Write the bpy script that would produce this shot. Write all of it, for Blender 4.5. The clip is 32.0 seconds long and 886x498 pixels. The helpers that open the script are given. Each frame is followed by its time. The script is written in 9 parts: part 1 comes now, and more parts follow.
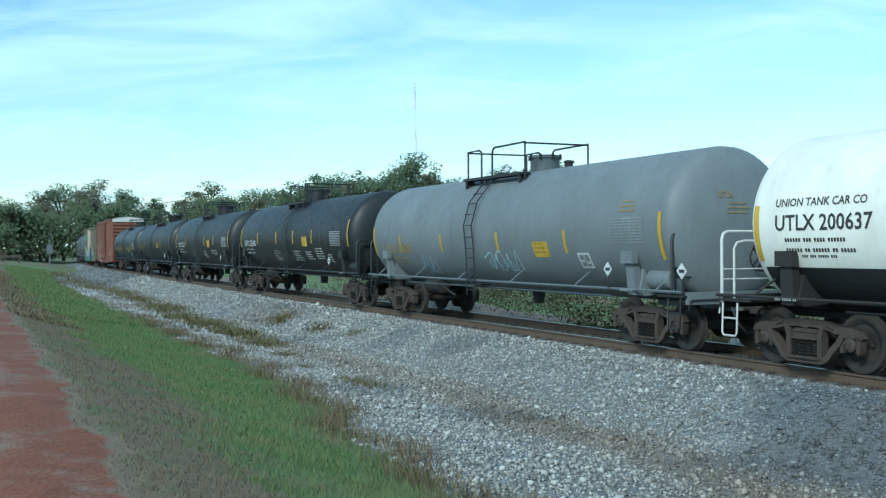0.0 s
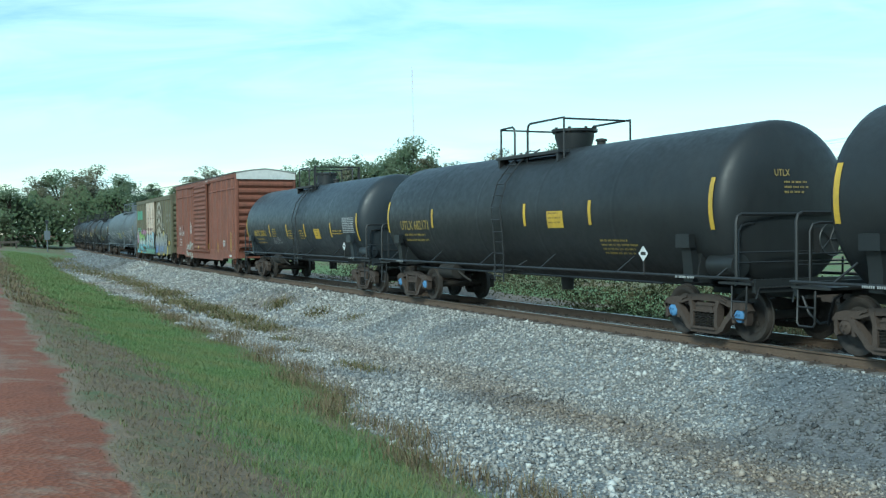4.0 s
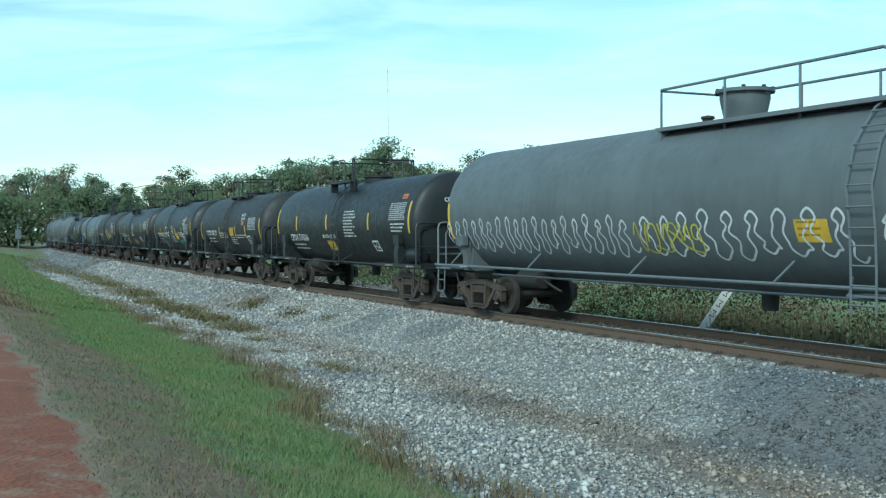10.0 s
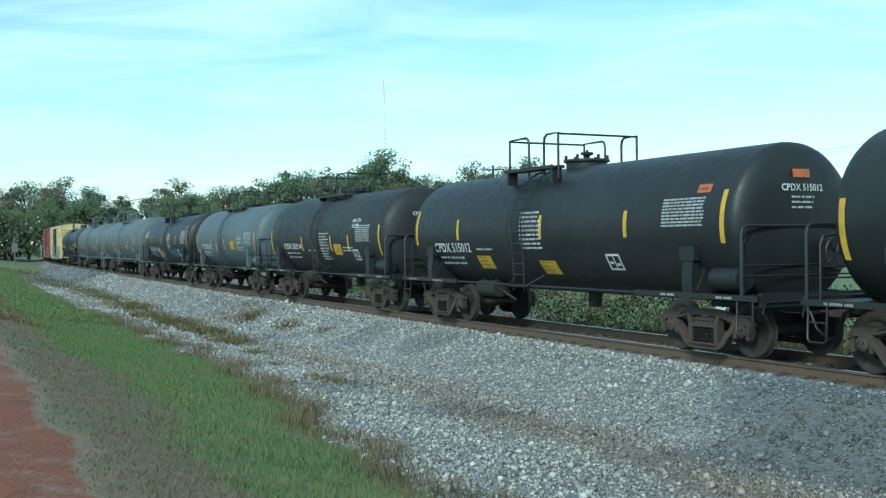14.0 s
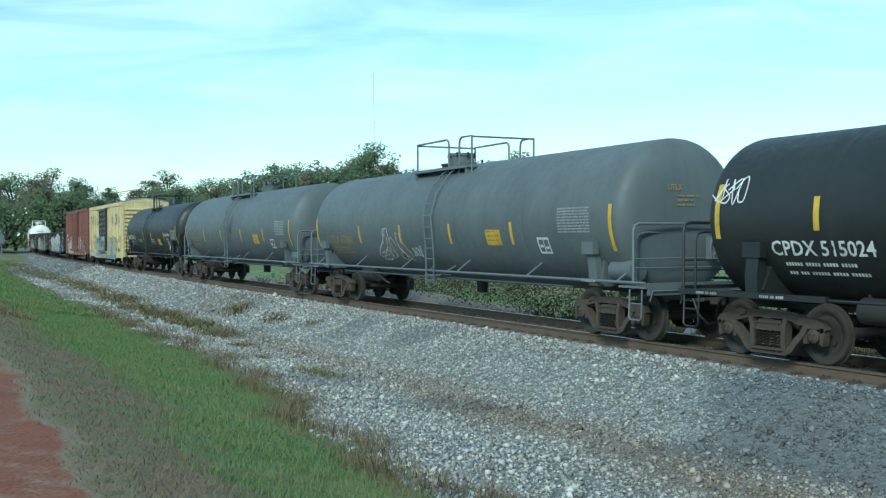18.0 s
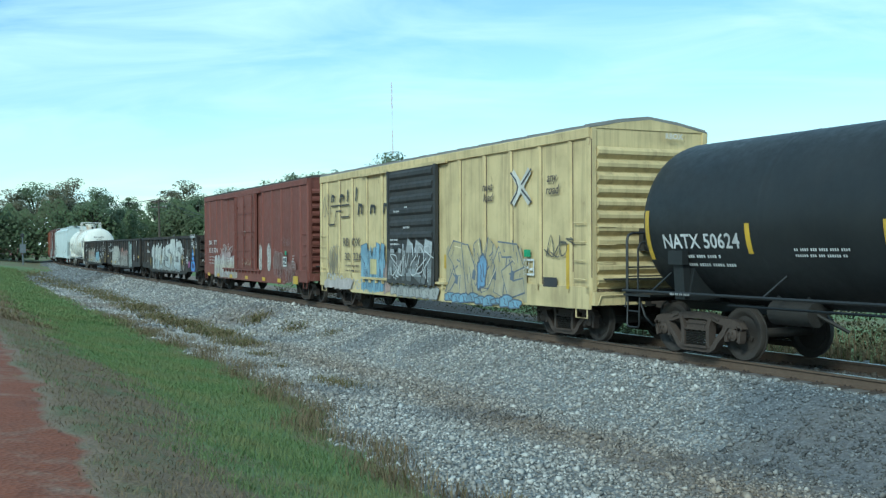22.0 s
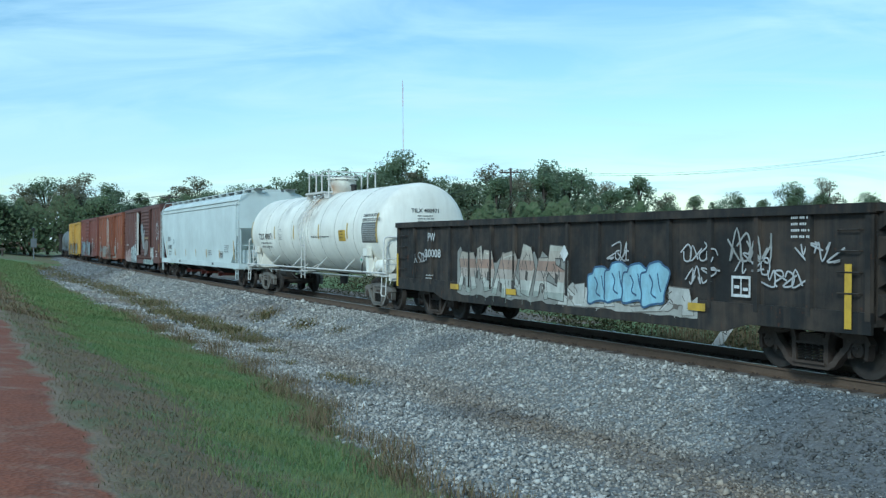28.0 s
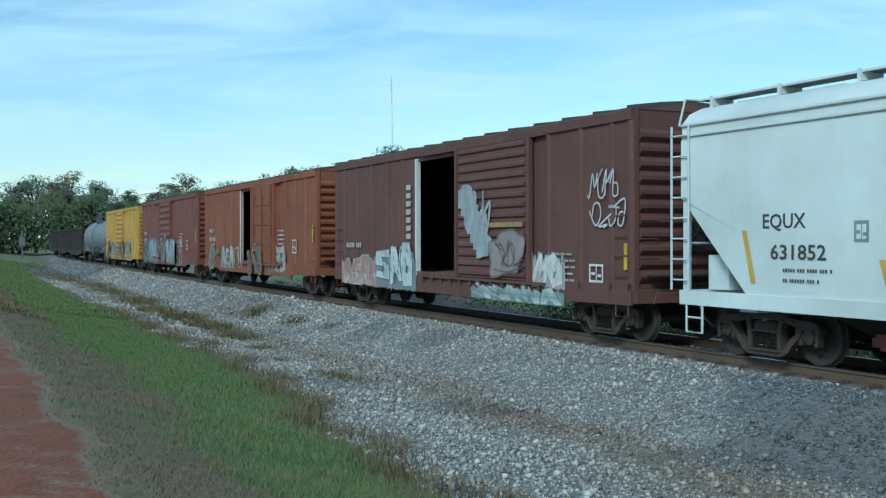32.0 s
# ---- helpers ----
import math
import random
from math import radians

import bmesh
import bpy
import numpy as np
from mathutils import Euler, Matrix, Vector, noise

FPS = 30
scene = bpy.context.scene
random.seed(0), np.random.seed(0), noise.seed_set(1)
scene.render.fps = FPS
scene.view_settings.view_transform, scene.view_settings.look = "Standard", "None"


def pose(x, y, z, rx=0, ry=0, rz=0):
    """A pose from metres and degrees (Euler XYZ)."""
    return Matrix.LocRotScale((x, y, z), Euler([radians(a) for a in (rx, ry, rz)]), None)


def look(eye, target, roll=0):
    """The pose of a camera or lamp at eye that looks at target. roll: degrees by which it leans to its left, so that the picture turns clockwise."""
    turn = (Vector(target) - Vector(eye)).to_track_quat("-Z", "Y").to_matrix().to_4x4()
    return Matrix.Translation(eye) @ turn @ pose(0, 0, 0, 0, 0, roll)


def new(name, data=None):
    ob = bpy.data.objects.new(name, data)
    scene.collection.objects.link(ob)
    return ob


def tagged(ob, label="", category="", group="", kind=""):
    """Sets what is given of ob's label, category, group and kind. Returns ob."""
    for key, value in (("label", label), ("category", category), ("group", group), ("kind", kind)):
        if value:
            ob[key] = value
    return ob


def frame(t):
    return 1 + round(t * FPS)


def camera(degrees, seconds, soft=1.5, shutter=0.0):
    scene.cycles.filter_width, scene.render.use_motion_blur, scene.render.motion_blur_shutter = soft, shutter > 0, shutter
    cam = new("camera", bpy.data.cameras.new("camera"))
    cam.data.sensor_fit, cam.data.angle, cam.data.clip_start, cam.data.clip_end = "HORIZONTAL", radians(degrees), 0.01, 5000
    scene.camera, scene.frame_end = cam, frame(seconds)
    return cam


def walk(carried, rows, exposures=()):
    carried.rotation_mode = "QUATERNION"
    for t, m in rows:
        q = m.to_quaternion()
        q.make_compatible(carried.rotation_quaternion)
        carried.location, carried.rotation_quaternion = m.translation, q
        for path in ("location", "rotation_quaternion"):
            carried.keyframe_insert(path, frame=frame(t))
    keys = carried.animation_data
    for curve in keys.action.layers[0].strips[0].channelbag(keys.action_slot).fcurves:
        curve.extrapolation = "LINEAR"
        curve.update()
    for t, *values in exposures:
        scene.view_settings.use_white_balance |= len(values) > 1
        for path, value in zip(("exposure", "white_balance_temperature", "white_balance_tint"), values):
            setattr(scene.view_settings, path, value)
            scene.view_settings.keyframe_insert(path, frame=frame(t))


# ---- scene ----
import functools

# camera on its tripod beside the line: seconds, yaw, pitch, roll
EYE = 2.173
cam = camera(45.77, 32.0, soft=1.3)
TURNS = [
    (0, 0.70, -0.50, 1.23), (0.5, 0.72, -0.47, 1.25), (1, 0.81, -0.62, 1.38), (1.5, 0.82, -0.77, 1.35), (2, 0.77, -0.89, 1.41),
    (2.5, 1.00, -1.09, 1.28), (4.5, 0.39, -1.46, 1.49), (5, 0.24, -1.59, 1.47), (5.5, 0.09, -1.64, 1.43), (6, -0.00, -1.59, 1.27),
    (6.5, -0.05, -1.66, 1.35), (7, -0.01, -1.44, 1.49), (7.5, -0.03, -1.58, 1.67), (8, -0.30, -1.71, 2.06), (8.5, -0.65, -1.86, 1.58),
    (9, -0.64, -1.83, 1.35), (9.5, -0.66, -1.37, 1.33), (10, -0.79, -1.37, 1.24), (10.5, -0.67, -1.23, 1.38), (11, -0.66, -1.32, 1.19),
    (11.5, -0.73, -1.47, 1.16), (12, -0.70, -1.29, 1.29), (12.5, -0.72, -1.06, 1.42), (13, -0.73, -0.97, 1.19), (13.5, -0.94, -0.82, 1.40),
    (15.5, -0.94, -0.66, 1.52), (16, -0.96, -0.79, 1.57), (16.5, -1.09, -0.89, 1.35), (17, -1.21, -1.07, 1.21), (17.5, -1.28, -1.10, 1.17),
    (18, -1.58, -1.07, 1.09), (18.5, -1.72, -1.13, 0.92), (19, -1.69, -0.96, 1.19), (19.5, -1.72, -1.03, 1.51), (20, -1.48, -0.80, 1.47),
    (20.5, -1.27, -0.85, 1.54), (21, -1.17, -0.73, 1.23), (21.5, -0.80, -0.63, 1.06), (22, -0.58, -0.55, 1.15), (22.5, -0.55, -0.52, 1.26),
    (23, -0.51, -0.43, 1.36), (23.5, -0.29, -0.29, 1.03), (24, -0.46, -0.32, 1.01), (24.5, -0.52, -0.52, 0.89), (25, -0.62, -0.66, 0.75),
    (25.5, -0.64, -0.56, 0.68), (27.5, -0.14, -0.81, 0.41), (28, -0.06, -0.61, 0.54), (28.5, -0.03, -0.69, 0.48), (29, -0.50, -0.75, 0.48),
    (29.5, -0.77, -0.93, 0.56), (30, -0.81, -0.83, 0.59), (30.5, -0.72, -0.92, 0.85), (31, -0.59, -0.92, 1.00), (31.5, -0.47, -0.85, 0.94),
    (32, -0.61, -0.88, 0.99)]
# seconds, stops, white balance
EXPOSURE = [(0, 0.2, 5100, -9), (1, 0.48, 5250, -10), (2, 0.44, 5300, -11), (5, 0.36, 5320, -12), (10, 0.32, 5280, -13), (19, 0.3, 5280, -13), (21, 0.28, 5280, -12), (23, 0.06, 5080, -12), (25, 0.05, 5080, -10), (28, -0.06, 4995, -8), (30, -0.34, 5010, -7),
            (31, -0.37, 5005, -8), (32, -0.1, 5080, -8)]
walk(cam, [(t, pose(0, 0, EYE, 90 + p, r, y)) for t, y, p, r in TURNS], EXPOSURE)

# ---- sky and sun ----
SUN_AZ, SUN_EL = 205.0, 34.0      # compass angle from +y clockwise, height
world = bpy.data.worlds.new("sky")
scene.world = world
world.use_nodes = True
wn, wl = world.node_tree.nodes, world.node_tree.links
wn.clear()
w_out = wn.new("ShaderNodeOutputWorld")
w_bg = wn.new("ShaderNodeBackground")
w_bg.inputs["Strength"].default_value = 0.12
w_sky = wn.new("ShaderNodeTexSky")
w_sky.sky_type = "NISHITA"
w_sky.sun_disc = False
w_sky.sun_elevation, w_sky.sun_rotation = radians(SUN_EL), radians(SUN_AZ)
w_sky.air_density, w_sky.dust_density, w_sky.ozone_density = 1.25, 0.05, 2.4
w_co = wn.new("ShaderNodeTexCoord")
w_sep = wn.new("ShaderNodeSeparateXYZ")
wl.new(w_co.outputs["Generated"], w_sep.inputs[0])
# high thin cloud: noise on a flat layer far overhead
w_div = wn.new("ShaderNodeVectorMath")
w_div.operation = "DIVIDE"
w_zz = wn.new("ShaderNodeMath")
w_zz.operation = "MAXIMUM"
w_zz.inputs[1].default_value = 0.035
w_add = wn.new("ShaderNodeMath")
w_add.inputs[1].default_value = 0.22
wl.new(w_sep.outputs["Z"], w_zz.inputs[0])
wl.new(w_zz.outputs[0], w_add.inputs[0])
w_cmb = wn.new("ShaderNodeCombineXYZ")
for k in range(3):
    wl.new(w_add.outputs[0], w_cmb.inputs[k])
wl.new(w_co.outputs["Generated"], w_div.inputs[0])
wl.new(w_cmb.outputs[0], w_div.inputs[1])
w_map = wn.new("ShaderNodeMapping")
w_map.inputs["Rotation"].default_value = (0, 0, radians(28))
w_map.inputs["Scale"].default_value = (0.75, 1.7, 0.0)
wl.new(w_div.outputs[0], w_map.inputs[0])
w_noise = wn.new("ShaderNodeTexNoise")
w_noise.inputs["Scale"].default_value = 2.0
w_noise.inputs["Detail"].default_value = 7
w_noise.inputs["Roughness"].default_value = 0.55
w_noise.inputs["Distortion"].default_value = 0.7
wl.new(w_map.outputs[0], w_noise.inputs["Vector"])
w_ramp = wn.new("ShaderNodeMapRange")
w_ramp.inputs["From Min"].default_value, w_ramp.inputs["From Max"].default_value = 0.38, 0.68
w_ramp.inputs["To Min"].default_value, w_ramp.inputs["To Max"].default_value = 0.04, 0.9
wl.new(w_noise.outputs[0], w_ramp.inputs[0])
w_mix = wn.new("ShaderNodeMix")
w_mix.data_type = "RGBA"
w_mix.inputs["B"].default_value = (6.3, 7.6, 8.3, 1)
wl.new(w_ramp.outputs[0], w_mix.inputs["Factor"])
wl.new(w_sky.outputs[0], w_mix.inputs["A"])
wl.new(w_mix.outputs["Result"], w_bg.inputs["Color"])
wl.new(w_bg.outputs[0], w_out.inputs[0])

sun = new("sun", bpy.data.lights.new("sun", "SUN"))
sun.data.energy, sun.data.angle, sun.data.color = 2.9, radians(14), (1.0, 0.92, 0.8)
sun.matrix_basis = look((0, 0, 60), (-60 * math.sin(radians(SUN_AZ)) / math.tan(radians(SUN_EL)),
                                     -60 * math.cos(radians(SUN_AZ)) / math.tan(radians(SUN_EL)), 0))

# ---- materials ----
def lin(r, g, b):
    """A colour given 0 to 255 as the eye sees it."""
    return tuple((c / 255 / 12.92 if c < 10 else ((c / 255 + 0.055) / 1.055) ** 2.4) for c in (r, g, b))


def _mat(name, rough=0.6, metal=0.0):
    m = bpy.data.materials.new(name)
    m.use_nodes = True
    b = m.node_tree.nodes["Principled BSDF"]
    b.inputs["Roughness"].default_value, b.inputs["Metallic"].default_value = rough, metal
    return m, m.node_tree.nodes, m.node_tree.links, b


def _noise(n, l, co, scale, detail=4.0, stretch=(1, 1, 1), rough=0.55):
    mp = n.new("ShaderNodeMapping")
    mp.inputs["Scale"].default_value = stretch
    l.new(co, mp.inputs[0])
    t = n.new("ShaderNodeTexNoise")
    t.inputs["Scale"].default_value, t.inputs["Detail"].default_value, t.inputs["Roughness"].default_value = scale, detail, rough
    l.new(mp.outputs[0], t.inputs["Vector"])
    return t.outputs["Fac"]


def _range(n, l, src, a, b, c=0.0, d=1.0):
    r = n.new("ShaderNodeMapRange")
    for k, v in zip(("From Min", "From Max", "To Min", "To Max"), (a, b, c, d)):
        r.inputs[k].default_value = v
    l.new(src, r.inputs[0])
    return r.outputs[0]


def _mix(n, l, fac, a, b, mode="MIX"):
    x = n.new("ShaderNodeMix")
    x.data_type, x.blend_type = "RGBA", mode
    for key, v in (("Factor", fac), ("A", a), ("B", b)):
        s = x.inputs[key]
        if isinstance(v, (int, float)):
            s.default_value = v
        elif isinstance(v, tuple):
            s.default_value = (*v[:3], 1)
        else:
            l.new(v, s)
    return x.outputs["Result"]


def _mul(n, l, a, b):
    x = n.new("ShaderNodeMath")
    x.operation = "MULTIPLY"
    for s, v in zip(x.inputs, (a, b)):
        if isinstance(v, (int, float)):
            s.default_value = v
        else:
            l.new(v, s)
    return x.outputs[0]


def _bump(n, l, b, h, strength=0.3, dist=0.02):
    x = n.new("ShaderNodeBump")
    x.inputs["Strength"].default_value, x.inputs["Distance"].default_value = strength, dist
    l.new(h, x.inputs["Height"])
    l.new(x.outputs[0], b.inputs["Normal"])


def painted(name, rgb, grime=(0.035, 0.027, 0.02), dirt=0.5, rough=0.45, rust=0.15, streak=0.5):
    """Weathered paint on steel: faded patches, downward streaks, chips of rust, road grime."""
    m, n, l, b = _mat(name, rough)
    co = n.new("ShaderNodeTexCoord").outputs["Object"]
    info = n.new("ShaderNodeObjectInfo")
    off = n.new("ShaderNodeVectorMath")
    off.operation = "ADD"
    sc = n.new("ShaderNodeVectorMath")
    sc.operation = "SCALE"
    sc.inputs[0].default_value = (37, 53, 11)
    l.new(info.outputs["Random"], sc.inputs["Scale"])
    l.new(co, off.inputs[0])
    l.new(sc.outputs[0], off.inputs[1])
    co = off.outputs[0]
    big = _noise(n, l, co, 0.6, 5)
    c = _mix(n, l, _range(n, l, big, 0.3, 0.75), tuple(v * 0.86 for v in rgb), tuple(min(1, v * 1.12 + 0.008) for v in rgb))
    run = _noise(n, l, co, 1.0, 5, (5, 5, 0.28), 0.65)
    c = _mix(n, l, _mul(n, l, _range(n, l, run, 0.48, 0.7), streak), c, grime)
    spots = _noise(n, l, co, 5.5, 6, (1, 1, 1), 0.7)
    c = _mix(n, l, _mul(n, l, _range(n, l, spots, 0.62, 0.76), rust), c, lin(98, 58, 38))
    chips = _noise(n, l, co, 2.6, 7, (1.6, 1.6, 0.55), 0.75)
    c = _mix(n, l, _mul(n, l, _range(n, l, chips, 0.635, 0.68), min(1.0, rust * 2.2)), c, lin(74, 46, 32))
    dust = _noise(n, l, co, 1.7, 6)
    c = _mix(n, l, _mul(n, l, _range(n, l, dust, 0.45, 0.8), dirt), c, grime)
    b.inputs["Specular IOR Level"].default_value = 0.36
    l.new(c, b.inputs["Base Color"])
    l.new(_range(n, l, spots, 0.2, 0.8, rough - 0.1, min(1, rough + 0.22)), b.inputs["Roughness"])
    _bump(n, l, b, spots, 0.12, 0.01)
    return m


def plain(name, rgb, rough=0.6, metal=0.0, scale=8.0, vary=0.25, bump=0.1):
    m, n, l, b = _mat(name, rough, metal)
    co = n.new("ShaderNodeTexCoord").outputs["Object"]
    f = _noise(n, l, co, scale, 6)
    g = _noise(n, l, co, scale * 0.17, 3)
    c = _mix(n, l, f, tuple(v * (1 - vary) for v in rgb), tuple(min(1, v * (1 + vary)) for v in rgb))
    c = _mix(n, l, _range(n, l, g, 0.35, 0.7, 0, 0.4), c, tuple(v * 0.7 for v in rgb))
    l.new(c, b.inputs["Base Color"])
    _bump(n, l, b, f, bump, 0.01)
    return m


def inked(name, rough=0.5):
    """Stencil and spray paint: the colour of each stroke is stored with it."""
    m, n, l, b = _mat(name, rough)
    a = n.new("ShaderNodeVertexColor")
    a.layer_name = "ink"
    co = n.new("ShaderNodeTexCoord").outputs["Object"]
    f = _noise(n, l, co, 3.0, 6, (1, 1, 0.5), 0.7)
    c = _mix(n, l, _range(n, l, f, 0.36, 0.75, 0.08, 0.6), a.outputs["Color"], (0.05, 0.04, 0.035))
    l.new(c, b.inputs["Base Color"])
    return m


M_BLACK = painted("black_tank_paint", (0.0125, 0.0145, 0.0155), (0.036, 0.033, 0.029), 0.16, 0.42, 0.05, 0.14)
M_NAVY = painted("blue_black_tank_paint", (0.02, 0.026, 0.031), (0.05, 0.045, 0.04), 0.14, 0.38, 0.04, 0.1)
M_BROWN = painted("sooty_brown_tank_paint", (0.017, 0.0185, 0.019), (0.034, 0.03, 0.026), 0.3, 0.5, 0.15, 0.3)
M_GREY = painted("grey_tank_paint", (0.165, 0.18, 0.186), (0.05, 0.048, 0.046), 0.12, 0.5, 0.05, 0.14)
M_DGREY = painted("dark_grey_tank_paint", (0.095, 0.108, 0.113), (0.03, 0.029, 0.028), 0.16, 0.5, 0.06, 0.18)
M_SLATE = painted("slate_blue_tank_paint", (0.078, 0.098, 0.108), (0.035, 0.033, 0.03), 0.16, 0.45, 0.06, 0.15)
M_WHITE = painted("white_tank_paint", (0.8, 0.775, 0.69), (0.4, 0.34, 0.26), 0.22, 0.5, 0.1, 0.16)
def stain(m, x, z, wide, high, rgb, amount, slant=0.0):
    """A smear on a car's side round (x, z), ragged and drawn downwards."""
    n, l = m.node_tree.nodes, m.node_tree.links
    b = next(q for q in n if q.type == "BSDF_PRINCIPLED")
    base = b.inputs["Base Color"].links[0].from_socket
    co = n.new("ShaderNodeTexCoord").outputs["Object"]
    sep = n.new("ShaderNodeSeparateXYZ")
    l.new(co, sep.inputs[0])
    slope = n.new("ShaderNodeMath")
    slope.operation = "MULTIPLY_ADD"
    l.new(sep.outputs["Z"], slope.inputs[0])
    slope.inputs[1].default_value = -slant
    l.new(sep.outputs["X"], slope.inputs[2])
    a = _mul(n, l, _range(n, l, slope.outputs[0], x - slant * z - wide, x - slant * z - 0.2 * wide), _range(n, l, slope.outputs[0], x - slant * z + wide, x - slant * z + 0.2 * wide))
    c = _mul(n, l, _range(n, l, sep.outputs["Z"], z - high, z), _range(n, l, sep.outputs["Z"], z + high, z + 0.6 * high))
    rag = _range(n, l, _noise(n, l, co, 1.6, 7, (1.2, 1, 0.9), 0.7), 0.42, 0.6)
    l.new(_mix(n, l, _mul(n, l, _mul(n, l, _mul(n, l, a, c), rag), amount), base, rgb), b.inputs["Base Color"])


stain(M_WHITE, -2.5, 3.55, 0.8, 0.75, (0.3, 0.28, 0.25), 0.9, 0.7)
stain(M_WHITE, 0.05, 3.4, 0.6, 1.1, (0.33, 0.17, 0.07), 0.9)
stain(M_WHITE, -0.7, 2.9, 0.5, 0.9, (0.36, 0.33, 0.28), 0.8)
stain(M_WHITE, 0.9, 3.2, 0.7, 1.2, (0.38, 0.33, 0.26), 0.8)
M_HOPPER = painted("pale_grey_hopper_paint", (0.56, 0.61, 0.59), (0.34, 0.32, 0.28), 0.12, 0.55, 0.03, 0.08)
M_RED = painted("red_oxide_boxcar_paint", (0.176, 0.063, 0.038), (0.08, 0.044, 0.029), 0.4, 0.6, 0.35, 0.6)
M_MAROON = painted("maroon_boxcar_paint", (0.158, 0.052, 0.038), (0.07, 0.042, 0.032), 0.3, 0.6, 0.14, 0.3)
M_BRICK = painted("brown_red_boxcar_paint", (0.112, 0.05, 0.04), (0.06, 0.04, 0.033), 0.35, 0.6, 0.15, 0.45)
M_ORANGE = painted("orange_brown_boxcar_paint", (0.22, 0.07, 0.032), (0.06, 0.035, 0.025), 0.4, 0.6, 0.2, 0.45)
M_OLIVE = painted("olive_green_boxcar_paint", (0.115, 0.112, 0.066), (0.09, 0.055, 0.03), 0.65, 0.6, 0.4, 0.75)
M_YELLOW = painted("faded_yellow_boxcar_paint", (0.56, 0.45, 0.23), (0.13, 0.09, 0.05), 0.35, 0.6, 0.22, 0.4)
M_OCHRE = painted("ochre_boxcar_paint", (0.45, 0.27, 0.045), (0.12, 0.08, 0.04), 0.3, 0.6, 0.16, 0.4)
M_SOOT = painted("black_gondola_paint", (0.013, 0.0125, 0.012), (0.082, 0.06, 0.043), 0.75, 0.65, 0.75, 0.5)
M_CREAM = painted("cream_door_paint", (0.58, 0.5, 0.4), (0.16, 0.085, 0.045), 0.5, 0.6, 0.6, 0.75)
M_DOORBLACK = painted("black_door_paint", (0.03, 0.031, 0.031), (0.06, 0.05, 0.04), 0.3, 0.6, 0.12, 0.35)
M_ROOF = plain("galvanised_roof", (0.25, 0.24, 0.22), 0.55, 0.3, 3.0, 0.3)
M_ROOFDARK = plain("sooty_roof", (0.06, 0.055, 0.05), 0.8, 0.0, 3.0, 0.3)
M_IRON = plain("cast_iron", (0.03, 0.027, 0.024), 0.75, 0.2, 14.0, 0.35, 0.3)
M_RUST = plain("rusty_iron", (0.064, 0.047, 0.037), 0.85, 0.1, 16.0, 0.45, 0.35)
M_CAST = plain("dusty_grey_casting", (0.17, 0.155, 0.135), 0.8, 0.1, 14.0, 0.4, 0.3)
M_WHEEL = plain("dark_steel_wheel", (0.045, 0.037, 0.031), 0.7, 0.2, 10.0, 0.3, 0.2)
M_TREAD = plain("polished_steel", (0.45, 0.44, 0.42), 0.3, 0.9, 20.0, 0.15, 0.05)
M_RAIL = plain("rusty_rail", (0.11, 0.076, 0.052), 0.8, 0.1, 12.0, 0.35, 0.3)
M_TIE = plain("creosoted_wood", (0.06, 0.048, 0.038), 0.9, 0.0, 7.0, 0.4, 0.4)
M_INK = inked("stencil_paint")
M_SPRAY = inked("spray_paint", 0.4)
M_BLUECAP = plain("blue_cap_paint", (0.1, 0.22, 0.4), 0.5)
M_SEAM = plain("sooty_seam", (0.36, 0.33, 0.28), 0.8, 0.0, 4.0, 0.4)
# one dark colour for both rust and shade along side posts
M_POST_EDGE = plain("rusty_post_edge", (0.085, 0.055, 0.034), 0.85, 0.0, 6.0, 0.5)
M_REDGATE = plain("red_gate_paint", (0.24, 0.06, 0.045), 0.6)
M_INSIDE = plain("bare_boards_inside", (0.12, 0.085, 0.055), 0.85, 0.0, 5.0, 0.3)
M_BLACKPIPE = plain("black_pipe", (0.016, 0.016, 0.016), 0.5, 0.0, 9.0, 0.3)
M_GREYPIPE = plain("grey_pipe", (0.12, 0.135, 0.145), 0.55, 0.0, 9.0, 0.3)
M_WHITEPIPE = plain("white_pipe", (0.6, 0.58, 0.54), 0.55, 0.0, 6.0, 0.25)
M_HOPPIPE = plain("pale_grey_pipe", (0.55, 0.6, 0.59), 0.55, 0.0, 6.0, 0.2)

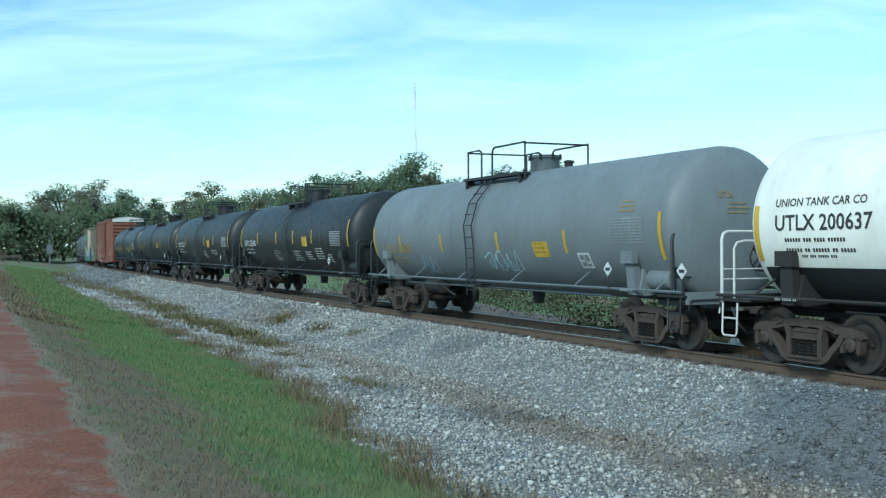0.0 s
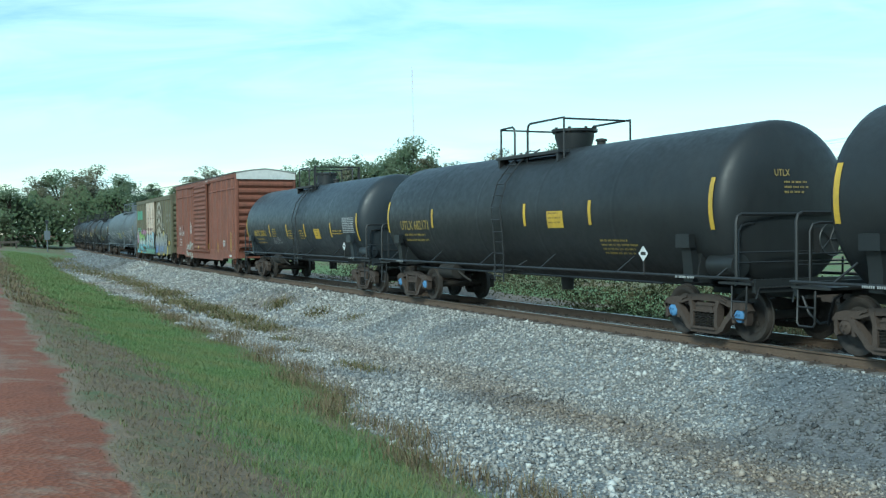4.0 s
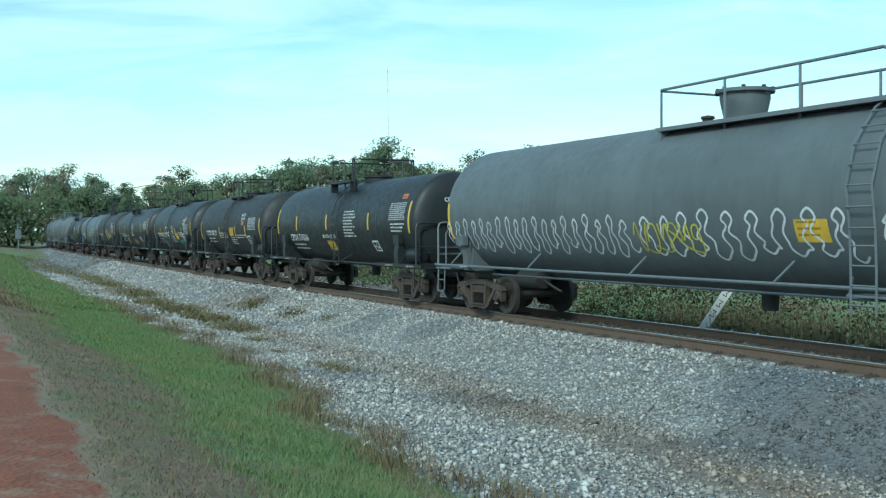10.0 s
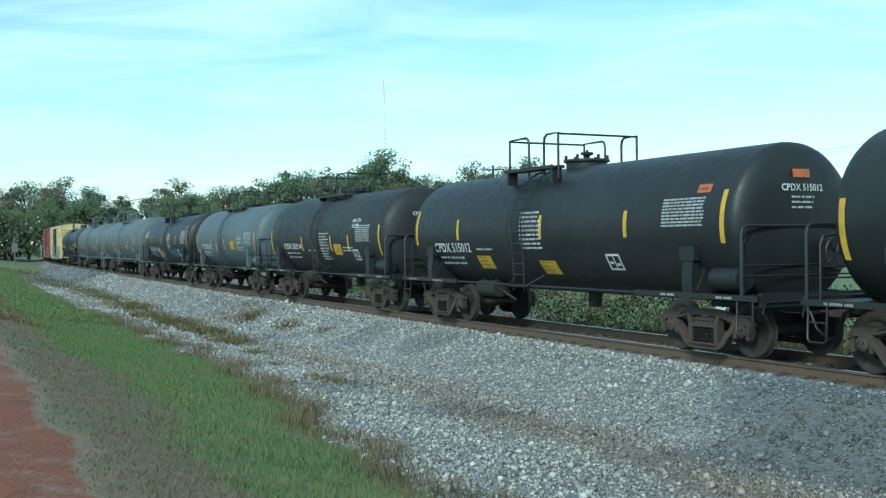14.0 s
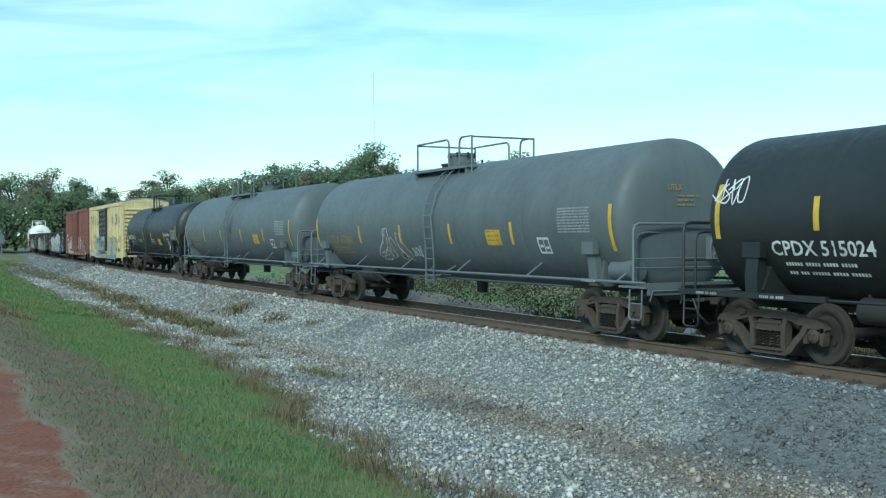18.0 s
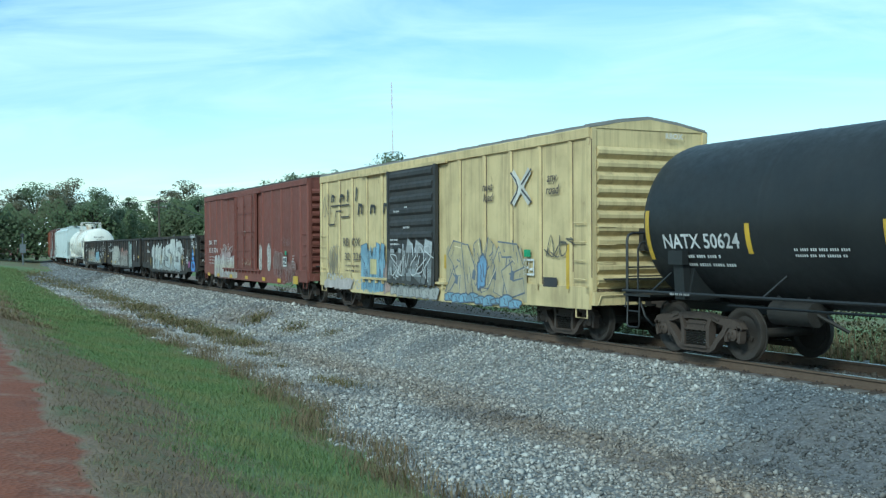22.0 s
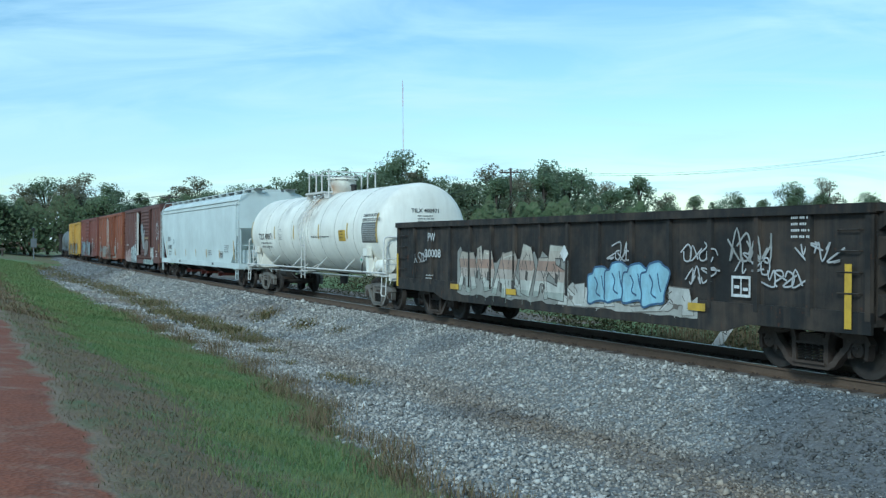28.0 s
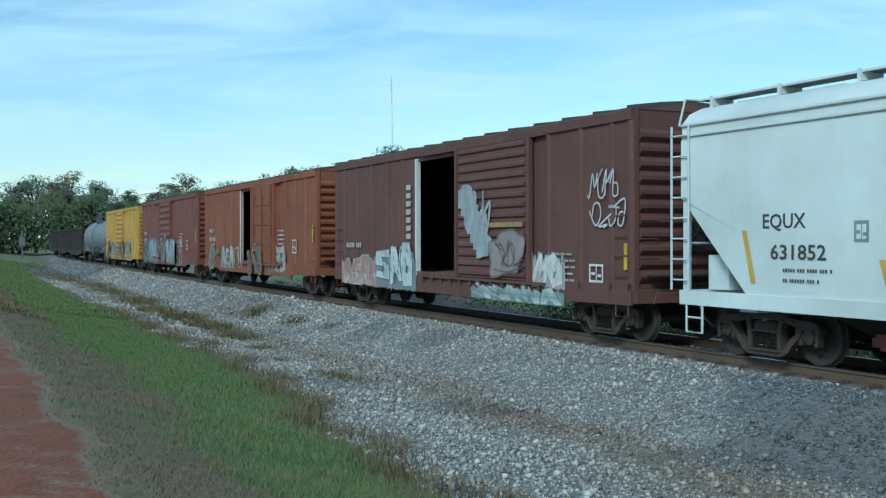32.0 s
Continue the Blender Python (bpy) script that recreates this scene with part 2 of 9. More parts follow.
# ---- mesh helpers ----
class Form:
    """Vertices, faces and a colour a face, joined into one mesh."""

    def __init__(self):
        self.v, self.f, self.c, self.ink = [], [], [], (1, 1, 1)
        self.cuts, self.deep = [], 0

    def begin(self, name):
        """Starts a piece of painting that becomes a part of its own."""
        if not self.deep:
            self.cuts.append((name, len(self.v), len(self.f)))
        self.deep += 1

    def end(self):
        self.deep -= 1
        if not self.deep:
            self.cuts.append(("", len(self.v), len(self.f)))

    def pieces(self, name):
        """The pieces painted so far, each a form of its own."""
        ends = [(n, a, b) for n, a, b in [("", 0, 0)] + self.cuts] + [("", len(self.v), len(self.f))]
        for (n, a, b), (_, c, d) in zip(ends[:-1], ends[1:]):
            if d > b:
                g = Form()
                g.v, g.f, g.c = self.v[a:c], [tuple(i - a for i in q) for q in self.f[b:d]], self.c[b:d]
                yield n or name, g

    def poly(self, pts, keep=None):
        k = len(self.v)
        self.v += [tuple(p) for p in pts]
        self.f.append(tuple(range(k, k + len(pts))))
        self.c.append(keep or self.ink)

    def box(self, x0, x1, y0, y1, z0, z1):
        k = len(self.v)
        self.v += [(x, y, z) for x in (x0, x1) for y in (y0, y1) for z in (z0, z1)]
        for q in ((0, 1, 3, 2), (4, 6, 7, 5), (0, 4, 5, 1), (2, 3, 7, 6), (0, 2, 6, 4), (1, 5, 7, 3)):
            self.f.append(tuple(k + i for i in q))
            self.c.append(self.ink)

    def prism(self, outline, axis, a, b):
        """A closed outline of (u, v) pushed along an axis from a to b."""
        at = {"x": lambda u, v, w: (w, u, v), "y": lambda u, v, w: (u, w, v), "z": lambda u, v, w: (u, v, w)}[axis]
        n, k = len(outline), len(self.v)
        self.v += [at(u, v, a) for u, v in outline] + [at(u, v, b) for u, v in outline]
        self.f += [tuple(range(k, k + n)), tuple(range(k + 2 * n - 1, k + n - 1, -1))]
        self.f += [(k + i, k + n + i, k + n + (i + 1) % n, k + (i + 1) % n) for i in range(n)]
        self.c += [self.ink] * (n + 2)

    def tube(self, pts, r, n=6, closed=False):
        """A round bar along points."""
        pts = [Vector(p) for p in pts]
        rings = []
        up = None
        for i, p in enumerate(pts):
            a = pts[i - 1] if i or closed else p
            b = pts[(i + 1) % len(pts)] if i < len(pts) - 1 or closed else p
            d = (b - a).normalized()
            if up is None:
                up = Vector((0, 0, 1)) if abs(d.z) < 0.9 else Vector((1, 0, 0))
            s = d.cross(up)
            if s.length < 1e-4:
                s = d.orthogonal()
            s.normalize()
            up = s.cross(d).normalized()
            k = len(self.v)
            for j in range(n):
                t = 2 * math.pi * j / n
                self.v.append(tuple(p + r * (math.cos(t) * s + math.sin(t) * up)))
            rings.append(k)
        for i in range(len(rings) - (0 if closed else 1)):
            a, b = rings[i], rings[(i + 1) % len(rings)]
            for j in range(n):
                self.f.append((a + j, a + (j + 1) % n, b + (j + 1) % n, b + j))
                self.c.append(self.ink)
        if not closed:
            self.f += [tuple(rings[0] + j for j in reversed(range(n))), tuple(rings[-1] + j for j in range(n))]
            self.c += [self.ink] * 2

    def lathe(self, rows, n=24, axis="x", at=(0, 0, 0)):
        """Rows of (along, radius) turned about an axis through a point."""
        turn = {"x": lambda a, c, s: (a, c, s), "y": lambda a, c, s: (c, a, s), "z": lambda a, c, s: (c, s, a)}[axis]
        k0 = []
        for a, r in rows:
            k0.append(len(self.v))
            if r < 1e-5:
                p = turn(a, 0, 0)
                self.v.append(tuple(p[i] + at[i] for i in range(3)))
                continue
            for j in range(n):
                t = 2 * math.pi * j / n
                p = turn(a, r * math.cos(t), r * math.sin(t))
                self.v.append(tuple(p[i] + at[i] for i in range(3)))
        for i in range(len(rows) - 1):
            a, b, ra, rb = k0[i], k0[i + 1], rows[i][1], rows[i + 1][1]
            for j in range(n):
                q = (j + 1) % n
                if ra < 1e-5 and rb < 1e-5:
                    continue
                if ra < 1e-5:
                    self.f.append((a, b + q, b + j))
                elif rb < 1e-5:
                    self.f.append((a + j, a + q, b))
                else:
                    self.f.append((a + j, a + q, b + q, b + j))
                self.c.append(self.ink)

    def ribbon(self, pts, width, put, lift):
        """A flat stroke of paint along (u, v) points, laid on a surface by put(u, v, lift)."""
        n = len(pts)
        side = []
        for i in range(n):
            a, b = pts[max(0, i - 1)], pts[min(n - 1, i + 1)]
            dx, dy = b[0] - a[0], b[1] - a[1]
            q = math.hypot(dx, dy) or 1
            side.append((-dy / q * width / 2, dx / q * width / 2))
        for i in range(n - 1):
            (x0, y0), (x1, y1), s0, s1 = pts[i], pts[i + 1], side[i], side[i + 1]
            self.poly([put(x0 - s0[0], y0 - s0[1], lift), put(x1 - s1[0], y1 - s1[1], lift),
                       put(x1 + s1[0], y1 + s1[1], lift), put(x0 + s0[0], y0 + s0[1], lift)])

    def patch(self, u0, u1, v0, v1, put, lift, nv=4, slant=0.0):
        self.begin("painted_patch")
        for i in range(nv):
            a, b = v0 + (v1 - v0) * i / nv, v0 + (v1 - v0) * (i + 1) / nv
            sa, sb = slant * i / nv, slant * (i + 1) / nv
            self.poly([put(u0 + sa, a, lift), put(u1 + sa, a, lift), put(u1 + sb, b, lift), put(u0 + sb, b, lift)])
        self.end()

    def blob(self, outline, put, lift):
        self.poly([put(u, v, lift) for u, v in outline])

    def mesh(self, name, material, inked_faces=False):
        me = bpy.data.meshes.new(name)
        me.from_pydata(self.v, [], self.f)
        me.materials.append(material)
        if inked_faces:
            at = me.color_attributes.new("ink", "FLOAT_COLOR", "CORNER")
            cols = []
            for f, c in zip(self.f, self.c):
                cols += [*c[:3], 1.0] * len(f)
            at.data.foreach_set("color", cols)
        me.shade_smooth()
        me.set_sharp_from_angle(angle=0.6)
        return me


def part(name, form, material, parent, label="", inked_faces=False):
    """Links a form, or a mesh that is there already, as one mesh under a thing or a part."""
    me = form if isinstance(form, bpy.types.Mesh) else form.mesh(name, material, inked_faces)
    ob = new(name, me)
    ob.parent = parent
    return tagged(ob, label)


def piece(name):
    """Marks a painting function: what one call paints is one part."""
    def wrap(paint):
        @functools.wraps(paint)
        def inner(form, *args, **kw):
            form.begin(name)
            paint(form, *args, **kw)
            form.end()
        return inner
    return wrap


GLYPHS = {}


def glyphs(text, bold=False):
    """The outline faces of a line of the built-in font, 1 high: vertices, faces, width."""
    if text not in GLYPHS:
        cu = bpy.data.curves.new("line", "FONT")
        cu.body, cu.resolution_u, cu.size, cu.offset = text, 2, 1.36, 0.022
        ob = new("line", cu)
        bpy.context.view_layer.update()
        me = ob.evaluated_get(bpy.context.evaluated_depsgraph_get()).to_mesh()
        vs, fs = [tuple(v.co) for v in me.vertices], [tuple(p.vertices) for p in me.polygons]
        bpy.data.objects.remove(ob)
        bpy.data.curves.remove(cu)
        GLYPHS[text] = (vs, fs, max([v[0] for v in vs], default=1))
    return GLYPHS[text]


@piece("lettering")
def letter(form, text, u, v, high, put, lift, width=None, lean=0.0):
    """Letters on a surface, their lower left corner at (u, v)."""
    vs, fs, w = glyphs(text)
    sx = width / w if width else high
    k = len(form.v)
    form.v += [tuple(put(u + x * sx + lean * y * high, v + y * high, lift)) for x, y, z in vs]
    for f in fs:
        form.f.append(tuple(k + i for i in f))
        form.c.append(form.ink)


@piece("small_print")
def bars(form, u, v, wide, rows, high, put, lift, rng, gap=1.7):
    """Lines of writing too small to read, as short bars."""
    for i in range(rows):
        x, y = u, v - i * high * gap
        end = u + wide * rng.uniform(0.7, 1.0)
        while x < end:
            for _ in range(rng.randint(2, 6)):
                if x < end:
                    form.patch(x, x + 0.5 * high, y, y + 0.72 * high, put, lift, 1)
                    x += 0.72 * high
            x += high * 0.6

# ---- the line of the track: s metres along it, growing the way the train goes ----
FOOT_D, FOOT_AZ, CANT = 13.10, radians(64.21), 0.018


def bend(s):
    s = np.asarray(s, float)
    q = np.clip(s, -75.0, 70.0)
    near = 5.083e-4 + 8.608e-6 * q + 1.0698e-7 * q * q
    return np.where(s > -75.0, near, np.interp(s, [-200, -180, -160, -130, -105, -85, -75], [4.5e-3, 3.2e-3, 1.4e-3, 6e-4, 1e-4, 1e-4, 4.645e-4]))


_S = np.arange(-700.0, 560.01, 0.5)
_i0 = int(round(700 / 0.5))
_mid = bend((_S[1:] + _S[:-1]) / 2) * 0.5
_H = np.concatenate([[0], np.cumsum(_mid)])
_H -= _H[_i0]
_hm = (_H[1:] + _H[:-1]) / 2
_U = np.concatenate([[0], np.cumsum(np.cos(_hm) * 0.5)])
_V = np.concatenate([[0], np.cumsum(np.sin(_hm) * 0.5)])
_U -= _U[_i0]
_V -= _V[_i0]
_cf, _sf = math.cos(FOOT_AZ), math.sin(FOOT_AZ)
_X = _cf * _U + _sf * (FOOT_D + _V)
_Y = -_sf * _U + _cf * (FOOT_D + _V)
_A = _H - FOOT_AZ


def along(s):
    """The track's middle and heading at s."""
    return float(np.interp(s, _S, _X)), float(np.interp(s, _S, _Y)), float(np.interp(s, _S, _A))


def beside(s, w, z=0.0):
    """A point w metres from the track's middle towards the road."""
    x, y, a = along(s)
    return Vector((x + math.sin(a) * w, y - math.cos(a) * w, z))


def track_coords(x, y):
    """s and w of many points."""
    x, y = np.asarray(x, float), np.asarray(y, float)
    cs, cx, cy, ca = _S[::8], _X[::8], _Y[::8], _A[::8]
    best = np.zeros(len(x), int)
    for k in range(0, len(x), 8000):
        d = (x[k:k + 8000, None] - cx) ** 2 + (y[k:k + 8000, None] - cy) ** 2
        best[k:k + 8000] = d.argmin(1)
    dx, dy, a = x - cx[best], y - cy[best], ca[best]
    du = dx * np.cos(a) + dy * np.sin(a)
    w = dx * np.sin(a) - dy * np.cos(a)
    return cs[best] + du, w + 0.5 * bend(cs[best]) * du * du


W_PROF = [-400, -60, -9, -6, -3.9, -2.0, -1.75, 1.75, 2.0, 3.5, 5.5, 8.0, 9.4, 10.6, 11.7, 12.6, 16, 24, 60, 400]
Z_PROF = [-0.6, -0.8, -0.9, -0.95, -0.85, -0.26, -0.2, -0.148, -0.2, -0.75, -0.72, -0.5, -0.25, 0.12, 0.45, 0.55, 0.57, 0.45, 0.2, 0.2]


def level(s, w, x, y):
    """Height of the ground."""
    z = np.interp(w, W_PROF, Z_PROF)
    far = np.clip((np.hypot(x, y) - 60) / 120, 0, 1)
    left = np.clip((w - 6.5) / 3, 0, 1)
    z = z * (1 - far * left) + far * left * (0.75 + 0.25 * np.clip((np.hypot(x, y) - 150) / 60, 0, 1))
    flat = np.clip((np.hypot(x, y) - 92) / 45, 0, 1) * (w > 1.9) * (y > 0)
    z = z * (1 - flat) + flat * np.interp(w, [1.9, 3.2, 8.0, 15, 24, 60, 400], [-0.2, -0.28, 0.25, 0.85, 1.1, 1.25, 1.25])
    az = np.degrees(np.arctan2(x, np.maximum(y, 1e-3)))
    back = np.clip((np.hypot(x, y) - 105) / 45, 0, 1) * np.clip((-w - 2.2) / 5, 0, 1) * np.clip((-az - 8) / 3, 0, 1) * (y > 0)
    z = z * (1 - back) + back * 0.35
    pile = np.exp(-((s + 39) / 7.0) ** 2 - ((w + 5.6) / 1.3) ** 2)
    return z + 0.55 * pile

# ---- ground ----
def fold(x, y, k):
    """Cheap smooth unevenness."""
    return (np.sin(x * k + 1.3 * np.sin(y * k * 0.7)) + np.sin(y * k * 1.27 + 2.1 + np.sin(x * k * 0.53)) + np.sin((x + y) * k * 0.61 + 0.7)) / 3


def smooth(a, b, v):
    t = np.clip((v - a) / (b - a), 0, 1)
    return t * t * (3 - 2 * t)


# low weeds that have taken root in the gravel: place along and across the track, half extents, blades
WEEDS = [(-19.9, 5.75, 0.75, 0.3, 260), (-25.9, 5.6, 0.5, 0.25, 150), (-29.3, 5.3, 1.3, 0.45, 500), (-33, 5.15, 1.6, 0.45, 600), (-37.5, 5.1, 1.8, 0.5, 600), (-42, 5.2, 2.2, 0.5, 600), (-49, 4.8, 3, 0.6, 700),
         (-58, 4.7, 4, 0.6, 700), (-68, 4.6, 5, 0.7, 700), (-31.5, 2.9, 0.8, 0.3, 160), (-28.6, 2.8, 0.5, 0.2, 90), (-36, 2.9, 1.0, 0.3, 160), (-23.2, 5.9, 0.3, 0.15, 50), (-78, 5.2, 6, 1.0, 800),
         (-92, 5.5, 7, 1.2, 800), (-108, 5.6, 9, 1.3, 800)]


def cover(s, w, x, y):
    """Shares of red dirt, dead grass, green grass at a place; the rest is gravel."""
    n1, n2 = fold(x, y, 1.1), fold(x, y, 3.7)
    far = smooth(-25, -60, s)
    edge = 8.55 - 1.5 * smooth(-9, -24, s) - 4.2 * smooth(-92, -128, s) + 0.35 * n1 + 0.12 * n2       # foot of the grass bank
    grass = smooth(edge - 0.25, edge + 0.3, w)
    red = smooth(11.7, 12.25, w + 0.2 * n1 + 0.12 * n2 + 0.1 * fold(x, y, 7.3))
    dead = smooth(9.75, 11.1, w + 0.5 * n1 + 0.35 * n2) * (1 - red)
    dead = np.maximum(dead, smooth(-110, -135, s) * (0.55 + 0.4 * n1) * (w > 2.2))
    dead = np.maximum(dead, grass * smooth(edge + 0.9, edge, w) * 0.75)
    back = smooth(-4.2, -5.2, w + 0.3 * n1) * np.maximum(smooth(-33, -30, s + n1), smooth(-7.5, -9, w))
    dead = np.maximum(dead, back * 0.75 * smooth(-9, -14, w) * (0.6 + 0.4 * n1))
    weed = np.zeros_like(s)
    for cs, cw, ls, lw, n in WEEDS:
        weed = np.maximum(weed, np.exp(-((s - cs) / (1.1 * ls)) ** 2 - ((w - cw) / (1.2 * lw)) ** 2))
    weed = weed * (0.7 + 0.5 * n2)
    dead = np.maximum(dead, 0.8 * weed * (w < 7))
    return red, dead, np.maximum(np.maximum(grass * (1 - red), back), 0.6 * weed * (w < 7)), back


def soil(s, w, x, y):
    """Shares of brown silt in the stone and of newer, darker blue-grey stone."""
    n1, n2 = fold(x, y, 0.8), fold(x, y, 2.6)
    band = np.exp(-((w - 4.75 - 0.3 * n1) / (0.75 + 0.25 * n2)) ** 2) * smooth(-38, -22, s) * (0.75 + 0.25 * n1)
    rough = 0.5 * smooth(0.25, 0.8, fold(x + 9, y - 4, 0.55)) * smooth(1.4, 2.4, w)
    dark = smooth(-13.5, -11.5, s - 0.7 * (w - 2) + 0.6 * n2) * smooth(4.6, 3.4, w + 0.4 * n1) * smooth(1.0, 1.5, w)
    dark = np.maximum(dark, 0.55 * smooth(0.35, 0.8, fold(x - 3, y + 2, 1.3)) * smooth(1.3, 2.0, w))
    dark = np.maximum(dark, 0.75 * smooth(-76, -84, s + 1.5 * n1 - 0.8 * (w - 4)) * (w > 1.2))
    bed = smooth(1.2, 0.95, np.abs(w))                                   # browner, darker ballast between the rails
    return np.clip(np.maximum(band, rough) + smooth(-3, -5, w) + bed, 0, 1), np.clip(np.maximum(dark, 0.9 * bed), 0, 1)


def ground_material():
    m, n, l, b = _mat("ground", 0.95)
    co = n.new("ShaderNodeTexCoord").outputs["Object"]

    def mask(name):
        a = n.new("ShaderNodeAttribute")
        a.attribute_name = name
        return a.outputs["Fac"]
    fine, mid, big = _noise(n, l, co, 38, 4, rough=0.7), _noise(n, l, co, 4.5, 6), _noise(n, l, co, 0.45, 5)
    vor = n.new("ShaderNodeTexVoronoi")
    vor.inputs["Scale"].default_value = 21
    l.new(co, vor.inputs["Vector"])
    sep = n.new("ShaderNodeSeparateColor")
    l.new(vor.outputs["Color"], sep.inputs[0])
    stone = _mix(n, l, sep.outputs[0], lin(92, 94, 94), lin(166, 168, 166))
    stone = _mix(n, l, _range(n, l, vor.outputs["Distance"], 0.3, 0.65, 0, 0.6), stone, lin(62, 61, 59))
    stone = _mix(n, l, _mul(n, l, _range(n, l, mid, 0.2, 0.7, 0.5, 1.0), mask("dirt")), stone, lin(118, 102, 88))
    stone = _mix(n, l, _mul(n, l, mask("dark"), 0.6), stone, lin(82, 86, 92))
    stone = _mix(n, l, _range(n, l, _noise(n, l, co, 0.9, 6, rough=0.7), 0.5, 0.72, 0, 0.55), stone, lin(104, 96, 84))
    grass = _mix(n, l, mid, lin(82, 102, 60), lin(112, 132, 84))
    grass = _mix(n, l, _range(n, l, big, 0.4, 0.7, 0, 0.6), grass, lin(80, 90, 50))
    dead = _mix(n, l, mid, lin(83, 69, 53), lin(131, 112, 88))
    dead = _mix(n, l, _range(n, l, _noise(n, l, co, 1.1, 6, rough=0.7), 0.46, 0.64, 0, 0.85), dead, lin(82, 96, 58))
    red = _mix(n, l, mid, lin(98, 54, 34), lin(130, 74, 48))
    red = _mix(n, l, _range(n, l, _noise(n, l, co, 1.0, 7, rough=0.7), 0.5, 0.64, 0, 0.8), red, lin(130, 110, 94))
    red = _mix(n, l, _range(n, l, _noise(n, l, co, 3.2, 6, (1, 0.4, 1), 0.75), 0.55, 0.7, 0, 0.5), red, lin(84, 50, 36))
    red = _mix(n, l, _range(n, l, fine, 0.55, 0.75, 0, 0.35), red, lin(96, 54, 36))

    def wob(src, amount=0.35):
        a = n.new("ShaderNodeMath")
        a.operation = "MULTIPLY_ADD"
        l.new(mid, a.inputs[0])
        a.inputs[1].default_value = amount
        l.new(src, a.inputs[2])
        return _range(n, l, a.outputs[0], 0.5, 0.78)
    c = _mix(n, l, wob(mask("grass")), stone, grass)
    c = _mix(n, l, wob(mask("dead")), c, dead)
    c = _mix(n, l, _range(n, l, mask("red"), 0.05, 0.35, 0, 0.5), c, lin(128, 112, 96))
    c = _mix(n, l, wob(mask("red"), 0.3), c, red)
    l.new(c, b.inputs["Base Color"])
    _bump(n, l, b, vor.outputs["Distance"], 0.5, 0.03)
    return m


M_GROUND = ground_material()


def build_ground():
    az = np.concatenate([np.arange(-40, 40.01, 0.33), np.arange(42.5, 320, 2.5)])
    rad = 0.8 * (4500 / 0.8) ** (np.linspace(0, 1, 400))
    rad = np.concatenate([[0.0], rad])
    A, Rr = np.meshgrid(np.radians(az), rad)
    x, y = (np.sin(A) * Rr).ravel(), (np.cos(A) * Rr).ravel()
    s, w = track_coords(x, y)
    z = level(s, w, x, y)
    red, dead, grass, back = cover(s, w, x, y)
    near = np.hypot(x, y) < 90
    z = z + near * (0.03 * fold(x, y, 0.9) + 0.012 * fold(x, y, 5.0)) * (np.abs(w) > 2.1)
    na, nr = len(az), len(rad)
    faces = []
    for i in range(nr - 1):
        for j in range(na):
            k, q = i * na + j, i * na + (j + 1) % na
            faces.append((k, q, q + na, k + na))
    me = bpy.data.meshes.new("ground")
    me.from_pydata(np.stack([x, y, z], 1).tolist(), [], faces)
    me.materials.append(M_GROUND)
    dirt, dark = soil(s, w, x, y)
    for name, v in (("red", red), ("dead", dead), ("grass", grass), ("dirt", dirt), ("dark", dark)):
        me.attributes.new(name, "FLOAT", "POINT").data.foreach_set("value", v.astype(np.float32))
    me.shade_smooth()
    return tagged(new("ground", me), "gravel, grass bank and red dirt beside a railway", "ground", kind="structure")


ground = build_ground()


# ---- rails and ties ----
def sweep(name, outline, w0, s_list, material, label):
    """A rail's section drawn along the track."""
    f = Form()
    n = len(outline)
    for s in s_list:
        for u, v in outline:
            f.v.append(tuple(beside(s, w0 + u - CANT * v, v + (w0 + u) * CANT)))
    for i in range(len(s_list) - 1):
        for j in range(n):
            f.f.append((i * n + j, i * n + (j + 1) % n, (i + 1) * n + (j + 1) % n, (i + 1) * n + j))
    f.c = [f.ink] * len(f.f)
    me = f.mesh(name, material)
    return tagged(new(name, me), label, "rail", "rails of the track", "structure")


S_RAIL = list(np.arange(-420, -160, 4.0)) + list(np.arange(-160, 70, 1.0))
RAIL = [(-0.070, -0.172), (0.070, -0.172), (0.070, -0.160), (0.014, -0.142), (0.010, -0.048), (0.036, -0.038), (0.036, -0.006), (-0.036, -0.006),
        (-0.036, -0.038), (-0.010, -0.048), (-0.014, -0.142), (-0.070, -0.160)]
HEAD = [(-0.033, -0.005), (0.033, -0.005), (0.026, 0.0), (-0.026, 0.0)]
for side in (0.755, -0.755):
    sweep("rail", RAIL, side, S_RAIL, M_RAIL, "rusty steel rail spiked to timber ties")
    sweep("rail_head", HEAD, side, S_RAIL, M_TREAD, "wheel-polished top of a steel rail")


def build_ties():
    f = Form()
    f.prism([(-0.115, -0.36), (0.115, -0.36), (0.115, -0.185), (0.1, -0.172), (-0.1, -0.172), (-0.115, -0.185)], "y", -1.22, 1.22)
    me = f.mesh("tie", M_TIE)
    g = Form()
    g.box(-0.09, 0.09, -0.17, 0.17, -0.172, -0.158)
    for sx in (-0.05, 0.05):
        for sy in (-0.1, 0.1):
            g.box(sx - 0.012, sx + 0.012, sy - 0.012, sy + 0.012, -0.16, -0.135)
    plate = g.mesh("tie_plate", M_RUST)
    rng = random.Random(5)
    s = -150.0
    while s < 12:
        x, y, a = along(s)
        ob = new("tie", me)
        ob.matrix_basis = pose(x, y, rng.uniform(-0.012, 0.004), math.degrees(-CANT), 0, math.degrees(a) + rng.uniform(-0.7, 0.7))
        tagged(ob, "weathered creosoted timber tie under the rails", "railway tie", "ties of the track", "structure")
        if s > -60:
            for side in (-0.755, 0.755):
                p = part("tie_plate", plate, None, ob)
                p.matrix_basis = pose(0, side, 0)
        s += 0.55 + rng.uniform(-0.03, 0.03)


